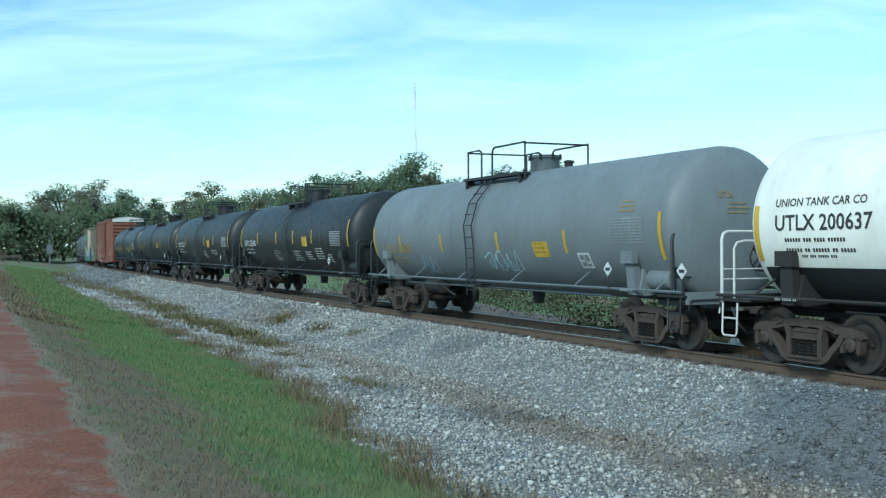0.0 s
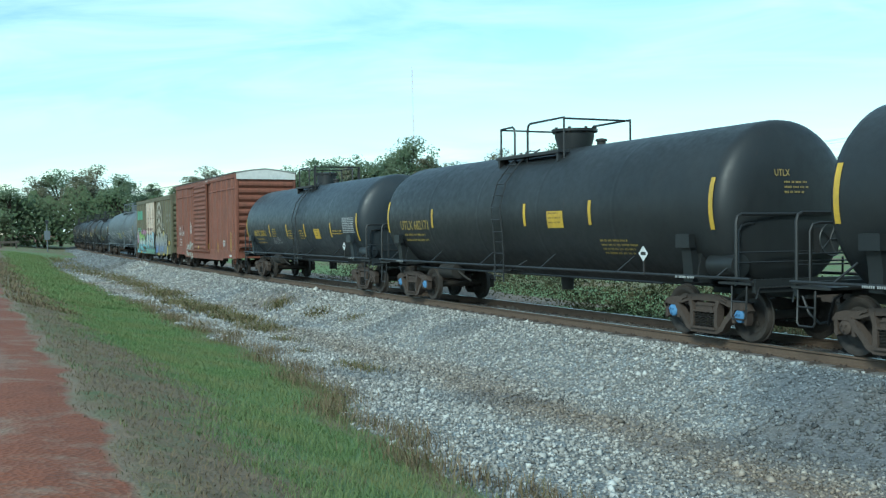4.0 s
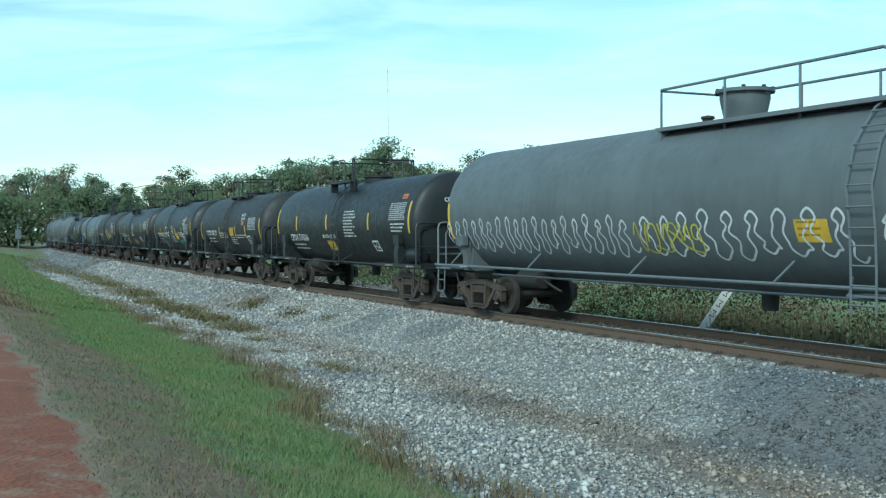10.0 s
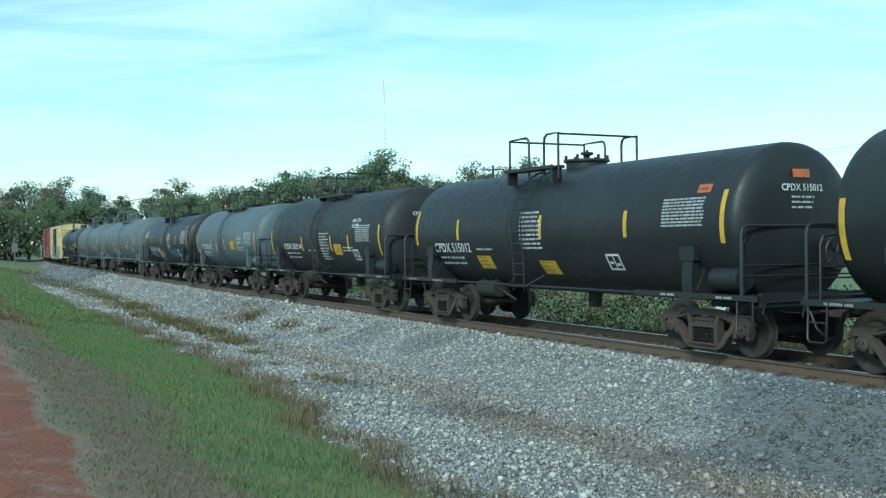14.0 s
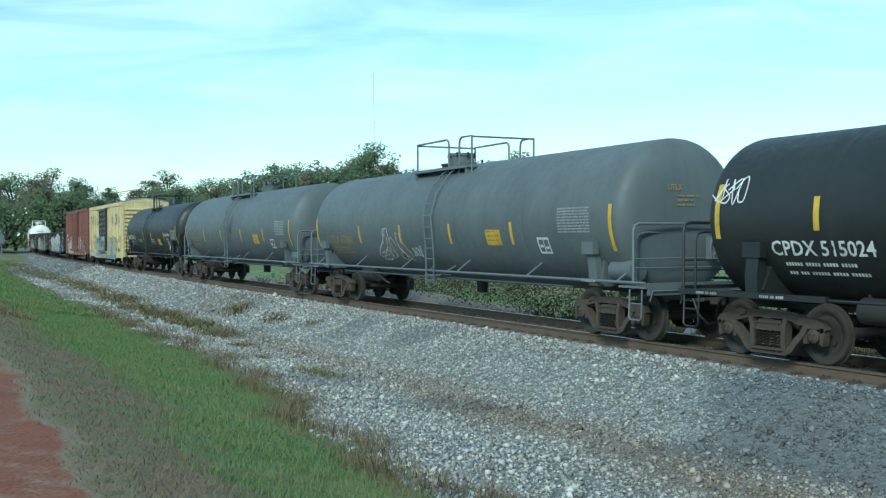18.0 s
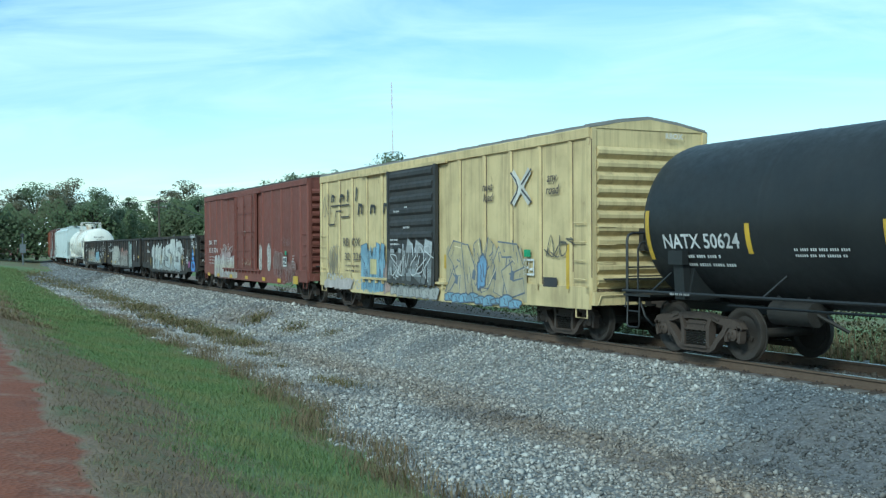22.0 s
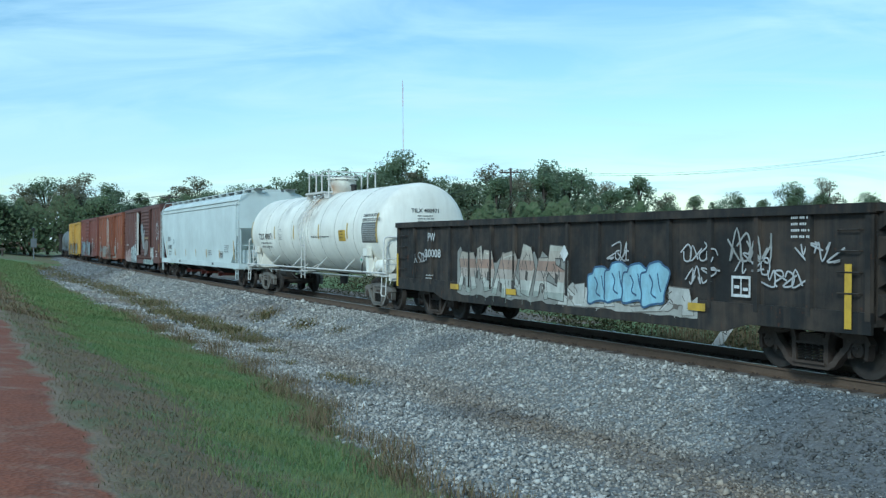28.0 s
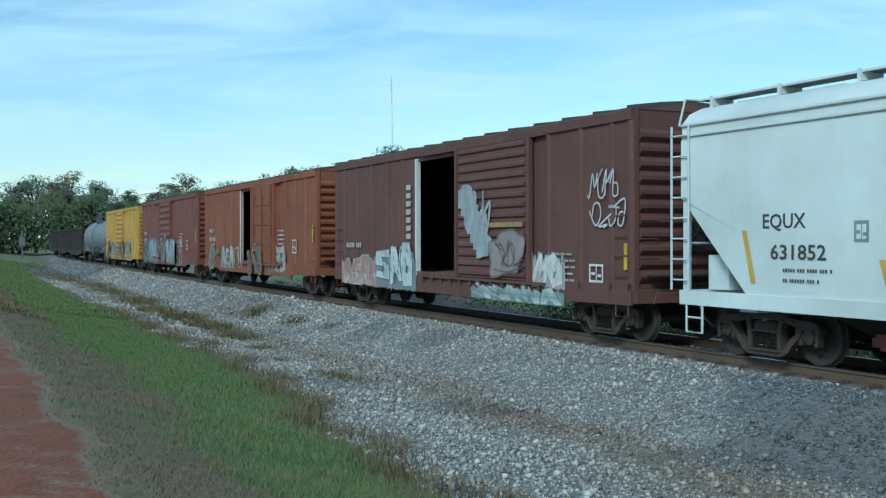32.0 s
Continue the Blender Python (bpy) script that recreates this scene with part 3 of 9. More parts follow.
build_ties()

# ---- trucks, couplers and other running gear ----
def wheelset_mesh(r):
    f = Form()
    for q in (1, -1):
        rows = [(0.76 * q + q * 0.06, 0.0), (0.76 * q + q * 0.06, 0.09), (0.755 * q, 0.11), (0.75 * q, 0.3), (0.755 * q + q * 0.05, 0.36), (0.755 * q + q * 0.06, r - 0.06),
                (0.755 * q + q * 0.06, r - 0.012), (0.755 * q + q * 0.045, r - 0.003), (0.755 * q - q * 0.035, r), (0.755 * q - q * 0.04, r + 0.022),
                (0.755 * q - q * 0.06, r + 0.02), (0.755 * q - q * 0.065, r - 0.07), (0.755 * q - q * 0.02, 0.33), (0.755 * q - q * 0.03, 0.12), (0.755 * q - q * 0.07, 0.08)]
        f.lathe(rows, 22, "y")
        for k in range(3):
            a = 2.1 * k
            f.box(0.2 * math.cos(a) - 0.03, 0.2 * math.cos(a) + 0.03, 0.79 * q - 0.015, 0.79 * q + 0.015, 0.2 * math.sin(a) - 0.03, 0.2 * math.sin(a) + 0.03)
    f.lathe([(-0.72, 0.08), (0.72, 0.08)], 12, "y")
    return f.mesh("wheelset", M_WHEEL)


def member(f, pts, wide, y0, y1):
    """A flat bar of even width bent along (x, z) points, its faces between y0 and y1."""
    n, up, low = len(pts), [], []
    for i, (x, z) in enumerate(pts):
        a, b = pts[max(0, i - 1)], pts[min(n - 1, i + 1)]
        q = math.hypot(b[0] - a[0], b[1] - a[1]) or 1
        nx, nz = -(b[1] - a[1]) / q * wide / 2, (b[0] - a[0]) / q * wide / 2
        up.append((x + nx, z + nz))
        low.append((x - nx, z - nz))
    f.prism(up + low[::-1], "y", y0, y1)


def side_frame_mesh(base, r):
    """A cast truck side: humped top chord, a sagging tension bar, columns round the spring nest, jaws over the journals."""
    f, h = Form(), base / 2
    y0, y1 = -1.06, -0.93
    top = [(-h - 0.21, r + 0.07), (-h - 0.15, r + 0.16), (-h, r + 0.195), (-h + 0.26, r + 0.2), (-0.46, r + 0.25), (-0.2, r + 0.275)]
    member(f, top + [(-a, b) for a, b in reversed(top)], 0.115, y0, y1)
    low = [(-h + 0.13, r + 0.13), (-h + 0.2, r + 0.01), (-0.56, 0.33), (-0.47, 0.21), (-0.36, 0.155)]
    member(f, low + [(-a, b) for a, b in reversed(low)], 0.1, y0 - 0.012, y1)
    for q in (-1, 1):
        member(f, [(q * 0.335, 0.17), (q * 0.325, 0.3), (q * 0.335, r + 0.1), (q * 0.39, r + 0.24)], 0.085, y0 - 0.02, y1)
        member(f, [(q * (h - 0.16), r + 0.16), (q * (h - 0.155), r - 0.13)], 0.07, y0 + 0.01, y1)
        member(f, [(q * (h + 0.18), r + 0.12), (q * (h + 0.175), r - 0.09), (q * (h + 0.15), r - 0.13)], 0.07, y0, y1)
        f.box(q * h - 0.13, q * h + 0.13, y0 - 0.01, y1, r + 0.1, r + 0.155)
        member(f, [(q * (h - 0.3), r + 0.215), (q * 0.56, r + 0.245), (q * 0.46, r + 0.27)], 0.025, y0 - 0.03, y0)
    f.box(-0.33, 0.33, y0 - 0.05, y1, 0.175, 0.21)
    f.box(-0.3, 0.3, y0 - 0.02, y1 + 0.02, 0.475, 0.505)
    f.prism([(-0.28, 0.505), (0.28, 0.505), (0.28, 0.54), (0.24, r + 0.185), (-0.24, r + 0.185), (-0.28, 0.54)], "y", y0 + 0.03, y1)
    f.box(-0.26, 0.26, y0 - 0.0, y0 + 0.03, 0.585, 0.61)
    return f.mesh("side_frame", M_RUST)


def bearing_mesh(paint=None):
    f = Form()
    f.lathe([(-1.08, 0.0), (-1.08, 0.07), (-1.05, 0.115), (-0.92, 0.125)], 14, "y")
    for k in range(3):
        a = 2.1 * k + 0.5
        f.lathe([(-1.105, 0.0), (-1.105, 0.018), (-1.07, 0.018)], 6, "y", (0.05 * math.cos(a), 0, 0.05 * math.sin(a)))
    return f.mesh("bearing_cap", paint or M_RUST)


def spring_mesh():
    f = Form()
    f.tube([(0.064 * math.cos(k * 1.2), -1.02 + 0.055 * math.sin(k * 1.2), 0.215 + 0.255 * k / 30) for k in range(31)], 0.0165, 3)
    return f.mesh("spring", M_IRON)


def bolster_mesh(r):
    f = Form()
    f.prism([(-1.04, r + 0.02), (1.04, r + 0.02), (1.04, r + 0.16), (0.4, r + 0.22), (-0.4, r + 0.22), (-1.04, r + 0.16)], "x", -0.2, 0.2)
    f.lathe([(r + 0.2, 0.2), (r + 0.32, 0.2), (r + 0.32, 0.0)], 14, "z")
    for q in (-1, 1):
        f.box(q * 0.42 - 0.05, q * 0.42 + 0.05, -0.8, 0.8, r - 0.12, r - 0.02)
        for side in (-0.76, 0.76):
            f.prism([(q * 0.4, r - 0.2), (q * 0.47, r - 0.2), (q * 0.47, r + 0.16), (q * 0.4, r + 0.16)], "y", side - 0.05, side + 0.05)
    return f.mesh("bolster", M_RUST)


TRUCKS = {}


def truck_meshes(base, r):
    key = (base, r)
    if key not in TRUCKS:
        TRUCKS[key] = (bolster_mesh(r), side_frame_mesh(base, r), wheelset_mesh(r), spring_mesh(), bearing_mesh())
    return TRUCKS[key]


WHEELSETS = []


def add_truck(car, x, base=1.75, r=0.45, caps=None, cast=None):
    bolster, frame_me, wheel, spring, bearing = truck_meshes(base, r)
    bearing = bearing_mesh(caps) if caps else bearing
    if cast:
        frame_me = frame_me.copy()
        frame_me.materials[0] = cast
    t = part("truck", bolster, None, car, "four-wheel cast steel truck, brown with rust and dust")
    t.matrix_basis = pose(x, 0, 0)
    for flip in (0, 180):
        a = part("side_frame", frame_me, None, t)
        a.matrix_basis = pose(0, 0, 0, 0, 0, flip)
        for dx in (-0.212, -0.072, 0.072, 0.212):
            b = part("spring", spring, None, t)
            b.matrix_basis = pose(0, 0, 0, 0, 0, flip) @ pose(dx, 0, 0)
        for q in (-1, 1):
            c = part("bearing_cap", bearing, None, t)
            c.matrix_basis = pose(0, 0, 0, 0, 0, flip) @ pose(q * base / 2, 0, r)
    for q in (-1, 1):
        wset = part("wheelset", wheel, None, t)
        wset.matrix_parent_inverse = pose(q * base / 2, 0, r)
        WHEELSETS.append((wset, r))
    return t


def coupler_form(x, q):
    """Knuckle coupler on its shank, reaching outward."""
    f = Form()
    z = 0.87
    f.box(min(x - q * 0.75, x - q * 0.14), max(x - q * 0.75, x - q * 0.14), -0.09, 0.09, z - 0.08, z + 0.08)
    f.prism([(x - q * 0.2, -0.16), (x - q * 0.2, 0.16), (x - q * 0.02, 0.2), (x + q * 0.1, 0.14), (x + q * 0.03, 0.05), (x - q * 0.05, 0.03),
             (x - q * 0.05, -0.05), (x + q * 0.06, -0.09), (x + q * 0.06, -0.17)], "z", z - 0.14, z + 0.14)
    return f


def add_ends(car, half, sill, pipe, striker=0.55):
    """Couplers, air hoses and cut levers at both ends."""
    for q in (-1, 1):
        part("coupler", coupler_form(q * half, q), M_RUST, car, "rusty knuckle coupler")
        h = Form()
        x = q * (half - 0.35)
        h.tube([(x - q * 0.2, -0.45, 0.9), (x, -0.42, 0.82), (x + q * 0.12, -0.4, 0.55), (x + q * 0.25, -0.3, 0.38), (x + q * 0.38, -0.15, 0.42)], 0.025, 6)
        part("air_hose", h, M_BLACKPIPE, car, "black rubber brake hose")
        lv = Form()
        xx = q * (sill - 0.02)
        lv.tube([(xx + q * 0.06, -1.35, 0.8), (xx + q * 0.08, -1.3, 0.98), (xx + q * 0.08, -0.2, 0.99), (xx + q * 0.2, 0.0, 1.0)], 0.014, 5)
        part("uncoupling_lever", lv, pipe, car)


def rung_ladder(u0, u1, z0, z1, n, put, r=0.014, rails=True):
    f = Form()
    if rails:
        for u in (u0, u1):
            f.tube([put(u, z0 + (z1 - z0) * i / 6, 0.06) for i in range(7)], r * 1.3, 5)
    for i in range(n):
        z = z0 + (z1 - z0) * (i + 0.5) / n
        f.tube([put(u0, z, 0.0 if not rails else 0.06), put(u0, z, 0.07), put(u1, z, 0.07), put(u1, z, 0.0 if not rails else 0.06)], r, 5)
    return f


def add_grab_irons(parent, u0, u1, z0, z1, n, put, material, r=0.013):
    """Loose rungs up a wall, each bolted on by itself."""
    for i in range(n):
        z = z0 + (z1 - z0) * (i + 0.5) / n
        f = Form()
        f.tube([put(u0, z, 0.0), put(u0, z, 0.07), put(u1, z, 0.07), put(u1, z, 0.0)], r, 5)
        part("grab_iron", f, material, parent)


def brake_wheel(x, y, z, q, r=0.28):
    f = Form()
    f.tube([(x, y + r * math.cos(t * 0.35), z + r * math.sin(t * 0.35)) for t in range(18)], 0.016, 5, True)
    for k in range(5):
        a = 2 * math.pi * k / 5
        f.tube([(x - q * 0.05, y, z), (x, y + r * math.cos(a), z + r * math.sin(a))], 0.013, 4)
    f.box(min(x - q * 0.06, x - q * 0.22), max(x - q * 0.06, x - q * 0.22), y - 0.2, y + 0.2, z - 0.25, z + 0.2)
    return f


def thing(name, label, category, group=""):
    e = new(name)
    e.empty_display_size = 0.5
    return tagged(e, label, category, group)

# ---- paint on the cars ----
WHITE, YEL, BLK, SILVER = (0.72, 0.72, 0.7), (0.62, 0.4, 0.03), (0.02, 0.02, 0.02), (0.5, 0.52, 0.55)
DULLYEL, ORANGE, TEAL = (0.36, 0.26, 0.07), (0.55, 0.14, 0.03), (0.05, 0.35, 0.38)


def stroke(pts, n=5):
    """A smooth line through points."""
    out = []
    for i in range(len(pts) - 1):
        p0, p1, p2, p3 = pts[max(0, i - 1)], pts[i], pts[i + 1], pts[min(len(pts) - 1, i + 2)]
        for k in range(n):
            t = k / n
            out.append(tuple(0.5 * (2 * p1[j] + (p2[j] - p0[j]) * t + (2 * p0[j] - 5 * p1[j] + 4 * p2[j] - p3[j]) * t * t + (3 * p1[j] - p0[j] - 3 * p2[j] + p3[j]) * t ** 3) for j in (0, 1)))
    return out + [pts[-1]]


CURLY = [[(0.1, 0), (0.15, 0.95), (0.6, 0.95), (0.55, 0.55), (0.2, 0.5), (0.85, -0.02)], [(0.88, 0.85), (0.4, 1), (0.15, 0.75), (0.8, 0.35), (0.6, 0.02), (0.08, 0.12)],
         [(0.15, 1), (0.12, 0), (0.18, 0.45), (0.82, 1), (0.3, 0.5), (0.95, 0)], [(0.1, 0.5), (0.8, 0.6), (0.6, 0.95), (0.15, 0.7), (0.2, 0.15), (0.9, 0.1)],
         [(0.5, 1), (0.1, 0.6), (0.25, 0.05), (0.75, 0.05), (0.9, 0.6), (0.5, 1)], [(0.1, 0), (0.15, 0.9), (0.8, 0.1), (0.88, 1)], [(0.03, 0), (0.45, 1), (0.92, 0), (0.65, 0.4), (0.22, 0.35)],
         [(0.45, -0.05), (0.5, 1), (0.08, 0.85), (0.98, 0.95)], [(0.03, 0.95), (0.25, 0.05), (0.5, 0.6), (0.75, 0.05), (0.98, 1)]]


def hand(u0, u1, v0, v1, n, rng, lean=0.15, over=1.3):
    """n quick handwritten shapes side by side, each a list of points."""
    w, h, out, last = (u1 - u0) / n, v1 - v0, [], -1
    for i in range(n):
        k = rng.randrange(len(CURLY))
        if k == last:
            k = (k + 2) % len(CURLY)
        last = k
        q, drop, mx, my = rng.uniform(0.8, 1.12), rng.uniform(-0.08, 0.08) * h, rng.random() < 0.7, rng.random() < 0.6
        shape = [((1 - x) if mx else x, (1 - y) if my else y) for x, y in CURLY[k]]
        shape = shape[1:] + [(1.15, rng.uniform(0.2, 0.9))] if k % 2 else [(-0.2, rng.uniform(0.1, 0.8))] + shape[:-1]
        out.append([(u0 + w * i + w * over * x * rng.uniform(0.94, 1.06) + lean * y * w, v0 + drop + h * q * y) for x, y in shape])
    return out


@piece("graffiti_tag")
def scrawl(form, put, u0, u1, v0, v1, loops, wide, ink, rng, lift=0.007):
    """A quick tag in one thin line."""
    form.ink = ink
    for k, pts in enumerate(hand(u0, u1, v0, v1, loops + 1, rng)):
        form.ribbon(stroke(pts, 4), wide * 0.72, put, lift + 0.0002 * k)
    if rng.random() < 0.4:
        form.ribbon(stroke([(u0, v0 - 0.08 * (v1 - v0)), ((u0 + u1) / 2, v0 - 0.16 * (v1 - v0)), (u1 + 0.1, v0 + 0.02 * (v1 - v0))], 4), wide * 0.6, put, lift)


@piece("graffiti_letters")
def outline_letters(form, put, u0, u1, v0, v1, n, wide, ink, rng, lift=0.008):
    """A row of hollow letters: an outline round a dark inside."""
    thick = 0.34 * (u1 - u0) / n
    for k, pts in enumerate(hand(u0, u1, v0, v1, n, rng, 0.05, 0.98)):
        line = stroke(pts, 4)
        form.ink = ink
        form.ribbon(line, thick + wide * 0.7, put, lift + 0.0006 * k)
        form.ink = tuple(c * 0.16 for c in ink)
        form.ribbon(line, max(0.03, thick - wide * 0.5), put, lift + 0.001 + 0.0006 * k)
        form.ink = ink
        form.ribbon([(u - thick * 0.2, v) for u, v in line[2:9]], wide * 0.3, put, lift + 0.0016 + 0.0006 * k)


@piece("graffiti_line")
def meander(form, put, u0, u1, v0, v1, period, wide, ink, rng, lift=0.008):
    """One unbroken wandering spray line, up and down in rounded folds."""
    form.ink = ink
    pts, u, h = [], u0, v1 - v0
    while u < u1:
        w = period * rng.uniform(0.85, 1.2)
        hi, lo, k, b = v1 - h * rng.uniform(0, 0.16), v0 + h * rng.uniform(0, 0.22), rng.uniform(-0.1, 0.1) * w, rng.uniform(0.04, 0.14) * w
        pts += [(u + b, v0 + 0.3 * h), (u - b + k, v0 + 0.52 * h), (u + b + k, v0 + 0.7 * h), (u - 0.02 * w, hi - 0.13 * h), (u + 0.2 * w, hi), (u + 0.44 * w, hi - 0.14 * h), (u + 0.34 * w - b, v0 + 0.6 * h),
                (u + 0.4 * w + b + k, v0 + 0.42 * h), (u + 0.42 * w, lo + 0.12 * h), (u + 0.7 * w, lo), (u + 0.96 * w, lo + 0.12 * h)]
        u += w
    form.ribbon(stroke(pts, 3), wide, put, lift)


@piece("graffiti_letters")
def bubble(form, put, u0, u1, v0, v1, n, fill, line, rng, lift=0.006, wide=0.05, shine=None):
    """Fat rounded letters: a fill, an outline and a shine."""
    if n > 1:
        thick = 0.42 * (u1 - u0) / n
        for k, pts in enumerate(hand(u0, u1, v0 + 0.08 * (v1 - v0), v1 - 0.06 * (v1 - v0), n, rng, 0.05, 1.0)):
            path = stroke(pts, 4)
            form.ink = line
            form.ribbon(path, thick + wide * 1.6, put, lift + 0.0006 * k)
            form.ink = fill if not isinstance(fill, list) else fill[k % len(fill)]
            form.ribbon(path, thick, put, lift + 0.001 + 0.0006 * k)
            form.ink = shine or tuple(min(0.8, c * 1.3 + 0.04) for c in form.ink)
            form.ribbon([(u - thick * 0.24, v + thick * 0.1) for u, v in path[3:11]], wide * 0.5, put, lift + 0.0016 + 0.0006 * k)
        return
    w, h = (u1 - u0) / n, v1 - v0
    for i in range(n):
        cu, cv = u0 + w * (i + 0.5), v0 + h * rng.uniform(0.44, 0.56)
        ring = []
        for k in range(22):
            t = 2 * math.pi * k / 22
            q = 1 + 0.16 * math.sin(2 * t + rng.uniform(-0.4, 0.4) + i) + 0.09 * math.sin(5 * t + i * 1.7)
            ex = abs(math.cos(t)) ** 0.6 * (1 if math.cos(t) > 0 else -1)
            ey = abs(math.sin(t)) ** 0.6 * (1 if math.sin(t) > 0 else -1)
            ring.append((cu + 0.56 * w * q * ex, cv + 0.5 * h * q * ey))
        form.ink = fill if not isinstance(fill, list) else fill[i % len(fill)]
        for k in range(22):
            a, b = ring[k], ring[(k + 1) % 22]
            form.poly([put(cu, cv, lift + 0.0004 * i), put(*a, lift + 0.0004 * i), put(*b, lift + 0.0004 * i)])
        form.ink = line
        form.ribbon(stroke(ring + ring[:1], 2), wide, put, lift + 0.004)
        form.ribbon(stroke([(cu - 0.2 * w, cv + 0.25 * h), (cu - 0.05 * w, cv + 0.05 * h), (cu - 0.12 * w, cv - 0.2 * h), (cu + 0.1 * w, cv - 0.3 * h)], 3), wide * 0.9, put, lift + 0.004)
        form.ribbon(stroke([(cu + 0.15 * w, cv + 0.3 * h), (cu + 0.22 * w, cv), (cu + 0.3 * w, cv - 0.15 * h)], 3), wide * 0.8, put, lift + 0.004)
        if shine:
            form.ink = shine
            form.ribbon(stroke([(cu - 0.36 * w, cv + 0.1 * h), (cu - 0.34 * w, cv + 0.25 * h), (cu - 0.22 * w, cv + 0.36 * h)], 3), wide * 0.7, put, lift + 0.006)


# fat sprayed letters as closed outlines in a unit square
BLOCKS = [
    [(0, 0), (0.26, 1.0), (0.66, 1.02), (1.02, -0.03), (0.72, 0.02), (0.62, 0.28), (0.38, 0.3), (0.3, 0.0)],
    [(0, 0), (0.03, 1), (0.3, 1.05), (0.64, 0.45), (0.66, 1), (0.97, 1.04), (0.99, -0.05), (0.7, 0), (0.34, 0.58), (0.3, -0.02)],
    [(0, 0.03), (0.05, 1), (0.97, 0.96), (0.86, 0.74), (0.36, 0.76), (0.35, 0.6), (0.76, 0.58), (0.7, 0.4), (0.34, 0.41), (0.34, 0.22), (1.02, 0.2), (0.94, -0.03)],
    [(0.97, 1.0), (0.1, 0.92), (-0.02, 0.46), (0.6, 0.4), (0.58, 0.24), (0.02, 0.26), (0.05, 0), (0.9, 0.0), (1, 0.56), (0.38, 0.62), (0.4, 0.76), (0.9, 0.78)],
    [(0, 0), (0.02, 1), (0.72, 1.03), (0.94, 0.76), (0.66, 0.5), (1.06, -0.03), (0.72, 0), (0.44, 0.38), (0.32, 0.38), (0.3, -0.02)],
    [(0, 0), (0.08, 1.02), (0.34, 1), (0.5, 0.62), (0.66, 1), (0.92, 1.05), (1, -0.02), (0.74, 0), (0.7, 0.58), (0.5, 0.2), (0.3, 0.58), (0.26, 0)],
    [(0.05, 0.5), (0.2, 0.96), (0.7, 1.04), (1.0, 0.6), (0.86, 0.04), (0.3, -0.04)]]


def band(outline, lo, hi):
    """The part of an outline between two heights."""
    for level_at, keep in ((lo, 1), (hi, -1)):
        out = []
        for i, (x1, y1) in enumerate(outline):
            x0, y0 = outline[i - 1]
            a, b = (y0 - level_at) * keep >= 0, (y1 - level_at) * keep >= 0
            if a != b:
                out.append((x0 + (x1 - x0) * (level_at - y0) / (y1 - y0), level_at))
            if b:
                out.append((x1, y1))
        outline = out
        if len(outline) < 3:
            return []
    return outline


def swell(outline, by):
    """A closed outline pushed outward along its corners."""
    n, out = len(outline), []
    area = sum(outline[i - 1][0] * outline[i][1] - outline[i][0] * outline[i - 1][1] for i in range(n))
    sign = 1 if area > 0 else -1
    for i in range(n):
        a, b = outline[i - 1], outline[(i + 1) % n]
        q = math.hypot(b[0] - a[0], b[1] - a[1]) or 1
        out.append((outline[i][0] + sign * (b[1] - a[1]) / q * by, outline[i][1] - sign * (b[0] - a[0]) / q * by))
    return out


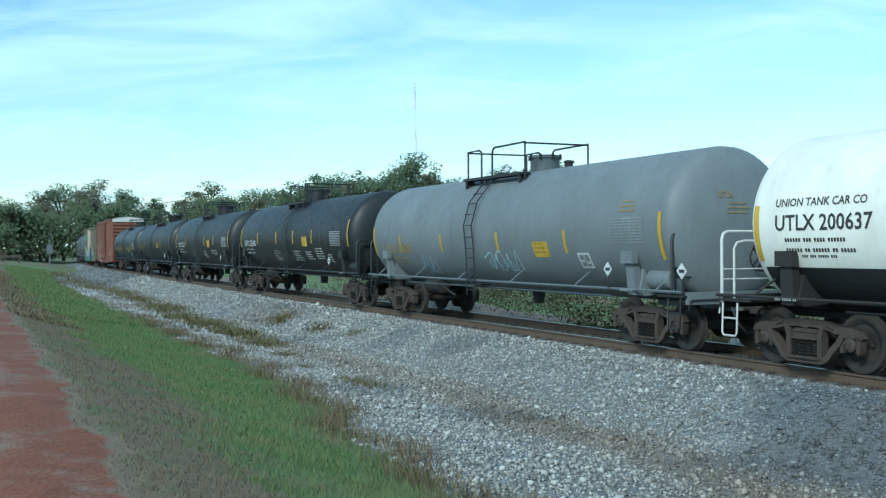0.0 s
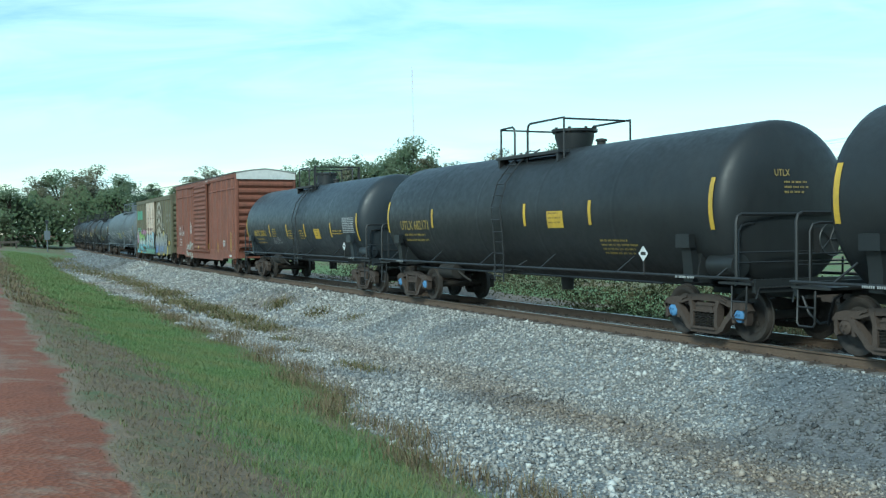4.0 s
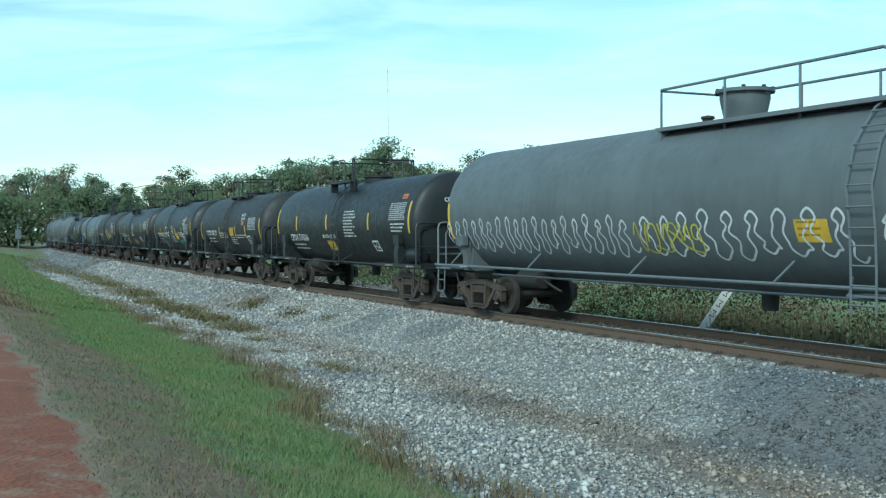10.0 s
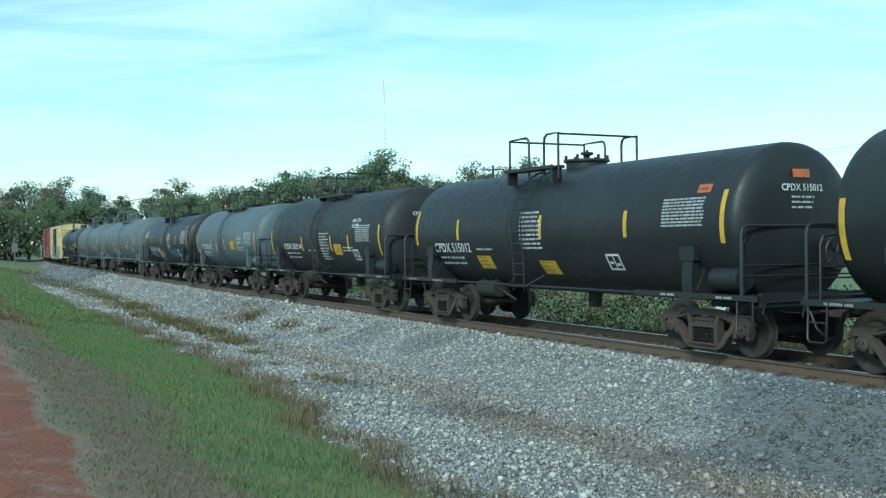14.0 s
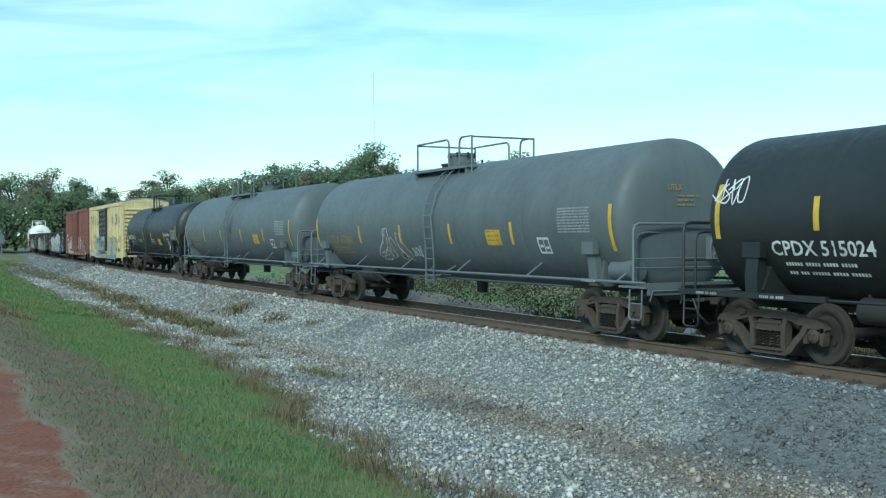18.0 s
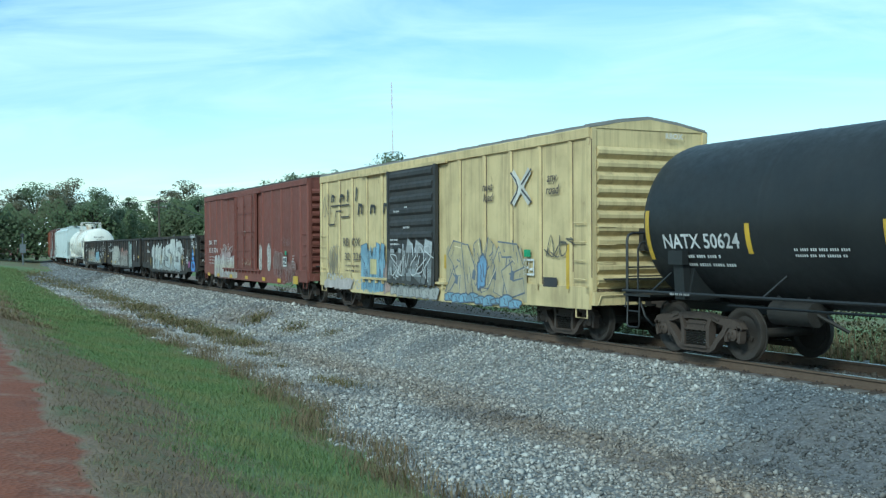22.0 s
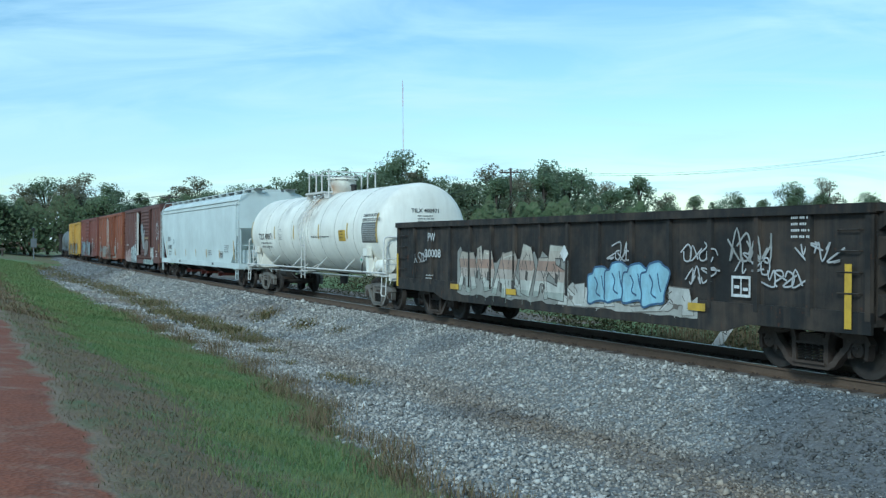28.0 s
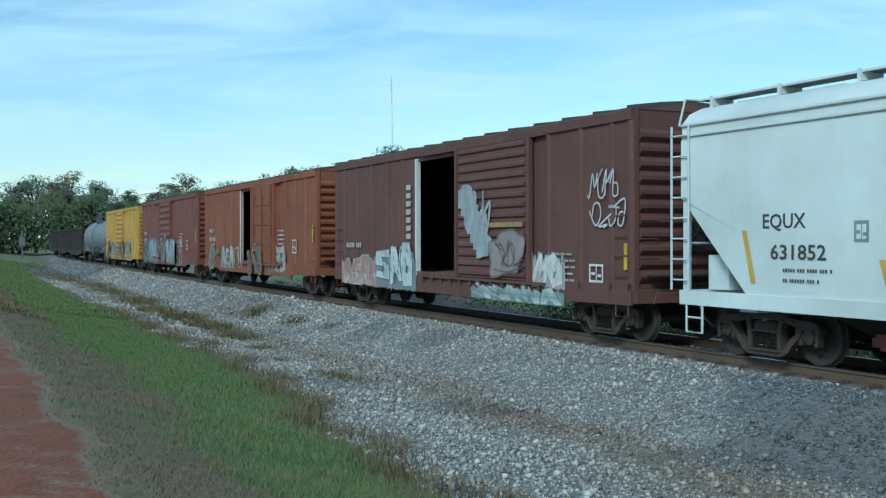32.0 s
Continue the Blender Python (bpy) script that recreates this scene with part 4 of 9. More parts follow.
@piece("graffiti_piece")
def burner(form, put, u0, u1, v0, v1, n, inks, line, rng, lift=0.006, wide=0.05, back=0.3):
    """A big sprayed piece: a ragged backing, fat interlocked letters fading from one colour to another, outlines, shines and drips."""
    w, h = (u1 - u0) / n, v1 - v0
    m = len(inks)
    edge = [(u0 - 0.12 + (u1 - u0 + 0.24) * k / 30, v0 + h * (0.84 + 0.12 * math.sin(k * 2.1) + rng.uniform(-0.12, 0.14))) for k in range(31)]
    foot = [(u, v0 - h * rng.uniform(-0.03, 0.05)) for u, _ in edge]
    mid = inks[m // 2]
    form.ink = tuple((1 - back) * a + back * b for a, b in zip(line, mid))
    for k in range(30):
        form.poly([put(*foot[k], lift), put(*foot[k + 1], lift), put(*edge[k + 1], lift), put(*edge[k], lift)])
    last = -1
    for i in range(n):
        k = rng.randrange(len(BLOCKS))
        if k == last:
            k = (k + 1) % len(BLOCKS)
        last = k
        a, tilt, q, sink = u0 + w * i - 0.06 * w, rng.uniform(-0.16, 0.2) * w, rng.uniform(0.74, 1.1), rng.uniform(-0.04, 0.1) * h
        mx = rng.random() < 0.5
        big = rng.uniform(0.98, 1.22)
        spin = rng.uniform(-0.3, 0.3)
        shape = []
        for x, y in BLOCKS[k]:
            x, y = (((1 - x) if mx else x) - 0.5 + rng.uniform(-0.07, 0.07)) * w * big + tilt * y, (y - 0.5 + rng.uniform(-0.05, 0.05)) * h * q
            x, y = x * math.cos(spin) - y * math.sin(spin), x * math.sin(spin) + y * math.cos(spin)
            shape.append((a + 0.55 * w + x, max(v0 + 0.01 * h, v0 + 0.5 * h + sink + y)))
        e = lift + 0.0012 + 0.0011 * i
        form.ink = line
        form.poly([put(u, v, e) for u, v in swell(shape, wide * 0.55)])
        steps = 7
        for j in range(steps):
            part_of = band(shape, v0 - 0.2 * h + 1.4 * h * j / steps, v0 - 0.2 * h + 1.4 * h * (j + 1) / steps)
            if len(part_of) > 2:
                f = min(1, max(0, 1 - ((j + 0.5) / steps * 1.4 - 0.2))) * (m - 1)
                c, t = inks[min(m - 2, int(f))] if m > 1 else inks[0], f - min(m - 2, int(f))
                d = inks[min(m - 1, int(f) + 1)]
                t = min(1, max(0, t + rng.uniform(-0.08, 0.08)))
                form.ink = tuple(x + (y - x) * t for x, y in zip(c, d))
                form.poly([put(u, v, e + 0.0004) for u, v in part_of])
        # an inner stroke, a shine along one edge
        cx, cy = sum(u for u, _ in shape) / len(shape), sum(v for _, v in shape) / len(shape)
        form.ink = line
        x = cx + rng.uniform(-0.1, 0.1) * w
        form.ribbon([(x - 0.1 * w, cy + 0.16 * h), (x, cy + 0.04 * h), (x + 0.05 * w, cy - 0.14 * h)], wide * 0.6, put, e + 0.0007)
        form.ribbon([(cx + 0.22 * w, cy + 0.3 * h), (cx + 0.3 * w, cy + 0.1 * h)], wide * 0.45, put, e + 0.0007)
        form.poly([put(cx + dx * w, cy + dy * h, e + 0.00065) for dx, dy in ((-0.1, -0.2), (0.08, -0.24), (0.12, -0.06), (-0.04, -0.02))])
        for _ in range(5):
            x, y = cx + rng.uniform(-0.4, 0.4) * w, cy + rng.uniform(-0.35, 0.35) * h
            form.ribbon([(x, y), (x + rng.uniform(-0.2, 0.2) * w, y + rng.uniform(0.05, 0.22) * h)], wide * rng.uniform(0.25, 0.6), put, e + 0.00075)
        form.ink = tuple(min(0.8, c * 1.25 + 0.1) for c in inks[0])
        k = rng.randrange(len(shape))
        p0, p1 = shape[k - 1], shape[k]
        form.ribbon([tuple(c + (o - c) * 0.86 for c, o in zip((cx, cy), p)) for p in (p0, p1)], wide * 0.35, put, e + 0.0008)
    for i in range(n):
        u = rng.uniform(u0, u1)
        form.ink = inks[-1]
        form.ribbon([(u, v0 + 0.06 * h), (u, v0 - rng.uniform(0.03, 0.12) * h)], 0.018, put, lift + 0.0005)


def throw_up(form, put, u0, u1, v0, v1, n, fill, line, rng, lift=0.006, wide=0.05, shine=None):
    """Quick round letters crowded together, each a lump with one loop inside."""
    w = (u1 - u0) / n
    for i in range(n):
        bubble(form, put, u0 + w * i - 0.08 * w, u0 + w * (i + 1) + 0.08 * w, v0 + rng.uniform(0, 0.06), v1 - rng.uniform(0, 0.1), 1, fill, line, rng, lift + 0.007 * i, wide, shine)


@piece("inspection_box")
def frame_box(form, put, u, v, w, h, lift=0.006, ink=WHITE):
    """The stencilled inspection box: a white frame with bars in it."""
    form.ink = ink
    t = 0.045
    form.patch(u, u + w, v, v + t, put, lift, 1)
    form.patch(u, u + w, v + h - t, v + h, put, lift, 1)
    form.patch(u, u + t, v + t, v + h - t, put, lift, 2)
    form.patch(u + w - t, u + w, v + t, v + h - t, put, lift, 2)
    form.patch(u + 0.48 * w, u + 0.54 * w, v + t, v + h - t, put, lift, 2)
    form.patch(u + 0.15 * w, u + 0.42 * w, v + 0.4 * h, v + 0.55 * h, put, lift, 1)
    form.patch(u + 0.6 * w, u + 0.86 * w, v + 0.3 * h, v + 0.45 * h, put, lift, 1)


@piece("data_table")
def table_box(form, put, u, v, w, h, rng, ink=WHITE, lift=0.006, rows=9):
    """A stencilled table of small print: rows of bars."""
    form.ink = ink
    for i in range(rows):
        y = v + h * (i + 0.12) / rows
        x = u
        while x < u + w - 0.03:
            q = min(u + w - x, rng.uniform(0.06, 0.2))
            form.patch(x, x + q, y, y + 0.55 * h / rows, put, lift, 1)
            x += q + 0.022


# ---- tank car ----
def tank_car(label, L, r, zc, paint, pipe, marks=None, rails=True, brake=1, tc_inset=2.08, band=None, short=False, ladder_u=0.0, gap=0.62, belly=None, deck=None, dish=0.48, rise=0.0, caps=None, rings=(), cast=None):
    car = thing("tank_car", label, "tank car", "cars of the freight train")
    half = L / 2
    ht = half - gap                        # half the tank's length
    z_marks, zt = zc, zc + r               # heights that the stencils and the walkway go by
    r, zc = r + rise / 2, zc + rise / 2
    side = lambda u, v, e: (u, -(r + e) * math.cos((v - zc) / r), zc + (r + e) * math.sin((v - zc) / r))
    wide = lambda u, v, e: (u, (r + e) * math.cos((v - zc) / r), zc + (r + e) * math.sin((v - zc) / r))

    def head(y, z):
        q = min(1, math.hypot(y, z - zc) / r)
        return ht - dish + dish * max(0, 1 - q ** 2.5) ** 0.4
    front = lambda u, v, e: (head(u, v) + e, u, v)
    f = Form()
    prof = [(-ht + dish - dish * max(0, math.cos(t)) ** 0.8, r * math.sin(t) ** 0.8) for t in [math.pi / 2 * k / 9 for k in range(10)]]
    seams = [-ht + dish + (2 * ht - 2 * dish) * k / 5 for k in range(1, 5)]
    for x in seams:
        prof += [(x - 0.09, r), (x - 0.06, r), (x - 0.03, r + 0.004), (x + 0.03, r + 0.004), (x + 0.06, r), (x + 0.09, r)]
    prof += [(-a, b) for a, b in reversed(prof[:10])]
    f.lathe(prof, 56, "x", (0, 0, zc))
    shell = part("tank", f, paint, car)
    for x in rings:
        f = Form()
        f.lathe([(x - 0.012, r), (x - 0.01, r + 0.006), (x + 0.01, r + 0.006), (x + 0.012, r)], 48, "x", (0, 0, zc))
        part("weld_seam", f, M_SEAM, shell, "sooty weld seam round the tank")
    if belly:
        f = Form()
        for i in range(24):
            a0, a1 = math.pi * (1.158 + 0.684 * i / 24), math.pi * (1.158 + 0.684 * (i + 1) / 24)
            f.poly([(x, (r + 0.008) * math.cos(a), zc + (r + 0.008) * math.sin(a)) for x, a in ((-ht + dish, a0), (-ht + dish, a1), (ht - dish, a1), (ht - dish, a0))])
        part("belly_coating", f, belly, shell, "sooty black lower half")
    tc = half - tc_inset
    # stub sills, saddles
    for q in (-1, 1):
        f = Form()
        a, b = sorted((q * (half - 0.45), q * (tc - 0.8)))
        f.box(a, b, -0.2, 0.2, 0.76, 1.06)
        f.box(*sorted((q * (half - 0.5), q * (half - 0.42))), -1.35, 1.35, 0.9, 1.12)
        f.prism([(-1.25, 1.0), (1.25, 1.0), (1.32, 1.12), (r * 0.82, zc - r * 0.5), (r * 0.5, zc - r * 0.8), (0, zc - r * 0.98), (-r * 0.5, zc - r * 0.8), (-r * 0.82, zc - r * 0.5), (-1.32, 1.12)],
                "x", q * tc - 0.18, q * tc + 0.18)
        part("stub_sill", f, M_IRON if belly else paint if not short else M_BLACK, car, "end sill and saddle carrying the tank")
        # handrail across the end of the tank
        x = q * (half - (0.85 if q > 0 else 0.52))
        f = Form()
        f.tube([(x, -1.38, 1.0), (x, -1.38, 2.06), (x, -1.35, 2.15), (x, -1.26, 2.19), (x, 0, 2.19), (x, 1.26, 2.19), (x, 1.35, 2.15), (x, 1.38, 2.06), (x, 1.38, 1.0)], 0.027, 7)
        part("end_handrail", f, pipe, car)
        f = Form()
        xi = x - q * 0.12
        f.tube([(xi, -1.22, 1.05), (xi, -1.22, 1.9), (xi, -1.16, 2.0), (xi, -1.0, 2.03), (xi - q * 0.03, -0.6, 2.03)], 0.021, 6)
        part("grab_iron", f, pipe, car)
        for z in (1.38, 1.55):
            f = Form()
            f.tube([(x, -1.38, z), (x, 1.38, z)], 0.014, 5)
            part("safety_bar", f, pipe, car)
        # saddle plate over the truck
        for sgn in (-1, 1):
            f = Form()
            f.prism([(sgn * 1.2, 1.02), (sgn * 1.4, 1.02), (sgn * 1.42, 1.35), (sgn * (r - 0.02), 1.78), (sgn * (r - 0.14), 1.78)], "x", q * tc - 0.13, q * tc + 0.13)
            f.box(q * tc - 0.19, q * tc + 0.19, *sorted((sgn * (r - 0.1), sgn * (r + 0.035))), 1.62, 1.86)
            part("saddle_plate", f, M_IRON if belly else paint, car)
        f = Form()
        f.box(*sorted((q * (half - 0.45), q * (half - 1.25))), -1.42, 1.42, 1.02, 1.06)
        part("end_platform", f, M_IRON if belly else pipe, car)
        f = Form()
        xs = q * (half - 0.75)
        f.tube([(xs - 0.18, -1.4, 1.0), (xs - 0.18, -1.42, 0.5), (xs - 0.14, -1.42, 0.45), (xs + 0.14, -1.42, 0.45), (xs + 0.18, -1.42, 0.5), (xs + 0.18, -1.4, 1.0)], 0.018, 5)
        f.tube([(xs - 0.18, -1.41, 0.74), (xs + 0.18, -1.41, 0.74)], 0.016, 5)
        part("stirrup_step", f, pipe, car)
    # long side rails on struts
    for sgn in ((-1, 1) if rails else ()):
        f = Form()
        y = sgn * 1.43
        f.tube([(-half + 0.45, y, 1.12), (half - 0.45, y, 1.12)], 0.03, 6)
        f.tube([(-tc + 1.0, sgn * 1.2, 0.95), (tc - 1.0, sgn * 1.2, 0.95)], 0.022, 5)
        for k in range(6):
            x = -half + 1.3 + (2 * half - 2.6) * k / 5
            a = radians(38)
            f.tube([(x, y, 1.12), (x + 0.25, sgn * r * math.cos(a) * 1.0, zc - r * math.sin(a))], 0.02, 5)
        part("side_rail", f, M_IRON if belly else M_GREYPIPE if paint is M_GREY else pipe, car)
    for sgn in (-1, 1):
        for q in (-1, 1):
            if not rails:
                f = Form()
                f.box(*sorted((q * (half - 0.45), q * (tc - 1.5))), *sorted((sgn * 1.34, sgn * 1.43)), 0.985, 1.075)
                part("sill_angle", f, pipe, car)
            f = Form()
            f.ink = (0.42, 0.42, 0.41)
            y = sgn * (1.436 if not rails else 1.466)
            for u in ((tc - 0.7, tc + 0.75) if not rails else (tc - 0.3,)):
                bars(f, u if q > 0 else -u - 0.5, 1.005 if not rails else 1.085, 0.55, 1, 0.055, lambda a, b, e: (a, y + sgn * e, b), 0.0, random.Random(int(1e3 * half) + q))
            tagged(part("sill_stencil", f, M_INK, car, "", True), kind="stuff")
        if not rails:
            f = Form()
            f.tube([(-tc + 1.5, sgn * 1.36, 1.02), (tc - 1.5, sgn * 1.36, 1.02)], 0.026, 6)
            part("side_pipe", f, pipe, car)
    # ladders at mid length
    for put in (side, wide):
        f = rung_ladder(ladder_u - 0.22, ladder_u + 0.22, 0.75 if rails else 0.9, zc + r * 1.25, 13, lambda u, v, e: put(u, max(v, zc - r * 0.35), e + 0.05) if v > zc - r * 0.35 else
                        (u, put(u, zc - r * 0.35, e + 0.05)[1], v))
        part("ladder", f, pipe, car)
        sgn = -1 if put is side else 1
        f = Form()
        f.box(ladder_u - 0.35, ladder_u + 0.35, *sorted((sgn * 1.1, sgn * 1.5)), 1.0, 1.03)
        f.tube([(ladder_u - 0.35, sgn * 1.45, 1.0), (ladder_u - 0.6, sgn * 1.1, 1.25)], 0.018, 5)
        f.tube([(ladder_u + 0.35, sgn * 1.45, 1.0), (ladder_u + 0.6, sgn * 1.1, 1.25)], 0.018, 5)
        part("ladder_step", f, pipe, car)
    if band:
        f = Form()
        for x in (ladder_u - 0.75, ladder_u - 0.55):
            f.lathe([(x, r), (x, r + 0.012), (x + 0.08, r + 0.012), (x + 0.08, r)], 48, "x", (0, 0, zc))
        part("ladder_band", f, band, car)
    # top walkway, railing, dome
    if not deck:
        deck = (ladder_u - 1.5, ladder_u + 1.2, ladder_u - 0.3, ladder_u + 0.3, 0.88, "drum", 0.6, 0.45, 0.46)
    a, b, g0, g1, ry, dome, dome_u, dome_r, dome_h = deck
    top, foot = zt + 0.7 - (0.03 if short else 0.0), zt - (0.1 if ry < 0.8 else 0.2 if ry < 0.95 else 0.3)
    for y in (-ry, ry):
        f = Form()
        f.box(a, b, y - 0.14, y + 0.14, zt - 0.07, zt - 0.03)
        f.box(a, b, y - 0.15, y - 0.135, zt - 0.08, zt - 0.01)
        f.box(a, b, y + 0.135, y + 0.15, zt - 0.08, zt - 0.01)
        for x in (a + 0.1, b - 0.1):
            f.box(x - 0.04, x + 0.04, y - 0.12, y + 0.12, foot - 0.06, zt - 0.06)
        part("walkway", f, pipe, car, "narrow grated walkway beside the dome")
    for y in (-ry, ry):
        f = Form()
        f.tube([(a, y, foot), (a, y, top), (max(a + 0.05, g0 - 0.12), y, top), (max(a + 0.08, g0 - 0.03), y, top - 0.05), (max(a + 0.1, g0), y, top - 0.16), (max(a + 0.1, g0), y, foot)], 0.027, 7)
        part("walkway_railing", f, pipe, car)
        f = Form()
        f.tube([(g1, y, foot), (g1, y, top - 0.16), (min(b - 0.08, g1 + 0.03), y, top - 0.05), (min(b - 0.05, g1 + 0.12), y, top), (b, y, top), (b, y, foot)], 0.027, 7)
        if b - g1 > 2.0:
            f.tube([((b + g1) / 2, y, foot), ((b + g1) / 2, y, top)], 0.022, 5)
        part("walkway_railing", f, pipe, car)
        if g0 - a > 2.0:
            for k in (1, 2):
                f = Form()
                f.tube([(a + (g0 - a) * k / 3, y, foot), (a + (g0 - a) * k / 3, y, top)], 0.024, 6)
                part("railing_post", f, pipe, car)
    for x in (a, b):
        f = Form()
        f.tube([(x, -ry, top - 0.02), (x, ry, top - 0.02)], 0.024, 6)
        part("railing_crossbar", f, pipe, car)
    dome_paint = M_WHITE if paint is M_WHITE else M_DGREY if paint is M_GREY or paint is M_DGREY else M_BLACK
    f = Form()
    q, h = dome_r, zt + dome_h
    if dome == "drum":
        f.lathe([(zt - 0.14, q), (h - 0.1, q), (h - 0.09, q + 0.03), (h - 0.03, q + 0.03), (h - 0.01, q - 0.04), (h, 0.0)], 28, "z", (dome_u, 0, 0))
    elif dome == "cap":
        f.lathe([(zt - 0.14, q), (h - 0.16, q), (h - 0.07, q - 0.04), (h - 0.02, q - 0.14), (h, 0.0)], 28, "z", (dome_u, 0, 0))
    elif dome == "valve":
        f.lathe([(zt - 0.1, q), (zt + 0.08, q), (zt + 0.1, q + 0.06), (zt + 0.15, q + 0.06), (zt + 0.17, 0.0)], 24, "z", (dome_u, 0, 0))
    else:
        f.lathe([(zt - 0.14, q * 0.8), (zt + 0.02, q * 0.8), (h - 0.22, q), (h - 0.12, q), (h - 0.1, q + 0.08), (h - 0.04, q + 0.08), (h - 0.02, q * 0.7), (h, 0.0)], 28, "z", (dome_u, 0, 0))
    d = part("dome", f, dome_paint, car)
    if dome == "valve":
        f = Form()
        f.lathe([(zt + 0.15, 0.06), (zt + dome_h - 0.12, 0.06), (zt + dome_h - 0.1, 0.14), (zt + dome_h - 0.05, 0.14), (zt + dome_h - 0.04, 0.03), (h, 0.03), (h + 0.01, 0.0)], 12, "z", (dome_u + 0.02, 0, 0))
        part("relief_valve", f, M_IRON, d)
        for k in range(6):
            f = Form()
            f.lathe([(zt + 0.12, 0.035), (zt + 0.24, 0.035), (zt + 0.25, 0.0)], 7, "z", (dome_u + q * math.cos(k * 1.047), q * math.sin(k * 1.047), 0))
            part("hold_down_bolt", f, M_IRON, d)
    else:
        for k in range(8 if dome != "cap" else 0):
            f = Form()
            f.box(-0.025, 0.025, -0.025, 0.025, h - 0.13, h - 0.0)
            o = part("hold_down_bolt", f, M_IRON, d)
            o.matrix_basis = pose(dome_u + (q + 0.03) * math.cos(k * 0.785), (q + 0.03) * math.sin(k * 0.785), 0)
        for du, rr, hh in ((1.05, 0.1, 0.26), (-1.0, 0.22, 0.12)):
            f = Form()
            f.lathe([(zt - 0.08, rr), (zt + hh * 0.7, rr), (zt + hh * 0.75, rr + 0.035), (zt + hh * 0.92, rr + 0.02), (zt + hh, 0.0)], 14, "z", (dome_u + du * (1 if a + b < 2 * dome_u + 0.8 else -1), 0.05, 0))
            part("vent_valve", f, M_IRON, car)
    # bottom outlet and brake gear
    f = Form()
    f.lathe([(0.55, 0.0), (0.55, 0.14), (0.9, 0.16), (0.95, 0.28), (zc - r + 0.05, 0.3)], 14, "z", (0.3, 0, 0))
    part("bottom_outlet", f, M_IRON, car)
    f = Form()
    f.lathe([(-tc + 1.6, 0.0), (-tc + 1.62, 0.2), (-tc + 2.5, 0.2), (-tc + 2.52, 0.0)], 14, "x", (0, -0.75, 0.86))
    f.box(-tc + 1.7, -tc + 1.75, -0.8, -0.3, 0.85, 1.2)
    f.box(-tc + 2.35, -tc + 2.4, -0.8, -0.3, 0.85, 1.2)
    f.tube([(-tc + 2.5, -0.75, 0.86), (-tc + 2.9, -0.7, 0.7), (-tc + 3.0, -0.6, 0.62)], 0.03, 5)
    part("brake_cylinder", f, M_IRON, car, "brake cylinder slung under the sill")
    if brake:
        q = 1 if brake > 0 else -1
        part("brake_wheel", brake_wheel(q * (half - 0.62), 0.5, 1.75, q), pipe, car)
        f = Form()
        f.lathe([(q * (half - 1.75), 0.0), (q * (half - 1.72), 0.2), (q * (half - 1.05), 0.2), (q * (half - 1.02), 0.0)], 16, "x", (0, -1.12, 1.32))
        part("air_reservoir", f, paint, car)
    add_ends(car, half, half - 0.45, pipe)
    for q in (-1, 1):
        add_truck(car, q * tc, 1.82, 0.457, caps, cast)
    if marks:
        marks(shell, side, front, ht, r, z_marks)
    return car


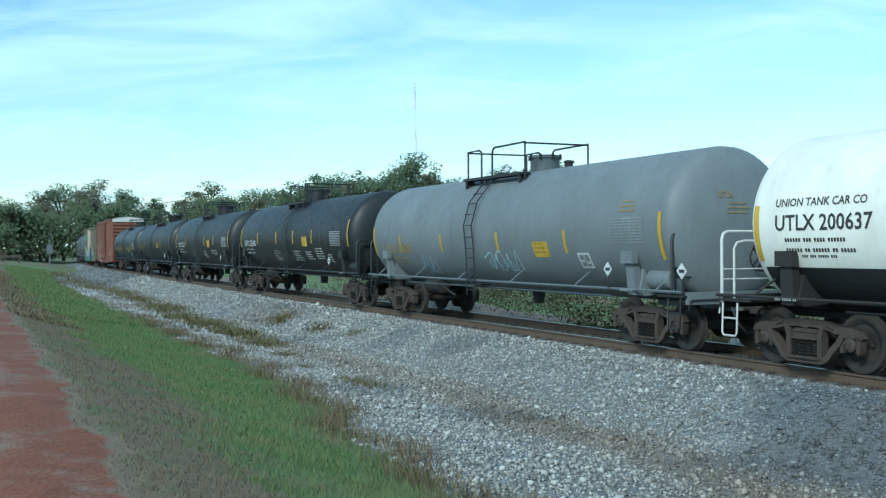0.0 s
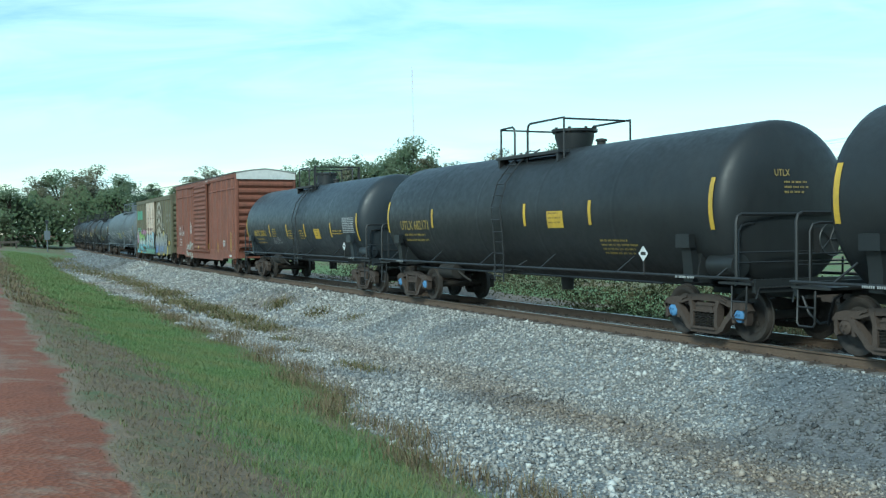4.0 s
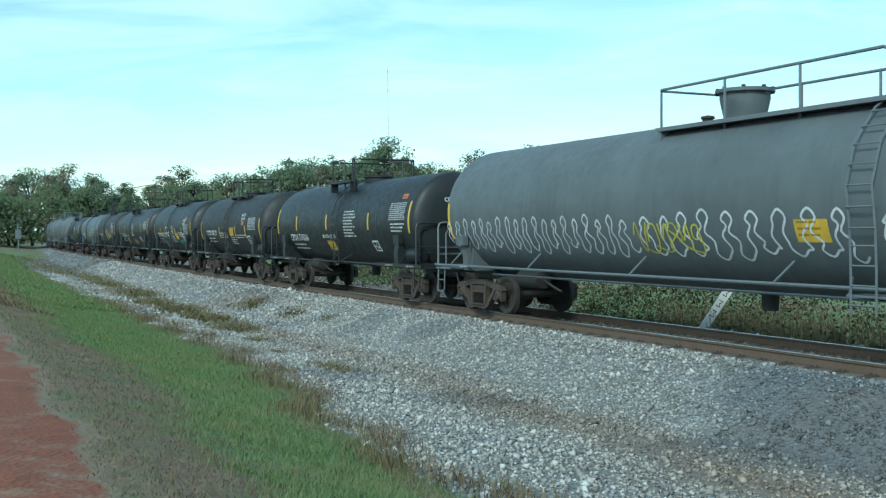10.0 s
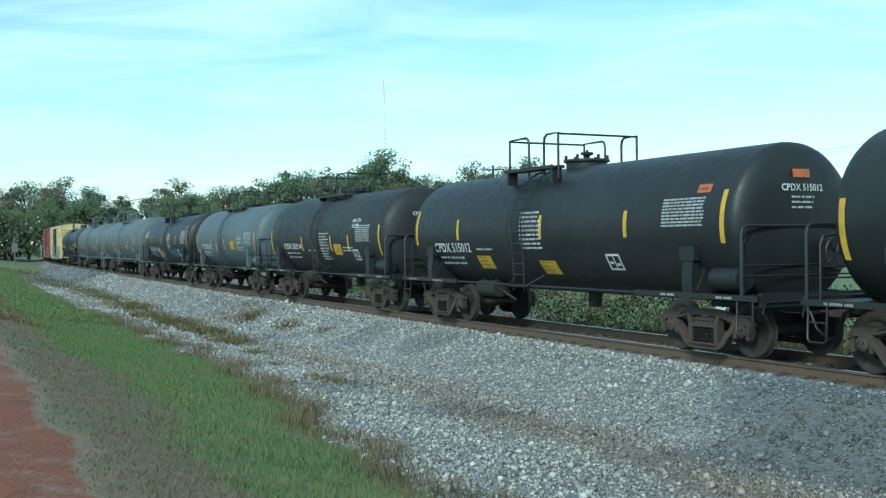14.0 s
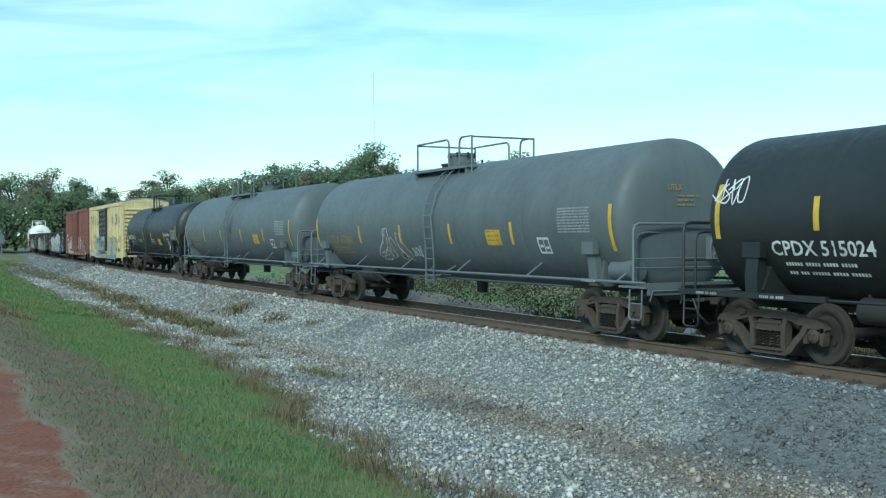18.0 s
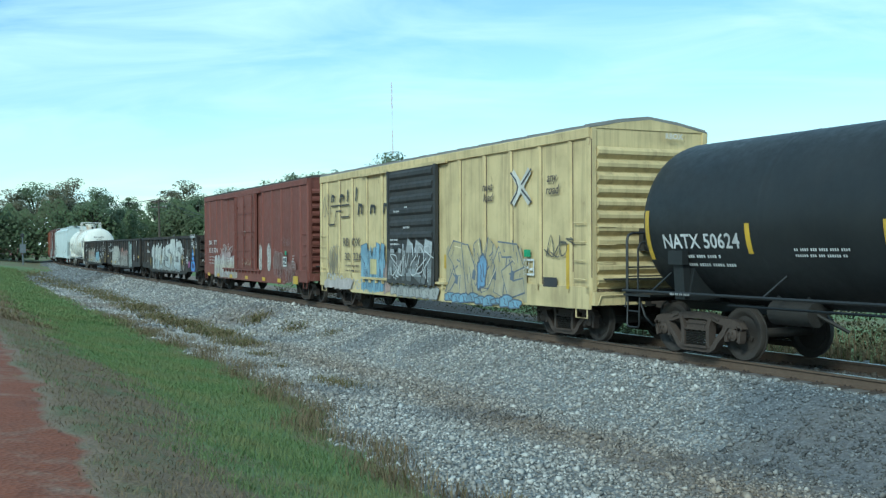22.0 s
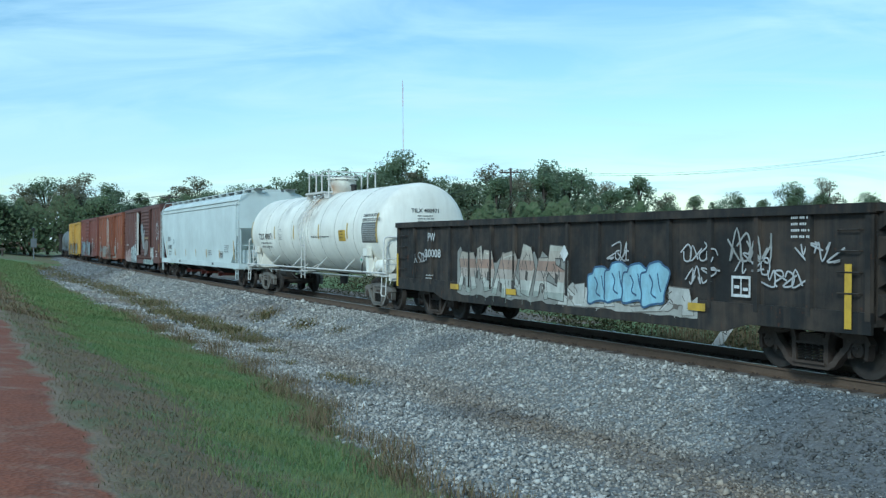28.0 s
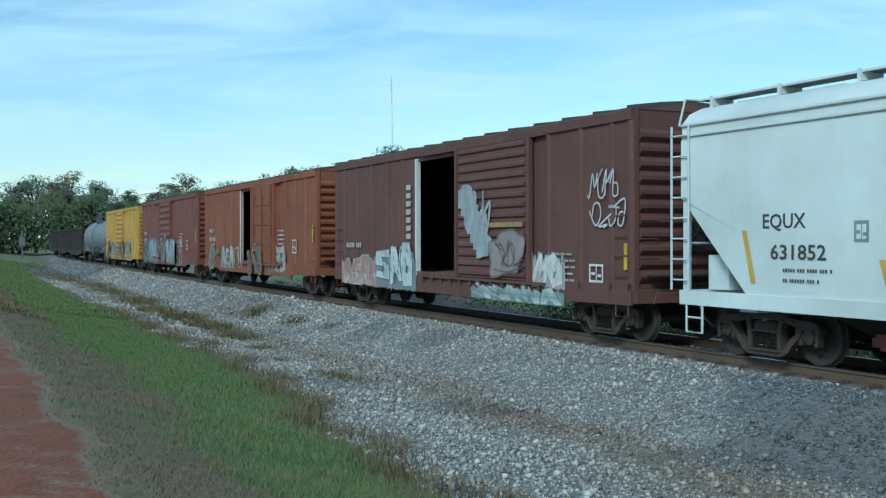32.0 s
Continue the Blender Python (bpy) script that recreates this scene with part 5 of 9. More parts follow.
# ---- boxcar ----
def boxcar(label, L, paint, eave=4.4, wide=1.42, door=(-1.6, 1.6), opening=None, door_paint=None, door_ribs=9, posts=8, roof=None, marks=None, end_band=None, plug=False, peak=0.16, inset=2.3, end_ribs=11,
           gap=0.72, sill_low=0.62, ladder=True, post_at=None, ledge=0.0, post_edge=None, rim=None):
    """door: the sliding door's span; opening: the doorway's span where the door stands open."""
    car = thing("boxcar", label, "boxcar", "cars of the freight train")
    half = L / 2
    hb = half - gap                     # half the body
    z0, z1 = 0.98, eave
    tc = half - inset
    rng_post = random.Random(int(eave * 100))
    door_paint = door_paint or paint
    side = lambda u, v, e: (u, -wide - e, v)
    front = lambda u, v, e: (hb + e, u, v)
    f = Form()
    f.box(-hb, hb, -wide + 0.02, wide - 0.02, z0, z0 + 0.12)
    floor = part("floor", f, M_INSIDE, car)
    f = Form()
    f.box(-hb + 0.3, hb - 0.3, -0.3, 0.3, 0.72, z0)
    for q in (-1, 1):
        f.box(*sorted((q * hb, q * (half - 0.45))), -0.22, 0.22, 0.74, 1.05)
        f.box(q * tc - 0.2, q * tc + 0.2, -1.3, 1.3, 0.86, z0)
    for k in range(5):
        x = -tc * 0.75 + tc * 1.5 * k / 4
        f.box(x - 0.06, x + 0.06, -1.35, 1.35, 0.88, z0)
    part("centre_sill", f, M_IRON, car)
    span = opening or door
    for sgn, nm in ((-1, "side_wall"), (1, "side_wall")):
        y0, y1 = sorted((sgn * (wide - 0.06), sgn * wide))
        holes = span if opening else None
        f = Form()
        if holes:
            for a, b in ((-hb, holes[0]), (holes[1], hb)):
                f.box(a, b, y0, y1, z0, z1)
            f.box(holes[0], holes[1], y0, y1, z1 - 0.32, z1)
        else:
            f.box(-hb, hb, y0, y1, z0, z1)
        w = part(nm, f, paint, car)
        yo = sgn * wide
        # posts
        lo, hi = min(door[0], span[0]), max(door[1], span[1])
        spots = [a + (b - a) * k / posts for a, b in ((-hb, lo), (hi, hb)) for k in range(posts + 1)]
        if post_at:
            spots = [-hb + 0.06, *post_at, hb - 0.06]
        if spots:
            for x in spots:
                x = min(max(x, -hb + 0.06), hb - 0.06)
                p = Form()
                d = 0.05
                p.prism([(x - 0.07, yo), (x - 0.04, yo + sgn * d), (x + 0.04, yo + sgn * d), (x + 0.07, yo)], "z", z0 + 0.02, z1 - 0.2)
                part("side_post", p, paint, w)
                # thin strips beside the post: rust, with the post's shade line coloured in
                if post_edge:
                    for q in (-1, 1):
                        p = Form()
                        p.box(*sorted((x + q * 0.072, x + q * rng_post.uniform(0.085, 0.105))), *sorted((yo, yo + sgn * 0.006)), z0 + rng_post.uniform(0.1, 0.5), z1 - 0.22)
                        part("post_flange", p, post_edge, w, "rusty edge of a side post")
        if ledge:
            for a, b in ((-hb + 0.05, lo - 0.1), (hi + 0.1, hb - 0.05)):
                t = Form()
                t.prism([(yo, z1 - ledge - 0.05), (yo + sgn * 0.045, z1 - ledge - 0.04), (yo + sgn * 0.045, z1 - ledge), (yo, z1 - ledge + 0.03)], "x", a, b)
                part("side_ledge", t, paint, w)
        t = Form()
        t.prism([(yo, z1 - 0.2), (yo + sgn * 0.055, z1 - 0.19), (yo + sgn * 0.06, z1 - 0.01), (yo + sgn * 0.02, z1 + 0.03), (yo - sgn * 0.1, z1 + 0.03), (yo - sgn * 0.1, z1 - 0.2)], "x", -hb, hb)
        part("top_chord", t, paint, w)
        if rim:
            t = Form()
            t.box(-hb - 0.02, hb + 0.02, *sorted((yo - sgn * 0.05, yo + sgn * 0.075)), z1 + 0.034, z1 + 0.075)
            part("roof_rim", t, rim, w, "sooty edge of the roof")
        t = Form()
        t.prism([(-hb, z0 + 0.16), (hb, z0 + 0.16), (hb, sill_low + 0.14), (tc - 1.0, sill_low + 0.12), (tc - 1.4, sill_low), (-tc + 1.4, sill_low), (-tc + 1.0, sill_low + 0.12), (-hb, sill_low + 0.14)],
                "y", yo, yo + sgn * 0.05)
        part("side_sill", t, paint, w)
        # door
        if door:
            d = Form()
            yd = yo + sgn * 0.05
            d.box(door[0], door[1], *sorted((yd, yd + sgn * 0.06)), z0 + 0.1, z1 - 0.2)
            dr = part("door", d, door_paint, car, "sliding door" + (" standing open" if opening else ""))
            for x in (door[0], door[1]):
                g = Form()
                g.box(x - 0.06, x + 0.06, *sorted((yd + sgn * 0.002, yd + sgn * 0.1)), z0 + 0.08, z1 - 0.204)
                part("door_edge", g, door_paint, dr)
            if plug:
                for k in range(1, 4):
                    z = z0 + 0.1 + (z1 - z0 - 0.3) * k / 4
                    g = Form()
                    g.box(door[0] + 0.07, door[1] - 0.07, *sorted((yd + sgn * 0.05, yd + sgn * 0.09)), z - 0.035, z + 0.035)
                    part("door_batten", g, door_paint, dr)
                for x in (door[0] + 0.45, door[1] - 0.35, (door[0] + door[1]) / 2):
                    g = Form()
                    g.tube([(x, yd + sgn * 0.12, z0 + 0.15), (x, yd + sgn * 0.12, z1 - 0.25)], 0.024, 6)
                    for z in (z0 + 0.5, z0 + 1.4, z1 - 0.7):
                        g.box(x - 0.06, x + 0.06, *sorted((yd + sgn * 0.05, yd + sgn * 0.14)), z - 0.04, z + 0.04)
                    part("locking_bar", g, door_paint, dr)
            else:
                h = (z1 - z0 - 0.3) / door_ribs * 0.34
                g = Form()
                g.prism([(yd + sgn * 0.06, -h), (yd + sgn * 0.11, -h * 0.4), (yd + sgn * 0.11, h * 0.4), (yd + sgn * 0.06, h)], "x", door[0] + 0.14, door[1] - 0.14)
                rib = g.mesh("door_rib", door_paint)
                for k in range(door_ribs):
                    p = part("door_rib", rib, None, dr)
                    p.matrix_basis = pose(0, 0, z0 + 0.1 + (z1 - z0 - 0.3) * (k + 0.5) / door_ribs)
            tr = Form()
            tr.box(door[0] - 2.2, door[1] + 0.6, *sorted((yo + sgn * 0.05, yo + sgn * 0.12)), z1 - 0.22, z1 - 0.14)
            part("upper_door_track", tr, paint, car)
            tr = Form()
            tr.box(door[0] - 2.2, door[1] + 0.6, *sorted((yo + sgn * 0.05, yo + sgn * 0.14)), z0 + 0.02, z0 + 0.08)
            for k in range(12):
                x = door[0] - 2.0 + (door[1] - door[0] + 2.4) * k / 11
                tr.box(x - 0.035, x + 0.035, *sorted((yo + sgn * 0.05, yo + sgn * 0.12)), z0 - 0.08, z0 + 0.02)
            part("door_track", tr, paint, car)
            if opening:
                for x in span:
                    e = Form()
                    e.box(x - 0.05, x + 0.05, *sorted((yo - sgn * 0.06, yo + sgn * 0.06)), z0 + 0.05, z1 - 0.25)
                    part("door_post", e, M_WHITEPIPE if x == span[0] else paint, car, "pale door post" if x == span[0] else "")
        if ladder:
            for q in (-1, 1):
                x = q * (hb - 0.32)
                add_grab_irons(w, x - 0.2, x + 0.2, 1.1, 2.5 if q < 0 else 2.6, 4, lambda u, v, e: (u, yo + sgn * e, v), paint)
    # ends: rows of pressed ribs
    for q in (-1, 1):
        f = Form()
        f.box(*sorted((q * hb, q * (hb - 0.05))), -wide, wide, z0, z1)
        f.box(*sorted((q * hb, q * (hb + 0.04))), -wide, -wide + 0.1, z0, z1)
        f.box(*sorted((q * hb, q * (hb + 0.04))), wide - 0.1, wide, z0, z1)
        f.box(*sorted((q * (hb - 0.1), q * (hb + 0.12))), -wide, wide, z0 - 0.2, z0 + 0.06)
        e = part("end_wall", f, paint, car)
        n, h = end_ribs, (z1 - z0 - 0.5) / end_ribs * 0.46
        g = Form()
        g.prism([(0, -h), (q * 0.03, -h * 0.8), (q * 0.095, -h * 0.25), (q * 0.1, h * 0.35), (q * 0.03, h * 0.85), (0, h)], "y", -wide + 0.12, wide - 0.12)
        rib = g.mesh("end_rib", paint)
        for k in range(n):
            p = part("end_rib", rib, None, e)
            p.matrix_basis = pose(q * hb, 0, z0 + 0.15 + (z1 - z0 - 0.5) * (k + 0.5) / n)
        add_grab_irons(e, -wide + 0.1, -wide + 0.5, 1.1, 2.5, 4, lambda u, v, s: (q * (hb + 0.04 + s), u, v), paint)
        gable = Form()
        gable.prism([(-wide, z1), (wide, z1), (wide * 0.5, z1 + peak * 0.62), (0, z1 + peak), (-wide * 0.5, z1 + peak * 0.62)], "x", *sorted((q * (hb + 0.02), q * (hb - 0.04))))
        part("gable", gable, end_band or paint, e)
        if end_band:
            g = Form()
            g.box(*sorted((q * (hb + 0.082), q * (hb + 0.1))), -wide, wide, z1 - 0.26, z1 + 0.0)
            part("end_band", g, end_band, e, "white painted band")
        s = Form()
        xs = q * (hb - 0.32)
        for yy in (-wide - 0.02, wide + 0.02):
            s.tube([(xs - 0.2, yy, z0), (xs - 0.2, yy, 0.52), (xs + 0.2, yy, 0.52), (xs + 0.2, yy, z0)], 0.018, 5)
        part("stirrup_step", s, paint, e)
        if q > 0:
            part("brake_wheel", brake_wheel(q * (hb + 0.32), -0.15, 2.1, q), M_IRON, e, "dark hand brake wheel with its gear box")
            w2 = Form()
            w2.box(hb + 0.05, hb + 0.4, -1.2, 1.2, 1.28, 1.31)
            part("crossover_platform", w2, M_IRON, e)
    # roof with cross ribs
    f = Form()
    ex = wide + 0.04
    sec = [(-ex, z1 + 0.032), (-ex * 0.5, z1 + peak * 0.62 + 0.03), (0, z1 + peak + 0.03), (ex * 0.5, z1 + peak * 0.62 + 0.03), (ex, z1 + 0.032)]
    f.prism(sec + [(u, v - 0.03) for u, v in reversed(sec)], "x", -hb - 0.02, hb + 0.02)
    rf = part("roof", f, roof or M_ROOFDARK, car)
    rib = Form()
    rib.prism([(u, v + 0.045) for u, v in sec] + [(u, v) for u, v in reversed(sec)], "x", -0.05, 0.05)
    rm = rib.mesh("roof_rib", roof or M_ROOFDARK)
    n = 14
    for k in range(n + 1):
        p = part("roof_rib", rm, None, rf)
        p.matrix_basis = pose(-hb + 0.1 + (2 * hb - 0.2) * k / n, 0, 0)
    add_ends(car, half, half - 0.5, paint)
    for q in (-1, 1):
        add_truck(car, q * tc, 1.80, 0.43)
    if marks:
        marks(car, side, front, hb, wide, z1)
    return car


# ---- gondola ----
def gondola(label, L, paint, top=2.56, wide=1.48, posts=15, marks=None, tc=None):
    car = thing("gondola", label, "gondola car", "cars of the freight train")
    half = L / 2
    hb = half - 0.53
    tc = tc or half - 2.12
    z0 = 0.95
    side = lambda u, v, e: (u, -wide - e, v)
    front = lambda u, v, e: (hb + e, u, v)
    f = Form()
    f.box(-hb, hb, -wide + 0.05, wide - 0.05, z0, z0 + 0.1)
    part("floor", f, M_RUST, car)
    f = Form()
    f.box(-half + 0.45, half - 0.45, -0.24, 0.24, 0.72, z0)
    for q in (-1, 1):
        f.box(q * tc - 0.2, q * tc + 0.2, -1.35, 1.35, 0.86, z0)
    f.lathe([(1.2, 0.0), (1.22, 0.2), (2.2, 0.2), (2.22, 0.0)], 14, "x", (0, -0.8, 0.82))
    part("centre_sill", f, M_IRON, car)
    for sgn in (-1, 1):
        yo = sgn * wide
        f = Form()
        f.box(-hb, hb, *sorted((yo, yo - sgn * 0.05)), z0 - 0.05, top)
        w = part("side_wall", f, paint, car)
        for k in range(posts + 1):
            x = -hb + 0.06 + (2 * hb - 0.12) * k / posts
            p = Form()
            p.prism([(x - 0.06, yo), (x - 0.045, yo + sgn * 0.06), (x + 0.045, yo + sgn * 0.06), (x + 0.06, yo)], "z", z0 - 0.02, top - 0.1)
            part("side_post", p, paint, w)
        t = Form()
        t.box(-hb - 0.02, hb + 0.02, *sorted((yo - sgn * 0.06, yo + sgn * 0.1)), top - 0.12, top + 0.02)
        part("top_chord", t, paint, w)
        t = Form()
        t.prism([(-hb, z0 + 0.1), (hb, z0 + 0.1), (hb, 0.74), (tc - 0.9, 0.72), (tc - 1.5, 0.56), (-tc + 1.5, 0.56), (-tc + 0.9, 0.72), (-hb, 0.74)], "y", yo, yo + sgn * 0.05)
        part("side_sill", t, paint, w)
        for q in (-1, 1):
            x = q * (hb - 0.4)
            add_grab_irons(w, x - 0.2, x + 0.2, 1.15, top - 0.2, 4, lambda u, v, e: (u, yo + sgn * e, v), paint)
    for q in (-1, 1):
        f = Form()
        f.box(*sorted((q * hb, q * (hb - 0.05))), -wide, wide, z0 - 0.1, top)
        f.box(*sorted((q * (hb - 0.08), q * (hb + 0.1))), -wide, wide, top - 0.1, top + 0.02)
        e = part("end_wall", f, paint, car)
        g = Form()
        g.prism([(0, -0.16), (q * 0.13, -0.09), (q * 0.13, 0.09), (0, 0.16)], "y", -wide + 0.08, wide - 0.08)
        rib = g.mesh("end_rib", paint)
        for k in range(4):
            p = part("end_rib", rib, None, e)
            p.matrix_basis = pose(q * hb, 0, z0 + 0.2 + (top - z0 - 0.4) * k / 3)
        if q > 0:
            part("brake_wheel", brake_wheel(q * (hb + 0.35), 0.6, 1.9, q), M_IRON, car)
    add_ends(car, half, half - 0.5, paint)
    for q in (-1, 1):
        add_truck(car, q * tc, 1.82, 0.457)
    if marks:
        marks(car, side, front, hb, wide, top)
    return car


# ---- covered hopper ----
def hopper(label, L, paint, pipe, marks=None, top=4.29, wide=1.55, tc=None):
    car = thing("covered_hopper", label, "hopper car", "cars of the freight train")
    half = L / 2
    hb = half - 0.55
    tc = tc or half - 2.03
    side = lambda u, v, e: (u, -wide - e, v)
    front = lambda u, v, e: (hb - 0.02 + e, u, v)
    zs, zm = 1.06, 2.66
    f = Form()
    # smooth rounded shell: section from sill to roof, cut off at the ends above the slope sheets
    sec = [(-wide + 0.02, zs), (-wide, 2.0), (-wide, 3.62), (-wide + 0.03, 3.72), (-wide + 0.02, 3.84), (-wide + 0.04, 3.94), (-wide + 0.18, 4.1), (-wide + 0.45, 4.22), (-0.7, top), (0.7, top)]
    sec += [(-u, v) for u, v in reversed(sec[:8])]
    f2 = [(u, max(v, zm)) for u, v in sec]
    stations = [(-hb, zm), (-hb + 1.6, zs), (hb - 1.6, zs), (hb, zm)]
    n = len(sec)
    for x, lo in stations:
        f.v += [(x, u, max(v, lo)) for u, v in sec]
    for i in range(3):
        for j in range(n):
            f.f.append((i * n + j, i * n + (j + 1) % n, (i + 1) * n + (j + 1) % n, (i + 1) * n + j))
    f.f += [tuple(range(n)), tuple(range(4 * n - 1, 3 * n - 1, -1))]
    f.c = [f.ink] * len(f.f)
    body = part("body", f, paint, car)
    for sgn in (-1, 1):
        t = Form()
        t.box(-hb, hb, *sorted((sgn * (wide + 0.02), sgn * (wide - 0.1))), 0.86, 1.1)
        part("side_sill", t, paint, car)
        for q in (-1, 1):
            l = rung_ladder(q * (hb - 0.02) - 0.22 if q < 0 else hb - 0.44, q * (hb - 0.02) + 0.22 if q < 0 else hb - 0.02, 1.1, 3.9, 8, lambda u, v, e: (u, sgn * (wide - 0.02 + e), v), 0.016)
            part("ladder", l, pipe, car)
        b = Form()
        for z in (3.72, 3.9):
            b.prism([(sgn * (wide - 0.02), z - 0.03), (sgn * (wide + 0.025), z - 0.015), (sgn * (wide + 0.025), z + 0.015), (sgn * (wide - 0.02), z + 0.03)], "x", -hb + 0.02, hb - 0.02)
        part("side_stiffener", b, paint, car)
        r = Form()
        r.box(-hb - 0.3, hb + 0.3, *sorted((sgn * 0.5, sgn * 0.93)), top + 0.1, top + 0.125)
        part("running_board", r, M_ROOF, car, "dull steel grating running board on the roof")
        for k in range(13):
            x = -hb + 0.1 + (2 * hb - 0.2) * k / 12
            r = Form()
            r.box(x - 0.03, x + 0.03, *sorted((sgn * 0.95, sgn * 0.985)), top - 0.2, top + 0.15)
            r.box(x - 0.025, x + 0.025, *sorted((sgn * 0.5, sgn * 0.95)), top - 0.02, top + 0.1)
            part("board_bracket", r, pipe, car)
        r = Form()
        r.box(-hb - 0.3, hb + 0.3, *sorted((sgn * 0.93, sgn * 0.95)), top + 0.095, top + 0.13)
        part("board_edge", r, pipe, car)
    for k in range(5):
        h = Form()
        x = -hb + 1.2 + (2 * hb - 2.4) * k / 4
        h.box(x - 1.2, x + 1.2, -0.32, 0.32, top, top + 0.1)
        part("hatch_cover", h, paint, car)
    u = Form()
    u.box(-half + 0.45, half - 0.45, -0.25, 0.25, 0.72, 1.1)
    for q in (-1, 1):
        u.box(q * tc - 0.2, q * tc + 0.2, -1.4, 1.4, 0.8, 1.05)
        u.box(*sorted((q * hb, q * (hb - 1.5))), -1.5, 1.5, 1.0, 1.06)
    part("centre_sill", u, paint, car)
    for k in range(4):
        x = -tc + 2.1 + (2 * tc - 4.2) * k / 3
        b = Form()
        b.v += [(x + sx * a, sy * c, z) for z, a, c in ((1.08, 1.15, 1.38), (0.45, 0.35, 0.45)) for sx in (-1, 1) for sy in (-1, 1)]
        b.f += [(0, 1, 5, 4), (1, 3, 7, 5), (3, 2, 6, 7), (2, 0, 4, 6), (0, 2, 3, 1), (4, 5, 7, 6)]
        b.c += [b.ink] * 6
        part("hopper_bay", b, M_IRON, car)
        g = Form()
        g.box(x - 0.42, x + 0.42, -0.55, 0.55, 0.36, 0.5)
        g.box(x - 0.1, x + 0.1, -0.75, -0.55, 0.34, 0.52)
        g.prism([(x - 0.3, 0.5), (x + 0.3, 0.5), (x + 0.2, 0.78), (x - 0.25, 0.78)], "y", -0.62, -0.5)
        part("outlet_gate", g, M_REDGATE, car, "red-painted outlet gate")
    for q in (-1, 1):
        e = Form()
        x = q * (hb - 0.05)
        for y in (-0.5, 0.5, -wide + 0.06, wide - 0.06):
            e.box(*sorted((x, x - q * 0.09)), y - 0.05, y + 0.05, 1.1, 2.6)
        e.tube([(x, -1.4, 1.9), (x, 1.4, 1.9)], 0.02, 5)
        e.tube([(x + q * 0.1, -wide, 3.9), (x + q * 0.25, -1.3, top + 0.1), (x + q * 0.3, -0.5, top + 0.12)], 0.02, 5)
        e.box(*sorted((q * (hb - 0.1), q * (hb + 0.04))), -wide, wide, 0.86, 1.1)
        part("end_frame", e, pipe, car)
        d = Form()
        d.lathe([(-0.9, 0.0), (-0.88, 0.22), (0.3, 0.22), (0.32, 0.0)], 14, "y", (q * (hb - 0.55), 0.0, 1.5))
        d.box(*sorted((q * (hb - 0.3), q * (hb - 0.8))), -1.2, -0.95, 1.12, 1.7)
        part("brake_gear", d, pipe, car)
        s = Form()
        xs = q * (hb - 0.35)
        s.tube([(xs - 0.2, -wide, 0.9), (xs - 0.2, -wide, 0.4), (xs + 0.2, -wide, 0.4), (xs + 0.2, -wide, 0.9)], 0.022, 5)
        s.tube([(xs - 0.2, -wide, 0.65), (xs + 0.2, -wide, 0.65)], 0.018, 5)
        part("stirrup_step", s, pipe, car)
    part("brake_wheel", brake_wheel(hb + 0.12, 0.6, 1.95, 1), pipe, car)
    add_ends(car, half, half - 0.5, pipe)
    for q in (-1, 1):
        add_truck(car, q * tc, 1.82, 0.457)
    if marks:
        marks(car, side, front, hb, wide, top)
    return car

# ---- the train, car by car ----
def ink_part(name, form, parent, label="", spray=False):
    for n, g in form.pieces(name):
        ob = part(n, g, M_SPRAY if spray else M_INK, parent, label, True)
        if n in ("small_print", "data_table", "soot_streaks"):
            tagged(ob, label, kind="stuff")


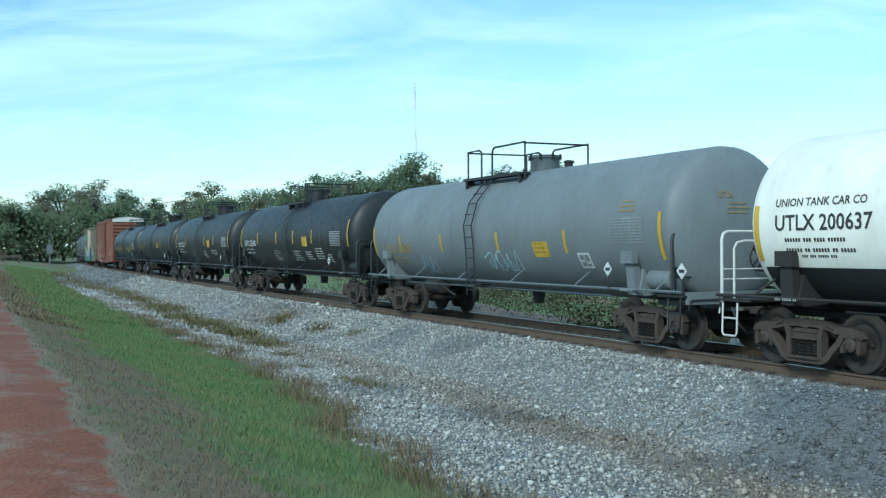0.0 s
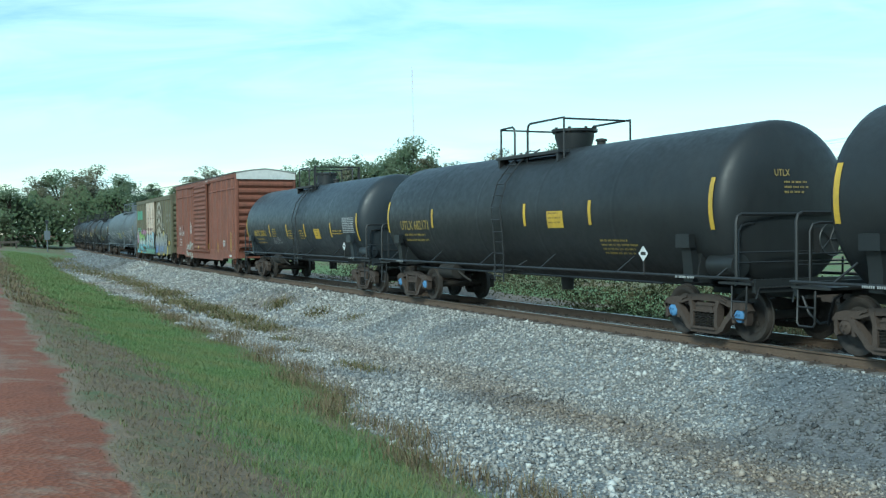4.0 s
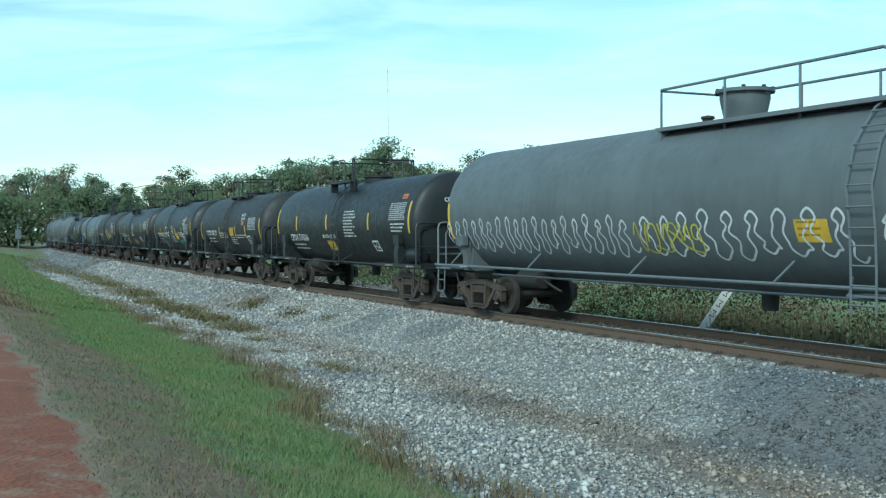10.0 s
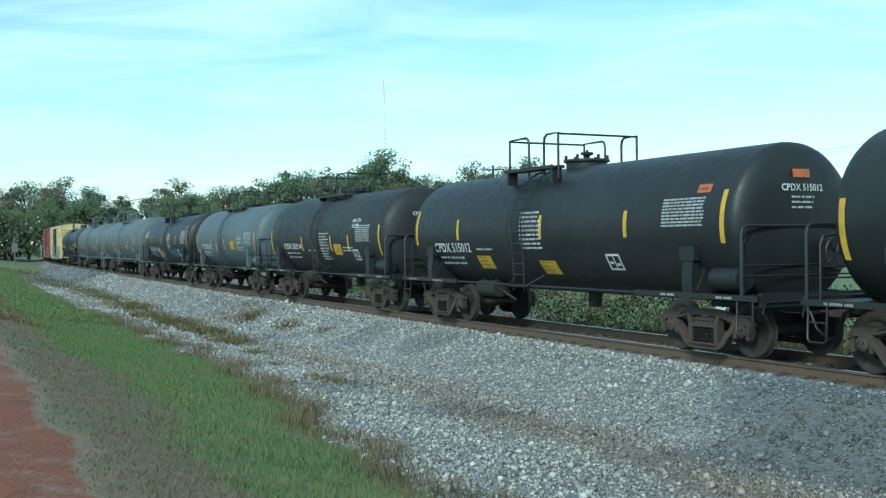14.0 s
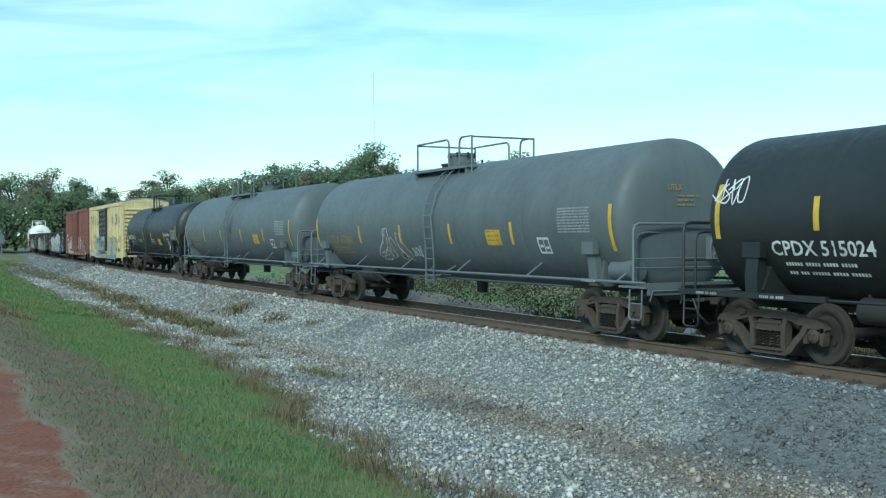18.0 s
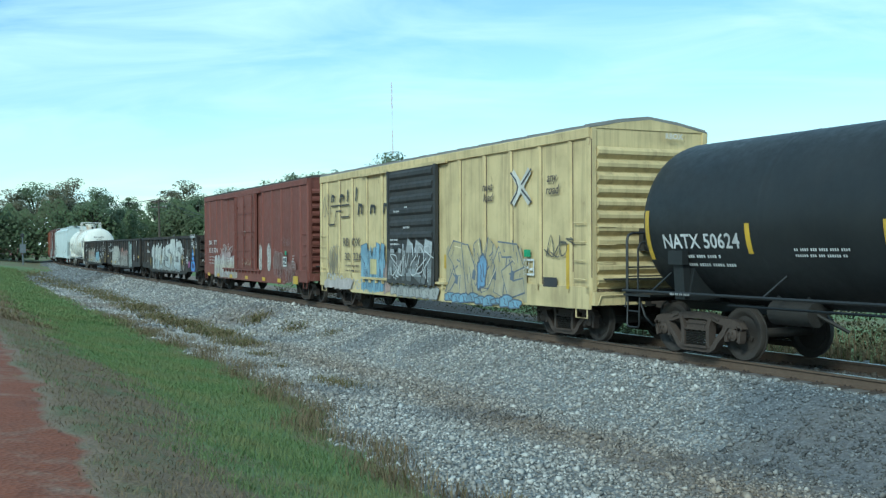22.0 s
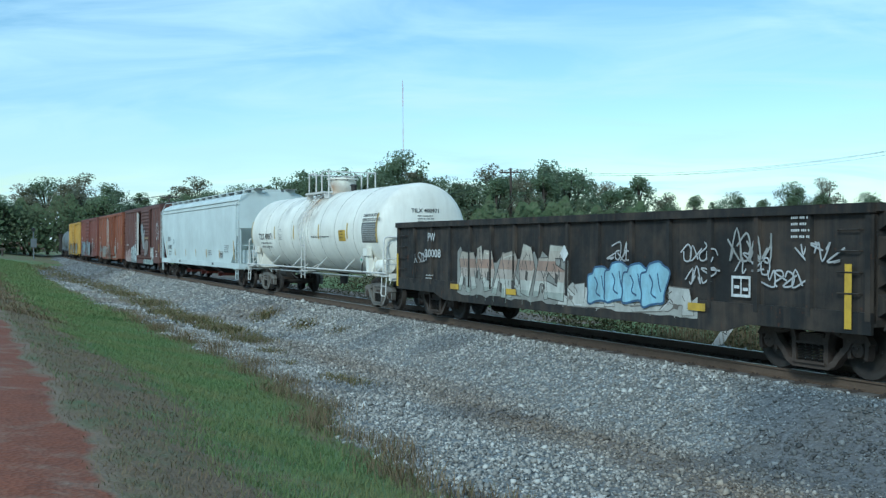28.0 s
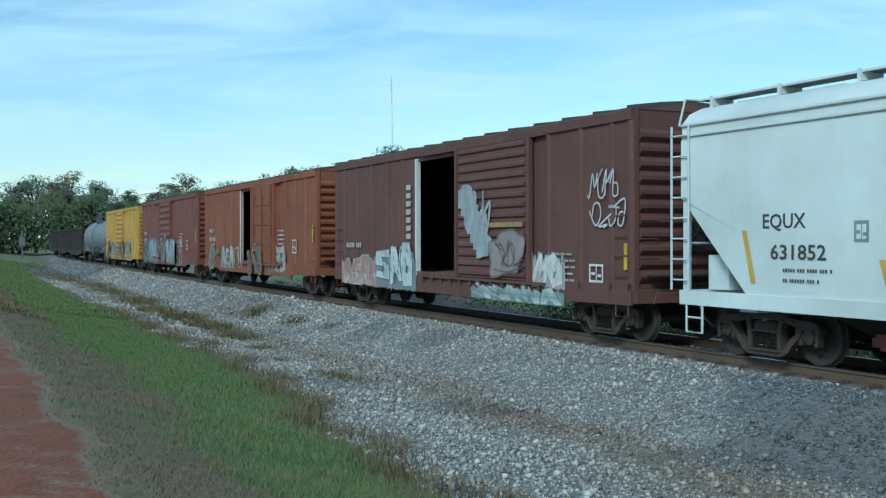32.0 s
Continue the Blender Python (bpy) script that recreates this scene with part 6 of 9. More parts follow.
def tank_marks(text, ink, strips=(), panel_a=None, table=None, box=None, print_rows=(), front_text=None, front_ink=None, graffiti=None, placard=None, text_u=None, text_h=0.3, table_ink=(0.4, 0.41, 0.41), title=None, strip_ink=YEL, seed=1,
               text_v=-0.62, end_strips=True, hazard=None, strip_up=0.0, panel2=None, hazard_end=0.76, row_ink=None):
    def put_on(shell, side, front, ht, r, zc):
        rng = random.Random(seed)
        for u, lo, hi in [(q * (ht - 0.45), -0.62, 0.28) for q in ((-1, 1) if end_strips else ())] + [(u, -0.5, 0.0) for u in strips]:
            f = Form()
            f.ink = strip_ink
            f.patch(u - 0.055, u + 0.055, zc + lo + strip_up, zc + hi + strip_up, side, 0.006, 7)
            ink_part("reflective_strip", f, shell)
        f = Form()
        f.ink = ink
        if text:
            u = text_u if text_u is not None else -ht + 1.0
            letter(f, text, u, zc + text_v, text_h, side, 0.007, 1.95 if text_h < 0.28 else None)
            f.ink = row_ink or ink
            bars(f, u + 0.2, zc + text_v - 0.18, 1.6, 2, 0.08, side, 0.007, rng, 2.0)
            f.ink = ink
        for u, v, w, n in print_rows:
            bars(f, u, zc + v, w, n, 0.06, side, 0.007, rng, 1.6)
        if title:
            for k, words in enumerate(title[0].split("|")):
                letter(f, words, title[1], zc + title[2] - 1.4 * k * title[3], title[3], side, 0.007)
        if box:
            frame_box(f, side, box[0], zc + box[1], 0.45, 0.36, 0.007, ink if ink == WHITE else WHITE)
        ink_part("stencilled_lettering", f, shell)
        if table:
            f = Form()
            table_box(f, side, table[0], zc + table[1], 1.12, 0.52, rng, table_ink, 0.007)
            ink_part("data_table", f, shell)
        for panel in [q for q in (panel_a, panel2) if q]:
            f = Form()
            f.ink = YEL
            f.patch(panel[0], panel[0] + 0.66, zc + panel[1], zc + panel[1] + 0.36, side, 0.007, 4)
            f.ink = (0.16, 0.1, 0.01)
            for k in range(3):
                bars(f, panel[0] + 0.06, zc + panel[1] + 0.3 - 0.1 * k, 0.5, 1, 0.05, side, 0.009, rng)
            ink_part("yellow_notice", f, shell)
        if front_text:
            f = Form()
            f.ink = front_ink or ink
            letter(f, front_text, -0.5, zc + 0.54, 0.12, front, 0.02, 0.082 * len(front_text))
            bars(f, -0.3, zc + 0.42, 0.55, 3, 0.045, front, 0.02, rng, 1.9)
            ink_part("end_lettering", f, shell)
        if hazard:
            f = Form()
            f.ink = ORANGE
            f.patch(hazard[0], hazard[0] + 0.34, zc + hazard[1], zc + hazard[1] + 0.16, side, 0.007, 2)
            f.patch(-0.25, 0.12, zc + hazard_end, zc + hazard_end + 0.14, front, 0.03, 1)
            f.ink = BLK
            bars(f, hazard[0] + 0.05, zc + hazard[1] + 0.05, 0.24, 1, 0.06, side, 0.009, rng)
            ink_part("orange_panel", f, shell)
        if graffiti:
            f = Form()
            graffiti(f, side, zc, rng)
            ink_part("graffiti", f, shell, "sprayed graffiti", True)
        if placard:
            f = Form()
            for u, ink1, ink2 in placard:
                v = zc - r * 0.98
                y = -1.47
                d = 0.15
                f.ink = ink1
                f.poly([(u, y, 1.5 - d), (u + d, y, 1.5), (u, y, 1.5 + d), (u - d, y, 1.5)])
                f.ink = ink2
                f.poly([(u - 0.08, y - 0.004, 1.47), (u + 0.08, y - 0.004, 1.47), (u + 0.08, y - 0.004, 1.53), (u - 0.08, y - 0.004, 1.53)])
                f.ink = BLK
                f.box(u - 0.02, u + 0.02, y + 0.005, y + 0.03, 1.1, 1.5)
            ink_part("placard", f, shell, "diamond hazard placard")
    return put_on


def g_grey1(f, put, zc, rng):
    scrawl(f, put, -4.2, -3.3, zc - 1.2, zc - 0.5, 3, 0.05, (0.35, 0.5, 0.6), rng)
    scrawl(f, put, 0.0, 1.7, zc - 1.0, zc - 0.48, 5, 0.045, (0.45, 0.62, 0.68), rng)


def g_grey8(f, put, zc, rng):
    meander(f, put, -9.2, -1.6, zc - 0.98, zc - 0.08, 0.4, 0.04, (0.6, 0.62, 0.64), rng)
    meander(f, put, -1.4, 3.4, zc - 1.02, zc - 0.06, 0.5, 0.042, (0.62, 0.64, 0.66), rng)
    meander(f, put, 4.0, 8.3, zc - 1.05, zc - 0.04, 0.62, 0.045, (0.66, 0.68, 0.7), rng)
    scrawl(f, put, -1.6, 0.1, zc - 0.85, zc - 0.3, 5, 0.05, (0.5, 0.46, 0.05), rng, 0.011)


def g_105(f, put, zc, rng):
    scrawl(f, put, -1.75, -0.75, zc - 0.55, zc - 0.2, 4, 0.06, WHITE, rng)
    scrawl(f, put, -1.5, -1.2, zc - 0.1, zc + 0.1, 1, 0.06, WHITE, rng)
    scrawl(f, put, -4.1, -1.95, zc - 1.2, zc - 0.85, 6, 0.035, (0.6, 0.6, 0.6), rng)
    scrawl(f, put, 1.4, 3.25, zc - 1.0, zc - 0.68, 7, 0.045, (0.05, 0.42, 0.36), rng)


def g_024(f, put, zc, rng):
    scrawl(f, put, -6.0, -5.3, zc + 0.25, zc + 0.65, 3, 0.035, WHITE, rng)
    scrawl(f, put, -2.4, -1.3, zc - 1.1, zc - 0.3, 4, 0.07, WHITE, rng)
    outline_letters(f, put, 0.9, 2.85, zc - 0.9, zc - 0.5, 6, 0.045, TEAL, rng)


def g_681(f, put, zc, rng):
    outline_letters(f, put, -3.3, -1.15, zc - 0.92, zc - 0.1, 3, 0.05, WHITE, rng)
    scrawl(f, put, -1.1, -0.5, zc - 0.88, zc - 0.6, 4, 0.03, WHITE, rng)


def g_tilx(f, put, zc, rng):
    # rust and soot that has run down from the dome
    f.ink = (0.1, 0.1, 0.095)
    f.patch(5.94, 7.2, zc - 0.38, zc + 0.24, put, 0.0055, 4)
    f.patch(5.6, 6.05, zc - 0.98, zc - 0.72, put, 0.0055, 2)
    for u in (-3.12, -2.84):
        f.patch(u, u + 0.02, zc - 0.24, zc + 0.12, put, 0.0055, 2)
    for v in (-0.26, 0.12):
        f.patch(-3.12, -2.82, zc + v, zc + v + 0.02, put, 0.0055, 1)
    letter(f, "C", -3.03, zc - 0.2, 0.14, put, 0.0055)
    for k in range(26):
        u, hi = rng.uniform(-0.5, 0.75), zc + rng.uniform(0.9, 1.5)
        f.ink = [(0.36, 0.22, 0.12), (0.42, 0.34, 0.26), (0.3, 0.27, 0.24)][k % 3]
        f.ribbon([(u, hi), (u + rng.uniform(-0.03, 0.03), hi - rng.uniform(0.15, 0.6))], rng.uniform(0.015, 0.05), put, 0.004 + 0.0001 * k)


def g_patch(f, put, zc, rng):
    f.ink = (0.016, 0.017, 0.019)
    f.begin("paint_splash")
    for k in range(6):
        u, v = 0.18 + 0.03 * k, zc - 0.1 + 0.11 * k
        f.blob([(u - rng.uniform(0.12, 0.3), v), (u + 0.12, v - rng.uniform(0.05, 0.14)), (u + rng.uniform(0.15, 0.32), v + 0.12), (u - 0.1, v + 0.16)], put, 0.012)
    f.end()
    f.begin("soot_streaks")
    for k in range(46):
        u = rng.uniform(-5.5, 7.0)
        v = zc - rng.uniform(0.5, 1.15)
        f.ribbon([(u, v), (u + 0.06, v - rng.uniform(0.1, 0.25))], 0.04, put, 0.006)
    f.end()


def side_art(marks):
    def put_on(car, side, front, hb, wide, z1):
        rng = random.Random(int(hb * 100) + len(car.children))
        t, g = Form(), Form()
        marks(t, g, side, front, hb, z1, rng)
        if t.f:
            ink_part("stencilled_lettering", t, car)
        if g.f:
            ink_part("graffiti", g, car, "sprayed graffiti", True)
    return put_on


E_POST, E_DOOR = 0.055, 0.165


def art_ms(t, g, side, front, hb, z1, rng):
    t.ink = WHITE
    letter(t, "HS", -6.84, 2.16, 0.24, side, E_POST)
    letter(t, "80  25", -6.84, 1.86, 0.24, side, E_POST, 1.5)
    letter(t, "HS 8025", 0.2, z1 - 0.2, 0.15, front, 0.106)
    for u in (-3.4, -3.02):
        t.patch(u, u + 0.04, 1.98, 2.4, side, E_POST, 1)
    for v in (1.98, 2.36):
        t.patch(-3.36, -3.02, v, v + 0.04, side, E_POST, 1)
    letter(t, "Q", -3.3, 2.08, 0.24, side, E_POST)
    bars(t, -3.46, 2.56, 0.5, 2, 0.05, side, E_POST, rng, 1.7)
    frame_box(t, side, 5.2, 1.32, 0.46, 0.28, E_POST)
    bars(t, -6.8, 1.6, 0.9, 3, 0.07, side, E_POST, rng, 2.4)
    bars(t, -2.3, 3.0, 0.4, 2, 0.1, side, E_POST, rng, 2.0)
    t.ink = YEL
    t.patch(6.93, 7.03, 1.05, 2.0, side, E_POST, 1)
    for u in (-2.4, 1.75, 4.0):
        t.patch(u, u + 0.07, 1.0, 1.45, side, E_POST, 1)
    t.patch(-0.6, -0.35, 1.15, 1.3, side, E_DOOR, 1)
    t.ink = WHITE
    t.patch(6.7, 7.15, 0.82, 0.93, side, E_POST + 0.01, 1)
    t.ink = (0.5, 0.05, 0.05)
    for u in (-5.75, 6.35):
        t.patch(u, u + 0.14, 0.78, 0.88, side, E_POST + 0.01, 1)
    # paint worn off the feet of the posts
    for u, hi in ((2.55, 1.9), (3.7, 2.05), (4.8, 2.0), (6.05, 1.7)):
        for k in range(7):
            t.ink = [(0.17, 0.085, 0.06), (0.2, 0.105, 0.078), (0.14, 0.062, 0.042)][k % 3]
            x, lo = u + rng.uniform(-0.035, 0.03), rng.uniform(0.98, 1.3)
            t.patch(x, x + rng.uniform(0.012, 0.03), lo, lo + (hi - lo) * rng.uniform(0.4, 1.0), side, E_POST + 0.0004 * k, 1)
    t.ink = (0.3, 0.13, 0.1)
    t.patch(-6.15, -5.75, 2.12, 2.44, side, E_POST, 1)
    t.ink = (0.62, 0.6, 0.57)
    t.patch(-2.12, -2.06, 1.75, 2.95, side, E_POST + 0.002, 1)
    for k in range(46):
        u, hi = rng.gauss(1.6, 1.9), z1 - rng.uniform(0.02, 0.05)
        t.patch(u, u + rng.uniform(0.02, 0.12), hi - rng.uniform(0.012, 0.04), hi, side, 0.064, 1)
    for k in range(3):
        scrawl(g, side, -4.6 + 0.6 * k, -3.9 + 0.6 * k, 0.7, 1.45, 2, 0.09, (0.45, 0.47, 0.42), rng, E_POST)


def art_lrs(t, g, side, front, hb, z1, rng):
    # faded ring emblem with chevrons, green patches, three bright pieces along the foot
    t.ink = (0.42, 0.38, 0.29)
    cu, cv = 3.2, 2.88
    ring = [(cu + 1.05 * math.cos(a), cv + 1.08 * math.sin(a)) for a in [math.pi * (1.32 - 1.64 * k / 30) for k in range(31)]]
    t.ribbon(ring, 0.22, side, E_POST)
    for k in range(3):
        z = 3.5 - 0.58 * k
        t.ribbon([(cu - 0.08, z + 0.02), (cu - 0.66, z - 0.42)], 0.26, side, E_POST + 0.002)
        t.ribbon([(cu + 0.08, z + 0.02), (cu + 0.66, z - 0.42)], 0.26, side, E_POST + 0.002)
    t.ink = (0.52, 0.48, 0.4)
    t.ribbon([(cu, 3.98), (cu, 1.85)], 0.07, side, E_POST + 0.004)
    t.ink = (0.08, 0.33, 0.2)
    for u, lo, hi in ((-7.45, 3.03, 3.68), (-6.5, 3.02, 3.65), (-5.58, 3.03, 3.68)):
        t.patch(u, u + 0.74, lo, hi, side, E_POST - 0.004, 1)
    t.ink = (0.1, 0.26, 0.17)
    for u in (-7.3, -6.4):
        t.patch(u, u + 0.7, 2.1, 2.42, side, E_POST - 0.004, 1)
    t.ink = WHITE
    letter(t, "LRS", -7.26, 2.03, 0.24, side, E_POST + 0.03, 0.6)
    letter(t, "26", -7.05, 1.66, 0.22, side, E_POST + 0.03)
    letter(t, "05", -6.35, 1.68, 0.22, side, E_POST + 0.03)
    t.ink = (0.3, 0.3, 0.25)
    for words, u, v, wide in (("CUSH", 6.02, 3.03, 0.72), ("ION", 7.02, 3.03, 0.46), ("SERV", 6.02, 2.7, 0.72), ("ICE", 7.02, 2.7, 0.46)):
        letter(t, words, u, v, 0.19, side, 0.012, wide)
    t.ink = (0.14, 0.17, 0.15)
    letter(t, "CLOSE AND LOCK", -0.85, 3.72, 0.11, side, E_DOOR, 0.95)
    letter(t, "DOORS BEFORE", -0.8, 3.56, 0.11, side, E_DOOR, 0.85)
    letter(t, "MOVING CAR", -0.72, 3.4, 0.11, side, E_DOOR, 0.72)
    t.ink = YEL
    t.patch(hb - 0.95, hb - 0.5, 1.25, 1.5, side, E_POST, 1)
    for u in (-5.6, -2.6, 0.2, 2.7, 5.0):
        t.patch(u, u + 0.5, 0.58, 0.7, side, 0.085, 1)
    frame_box(t, side, 6.1, 1.35, 0.42, 0.5, E_POST, (0.45, 0.45, 0.42))
    bars(t, 6.2, 1.95, 0.6, 4, 0.05, side, E_POST, rng)
    t.ink = (0.4, 0.06, 0.05)
    t.patch(0.55, 1.25, z1 - 0.06, z1 + 0.1, front, 0.03, 1)
    t.ink = WHITE
    letter(t, "LRS", 0.7, z1 - 0.02, 0.09, front, 0.034)
    t.ink = (0.13, 0.055, 0.03)
    t.patch(-1.95, 1.05, 2.2, 2.38, side, E_DOOR - 0.01, 1)
    for u, v, w, hh in ((-1.95, 3.02, 3.0, 0.035), (-1.95, 2.72, 2.9, 0.03), (0.86, 2.6, 0.07, 1.0), (-1.95, 2.4, 0.06, 1.3), (-1.95, 2.0, 2.9, 0.04)):
        t.patch(u, u + w, v, v + hh, side, E_DOOR - 0.012, 1)
    pink, lime, sky, dark = (0.5, 0.2, 0.38), (0.24, 0.46, 0.06), (0.14, 0.5, 0.62), (0.015, 0.022, 0.03)
    # pink cloud, then green-to-blue letters, pale blue letters over the door, grey and blue letters with yellow lumps
    for k in range(13):
        u = -7.75 + 0.43 * k
        bubble(g, side, u, u + 0.75, 1.25 + 0.05 * (k % 3), 2.12 + 0.12 * math.sin(k * 1.9), 1, [pink if k % 3 else (0.42, 0.2, 0.4)], (0.5, 0.24, 0.42), rng, E_POST - 0.012 + 0.0003 * k, 0.02)
    g.ink = (0.14, 0.5, 0.62)
    g.patch(-7.5, -2.3, 0.6, 0.85, side, E_POST + 0.002, 1)
    burner(g, side, -6.75, -2.25, 0.7, 2.02, 4, [lime, (0.3, 0.5, 0.1), (0.68, 0.72, 0.7), sky, (0.06, 0.4, 0.55)], dark, rng, E_POST + 0.004, 0.13, 0.04)
    burner(g, side, -2.1, 1.5, 0.95, 2.0, 4, [(0.22, 0.46, 0.56), (0.45, 0.62, 0.66), (0.1, 0.4, 0.46)], dark, rng, E_DOOR, 0.12, 0.2)
    burner(g, side, -2.1, 1.6, 0.6, 1.02, 5, [(0.16, 0.42, 0.34), (0.3, 0.5, 0.36)], (0.03, 0.07, 0.06), rng, 0.125, 0.06, 0.3)
    for u, v, q in ((2.1, 1.62, 0.5), (3.55, 1.7, 0.45), (4.75, 1.75, 0.6), (5.6, 1.5, 0.5), (6.1, 0.8, 0.6), (2.9, 0.7, 0.4)):
        bubble(g, side, u, u + q, v - q * 0.4, v + q * 0.5, 1, [(0.58, 0.46, 0.08)], (0.6, 0.48, 0.1), rng, E_POST - 0.004, 0.03)
    burner(g, side, 1.55, 6.3, 0.68, 1.95, 4, [(0.38, 0.37, 0.3), (0.4, 0.39, 0.34), (0.34, 0.35, 0.36), (0.14, 0.22, 0.42), (0.1, 0.2, 0.46)], dark, rng, E_POST + 0.004, 0.1, 0.45)
    scrawl(g, side, 4.6, 5.3, 2.25, 2.6, 2, 0.035, (0.45, 0.45, 0.42), rng, E_POST)
    scrawl(g, side, -7.95, -7.55, 1.75, 1.92, 4, 0.03, WHITE, rng, E_POST + 0.01)


def art_rbox(t, g, side, front, hb, z1, rng):
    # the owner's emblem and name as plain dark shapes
    t.ink = (0.02, 0.018, 0.015)

    def glyph(x, z, w, h, tall=False):
        t.ribbon([(x, z), (x + 0.08, z + h)], 0.1, side, E_POST)
        if not tall:
            t.ribbon([(x + 0.06, z + h * 0.88), (x + w, z + h * 0.8)], 0.09, side, E_POST + 0.001)
            t.ribbon([(x + w, z + h * 0.85), (x + w - 0.06, z + 0.02)], 0.09, side, E_POST)
    for x, z, w, h, tall in ((-6.9, 3.4, 0.26, 0.24, False), (-6.1, 3.38, 0.34, 0.24, False), (-5.45, 3.38, 0.1, 0.36, True), (-4.7, 3.36, 0.1, 0.42, True), (-4.5, 2.92, 0.34, 0.36, False), (-3.5, 2.92, 0.36, 0.28, False),
                            (-2.5, 2.92, 0.4, 0.28, False)):
        glyph(x, z, w, h, tall)
    t.ribbon([(-7.14, 2.68), (-6.94, 3.28), (-5.25, 3.27), (-5.3, 2.9), (-6.0, 2.9), (-5.95, 3.1), (-6.45, 3.1), (-6.6, 2.68), (-7.14, 2.68)], 0.05, side, E_POST)
    t.ink = (0.09, 0.07, 0.05)
    letter(t, "RB  OX", -5.83, 1.99, 0.26, side, E_POST, 1.47)
    letter(t, "32  226", -5.69, 1.55, 0.24, side, E_POST, 1.45)
    bars(t, -5.6, 1.35, 1.3, 2, 0.07, side, E_POST, rng, 2.2)
    letter(t, "next", 3.55, 3.25, 0.2, side, E_POST, None, 0.25)
    letter(t, "load", 3.6, 3.0, 0.2, side, E_POST, None, 0.25)
    letter(t, "any", 6.45, 3.3, 0.2, side, E_POST, None, 0.25)
    letter(t, "road", 6.4, 3.04, 0.2, side, E_POST, None, 0.25)
    t.ink = (0.7, 0.68, 0.6)
    t.ribbon([(5.0, 2.9), (5.75, 3.6)], 0.18, side, E_POST)
    t.ribbon([(5.0, 3.6), (5.75, 2.9)], 0.18, side, E_POST + 0.002)
    t.ink = (0.05, 0.05, 0.06)
    t.ribbon([(4.92, 2.9), (5.18, 3.12), (5.25, 3.26), (5.16, 3.4), (4.92, 3.6)], 0.05, side, E_POST + 0.004)
    t.ribbon([(5.4, 3.3), (5.83, 3.62)], 0.05, side, E_POST + 0.004)
    t.ribbon([(5.4, 3.2), (5.83, 2.9)], 0.05, side, E_POST + 0.004)
    frame_box(t, side, 5.48, 1.32, 0.45, 0.36, E_POST, (0.75, 0.75, 0.72))
    t.ink = (0.04, 0.4, 0.16)
    t.patch(5.5, 5.78, 1.72, 1.88, side, E_POST, 1)
    t.ink = YEL
    t.patch(1.5, 1.62, 1.4, 1.75, side, E_POST, 1)
    t.ink = WHITE
    for u, v, w in ((-1.5, 2.9, 0.45), (-0.75, 3.0, 0.22), (-0.85, 2.45, 0.55), (-1.75, 2.12, 0.6), (-1.75, 2.0, 0.6)):
        bars(t, u, v, w, 1, 0.07, side, E_DOOR, rng)
    letter(t, "RBOX", 0.3, z1 - 0.16, 0.12, front, 0.115)
    blue, pale = (0.16, 0.36, 0.5), (0.62, 0.66, 0.64)
    burner(g, side, -4.15, -2.5, 0.66, 2.0, 3, [(0.2, 0.36, 0.48), (0.26, 0.42, 0.52), (0.16, 0.32, 0.46)], (0.06, 0.12, 0.2), rng, E_POST, 0.06, 0.8)
    g.ink = (0.58, 0.5, 0.24)
    g.patch(-3.5, -3.0, 1.15, 1.6, side, E_POST + 0.012, 1)
    burner(g, side, -1.85, 1.05, 0.95, 2.0, 5, [(0.5, 0.53, 0.54), (0.05, 0.055, 0.06), (0.3, 0.33, 0.34), (0.05, 0.055, 0.06)], (0.02, 0.02, 0.022), rng, E_DOOR + 0.012, 0.08, 0.05)
    scrawl(g, side, -1.8, 0.9, 1.15, 1.95, 5, 0.045, (0.62, 0.64, 0.64), rng, E_DOOR + 0.025)
    burner(g, side, 1.75, 5.5, 0.78, 2.0, 4, [(0.52, 0.43, 0.22), (0.48, 0.41, 0.24), (0.46, 0.4, 0.27)], (0.14, 0.17, 0.22), rng, E_POST, 0.07, 0.92)
    bubble(g, side, 3.35, 3.75, 0.95, 1.7, 1, [(0.2, 0.36, 0.55)], (0.13, 0.17, 0.24), rng, E_POST + 0.012, 0.05)
    scrawl(g, side, 6.4, 7.4, 1.75, 2.15, 3, 0.04, (0.1, 0.09, 0.07), rng, E_POST)
    for k in range(3):
        scrawl(g, side, -7.3 + 0.2 * k, -6.6 + 0.2 * k, 1.1, 1.95, 2, 0.03, (0.16, 0.15, 0.14), rng, E_POST)
    scrawl(g, side, -7.7, -7.2, 3.0, 3.6, 1, 0.04, (0.1, 0.09, 0.07), rng, E_POST)
    scrawl(g, side, -7.4, -5.9, 0.7, 1.1, 4, 0.06, (0.6, 0.6, 0.58), rng, E_POST)
    scrawl(g, side, -5.9, -4.4, 0.66, 1.0, 4, 0.06, (0.55, 0.52, 0.46), rng, E_POST)
    throw_up(g, side, 1.6, 5.4, 0.57, 0.84, 9, [(0.24, 0.4, 0.52)], (0.12, 0.16, 0.22), rng, 0.06, 0.03)
    throw_up(g, side, -7.5, -5.0, 0.62, 0.98, 5, [(0.56, 0.5, 0.48), (0.5, 0.42, 0.42)], (0.5, 0.45, 0.42), rng, 0.06, 0.02)
    throw_up(g, side, -1.9, 1.2, 0.58, 0.92, 7, [(0.42, 0.42, 0.4), (0.5, 0.48, 0.42)], (0.2, 0.2, 0.2), rng, 0.06, 0.03)
    bubble(g, side, -2.45, -1.95, 0.65, 1.5, 1, [(0.42, 0.3, 0.26)], (0.3, 0.2, 0.18), rng, E_POST, 0.03)
    t.ink = (0.03, 0.03, 0.035)
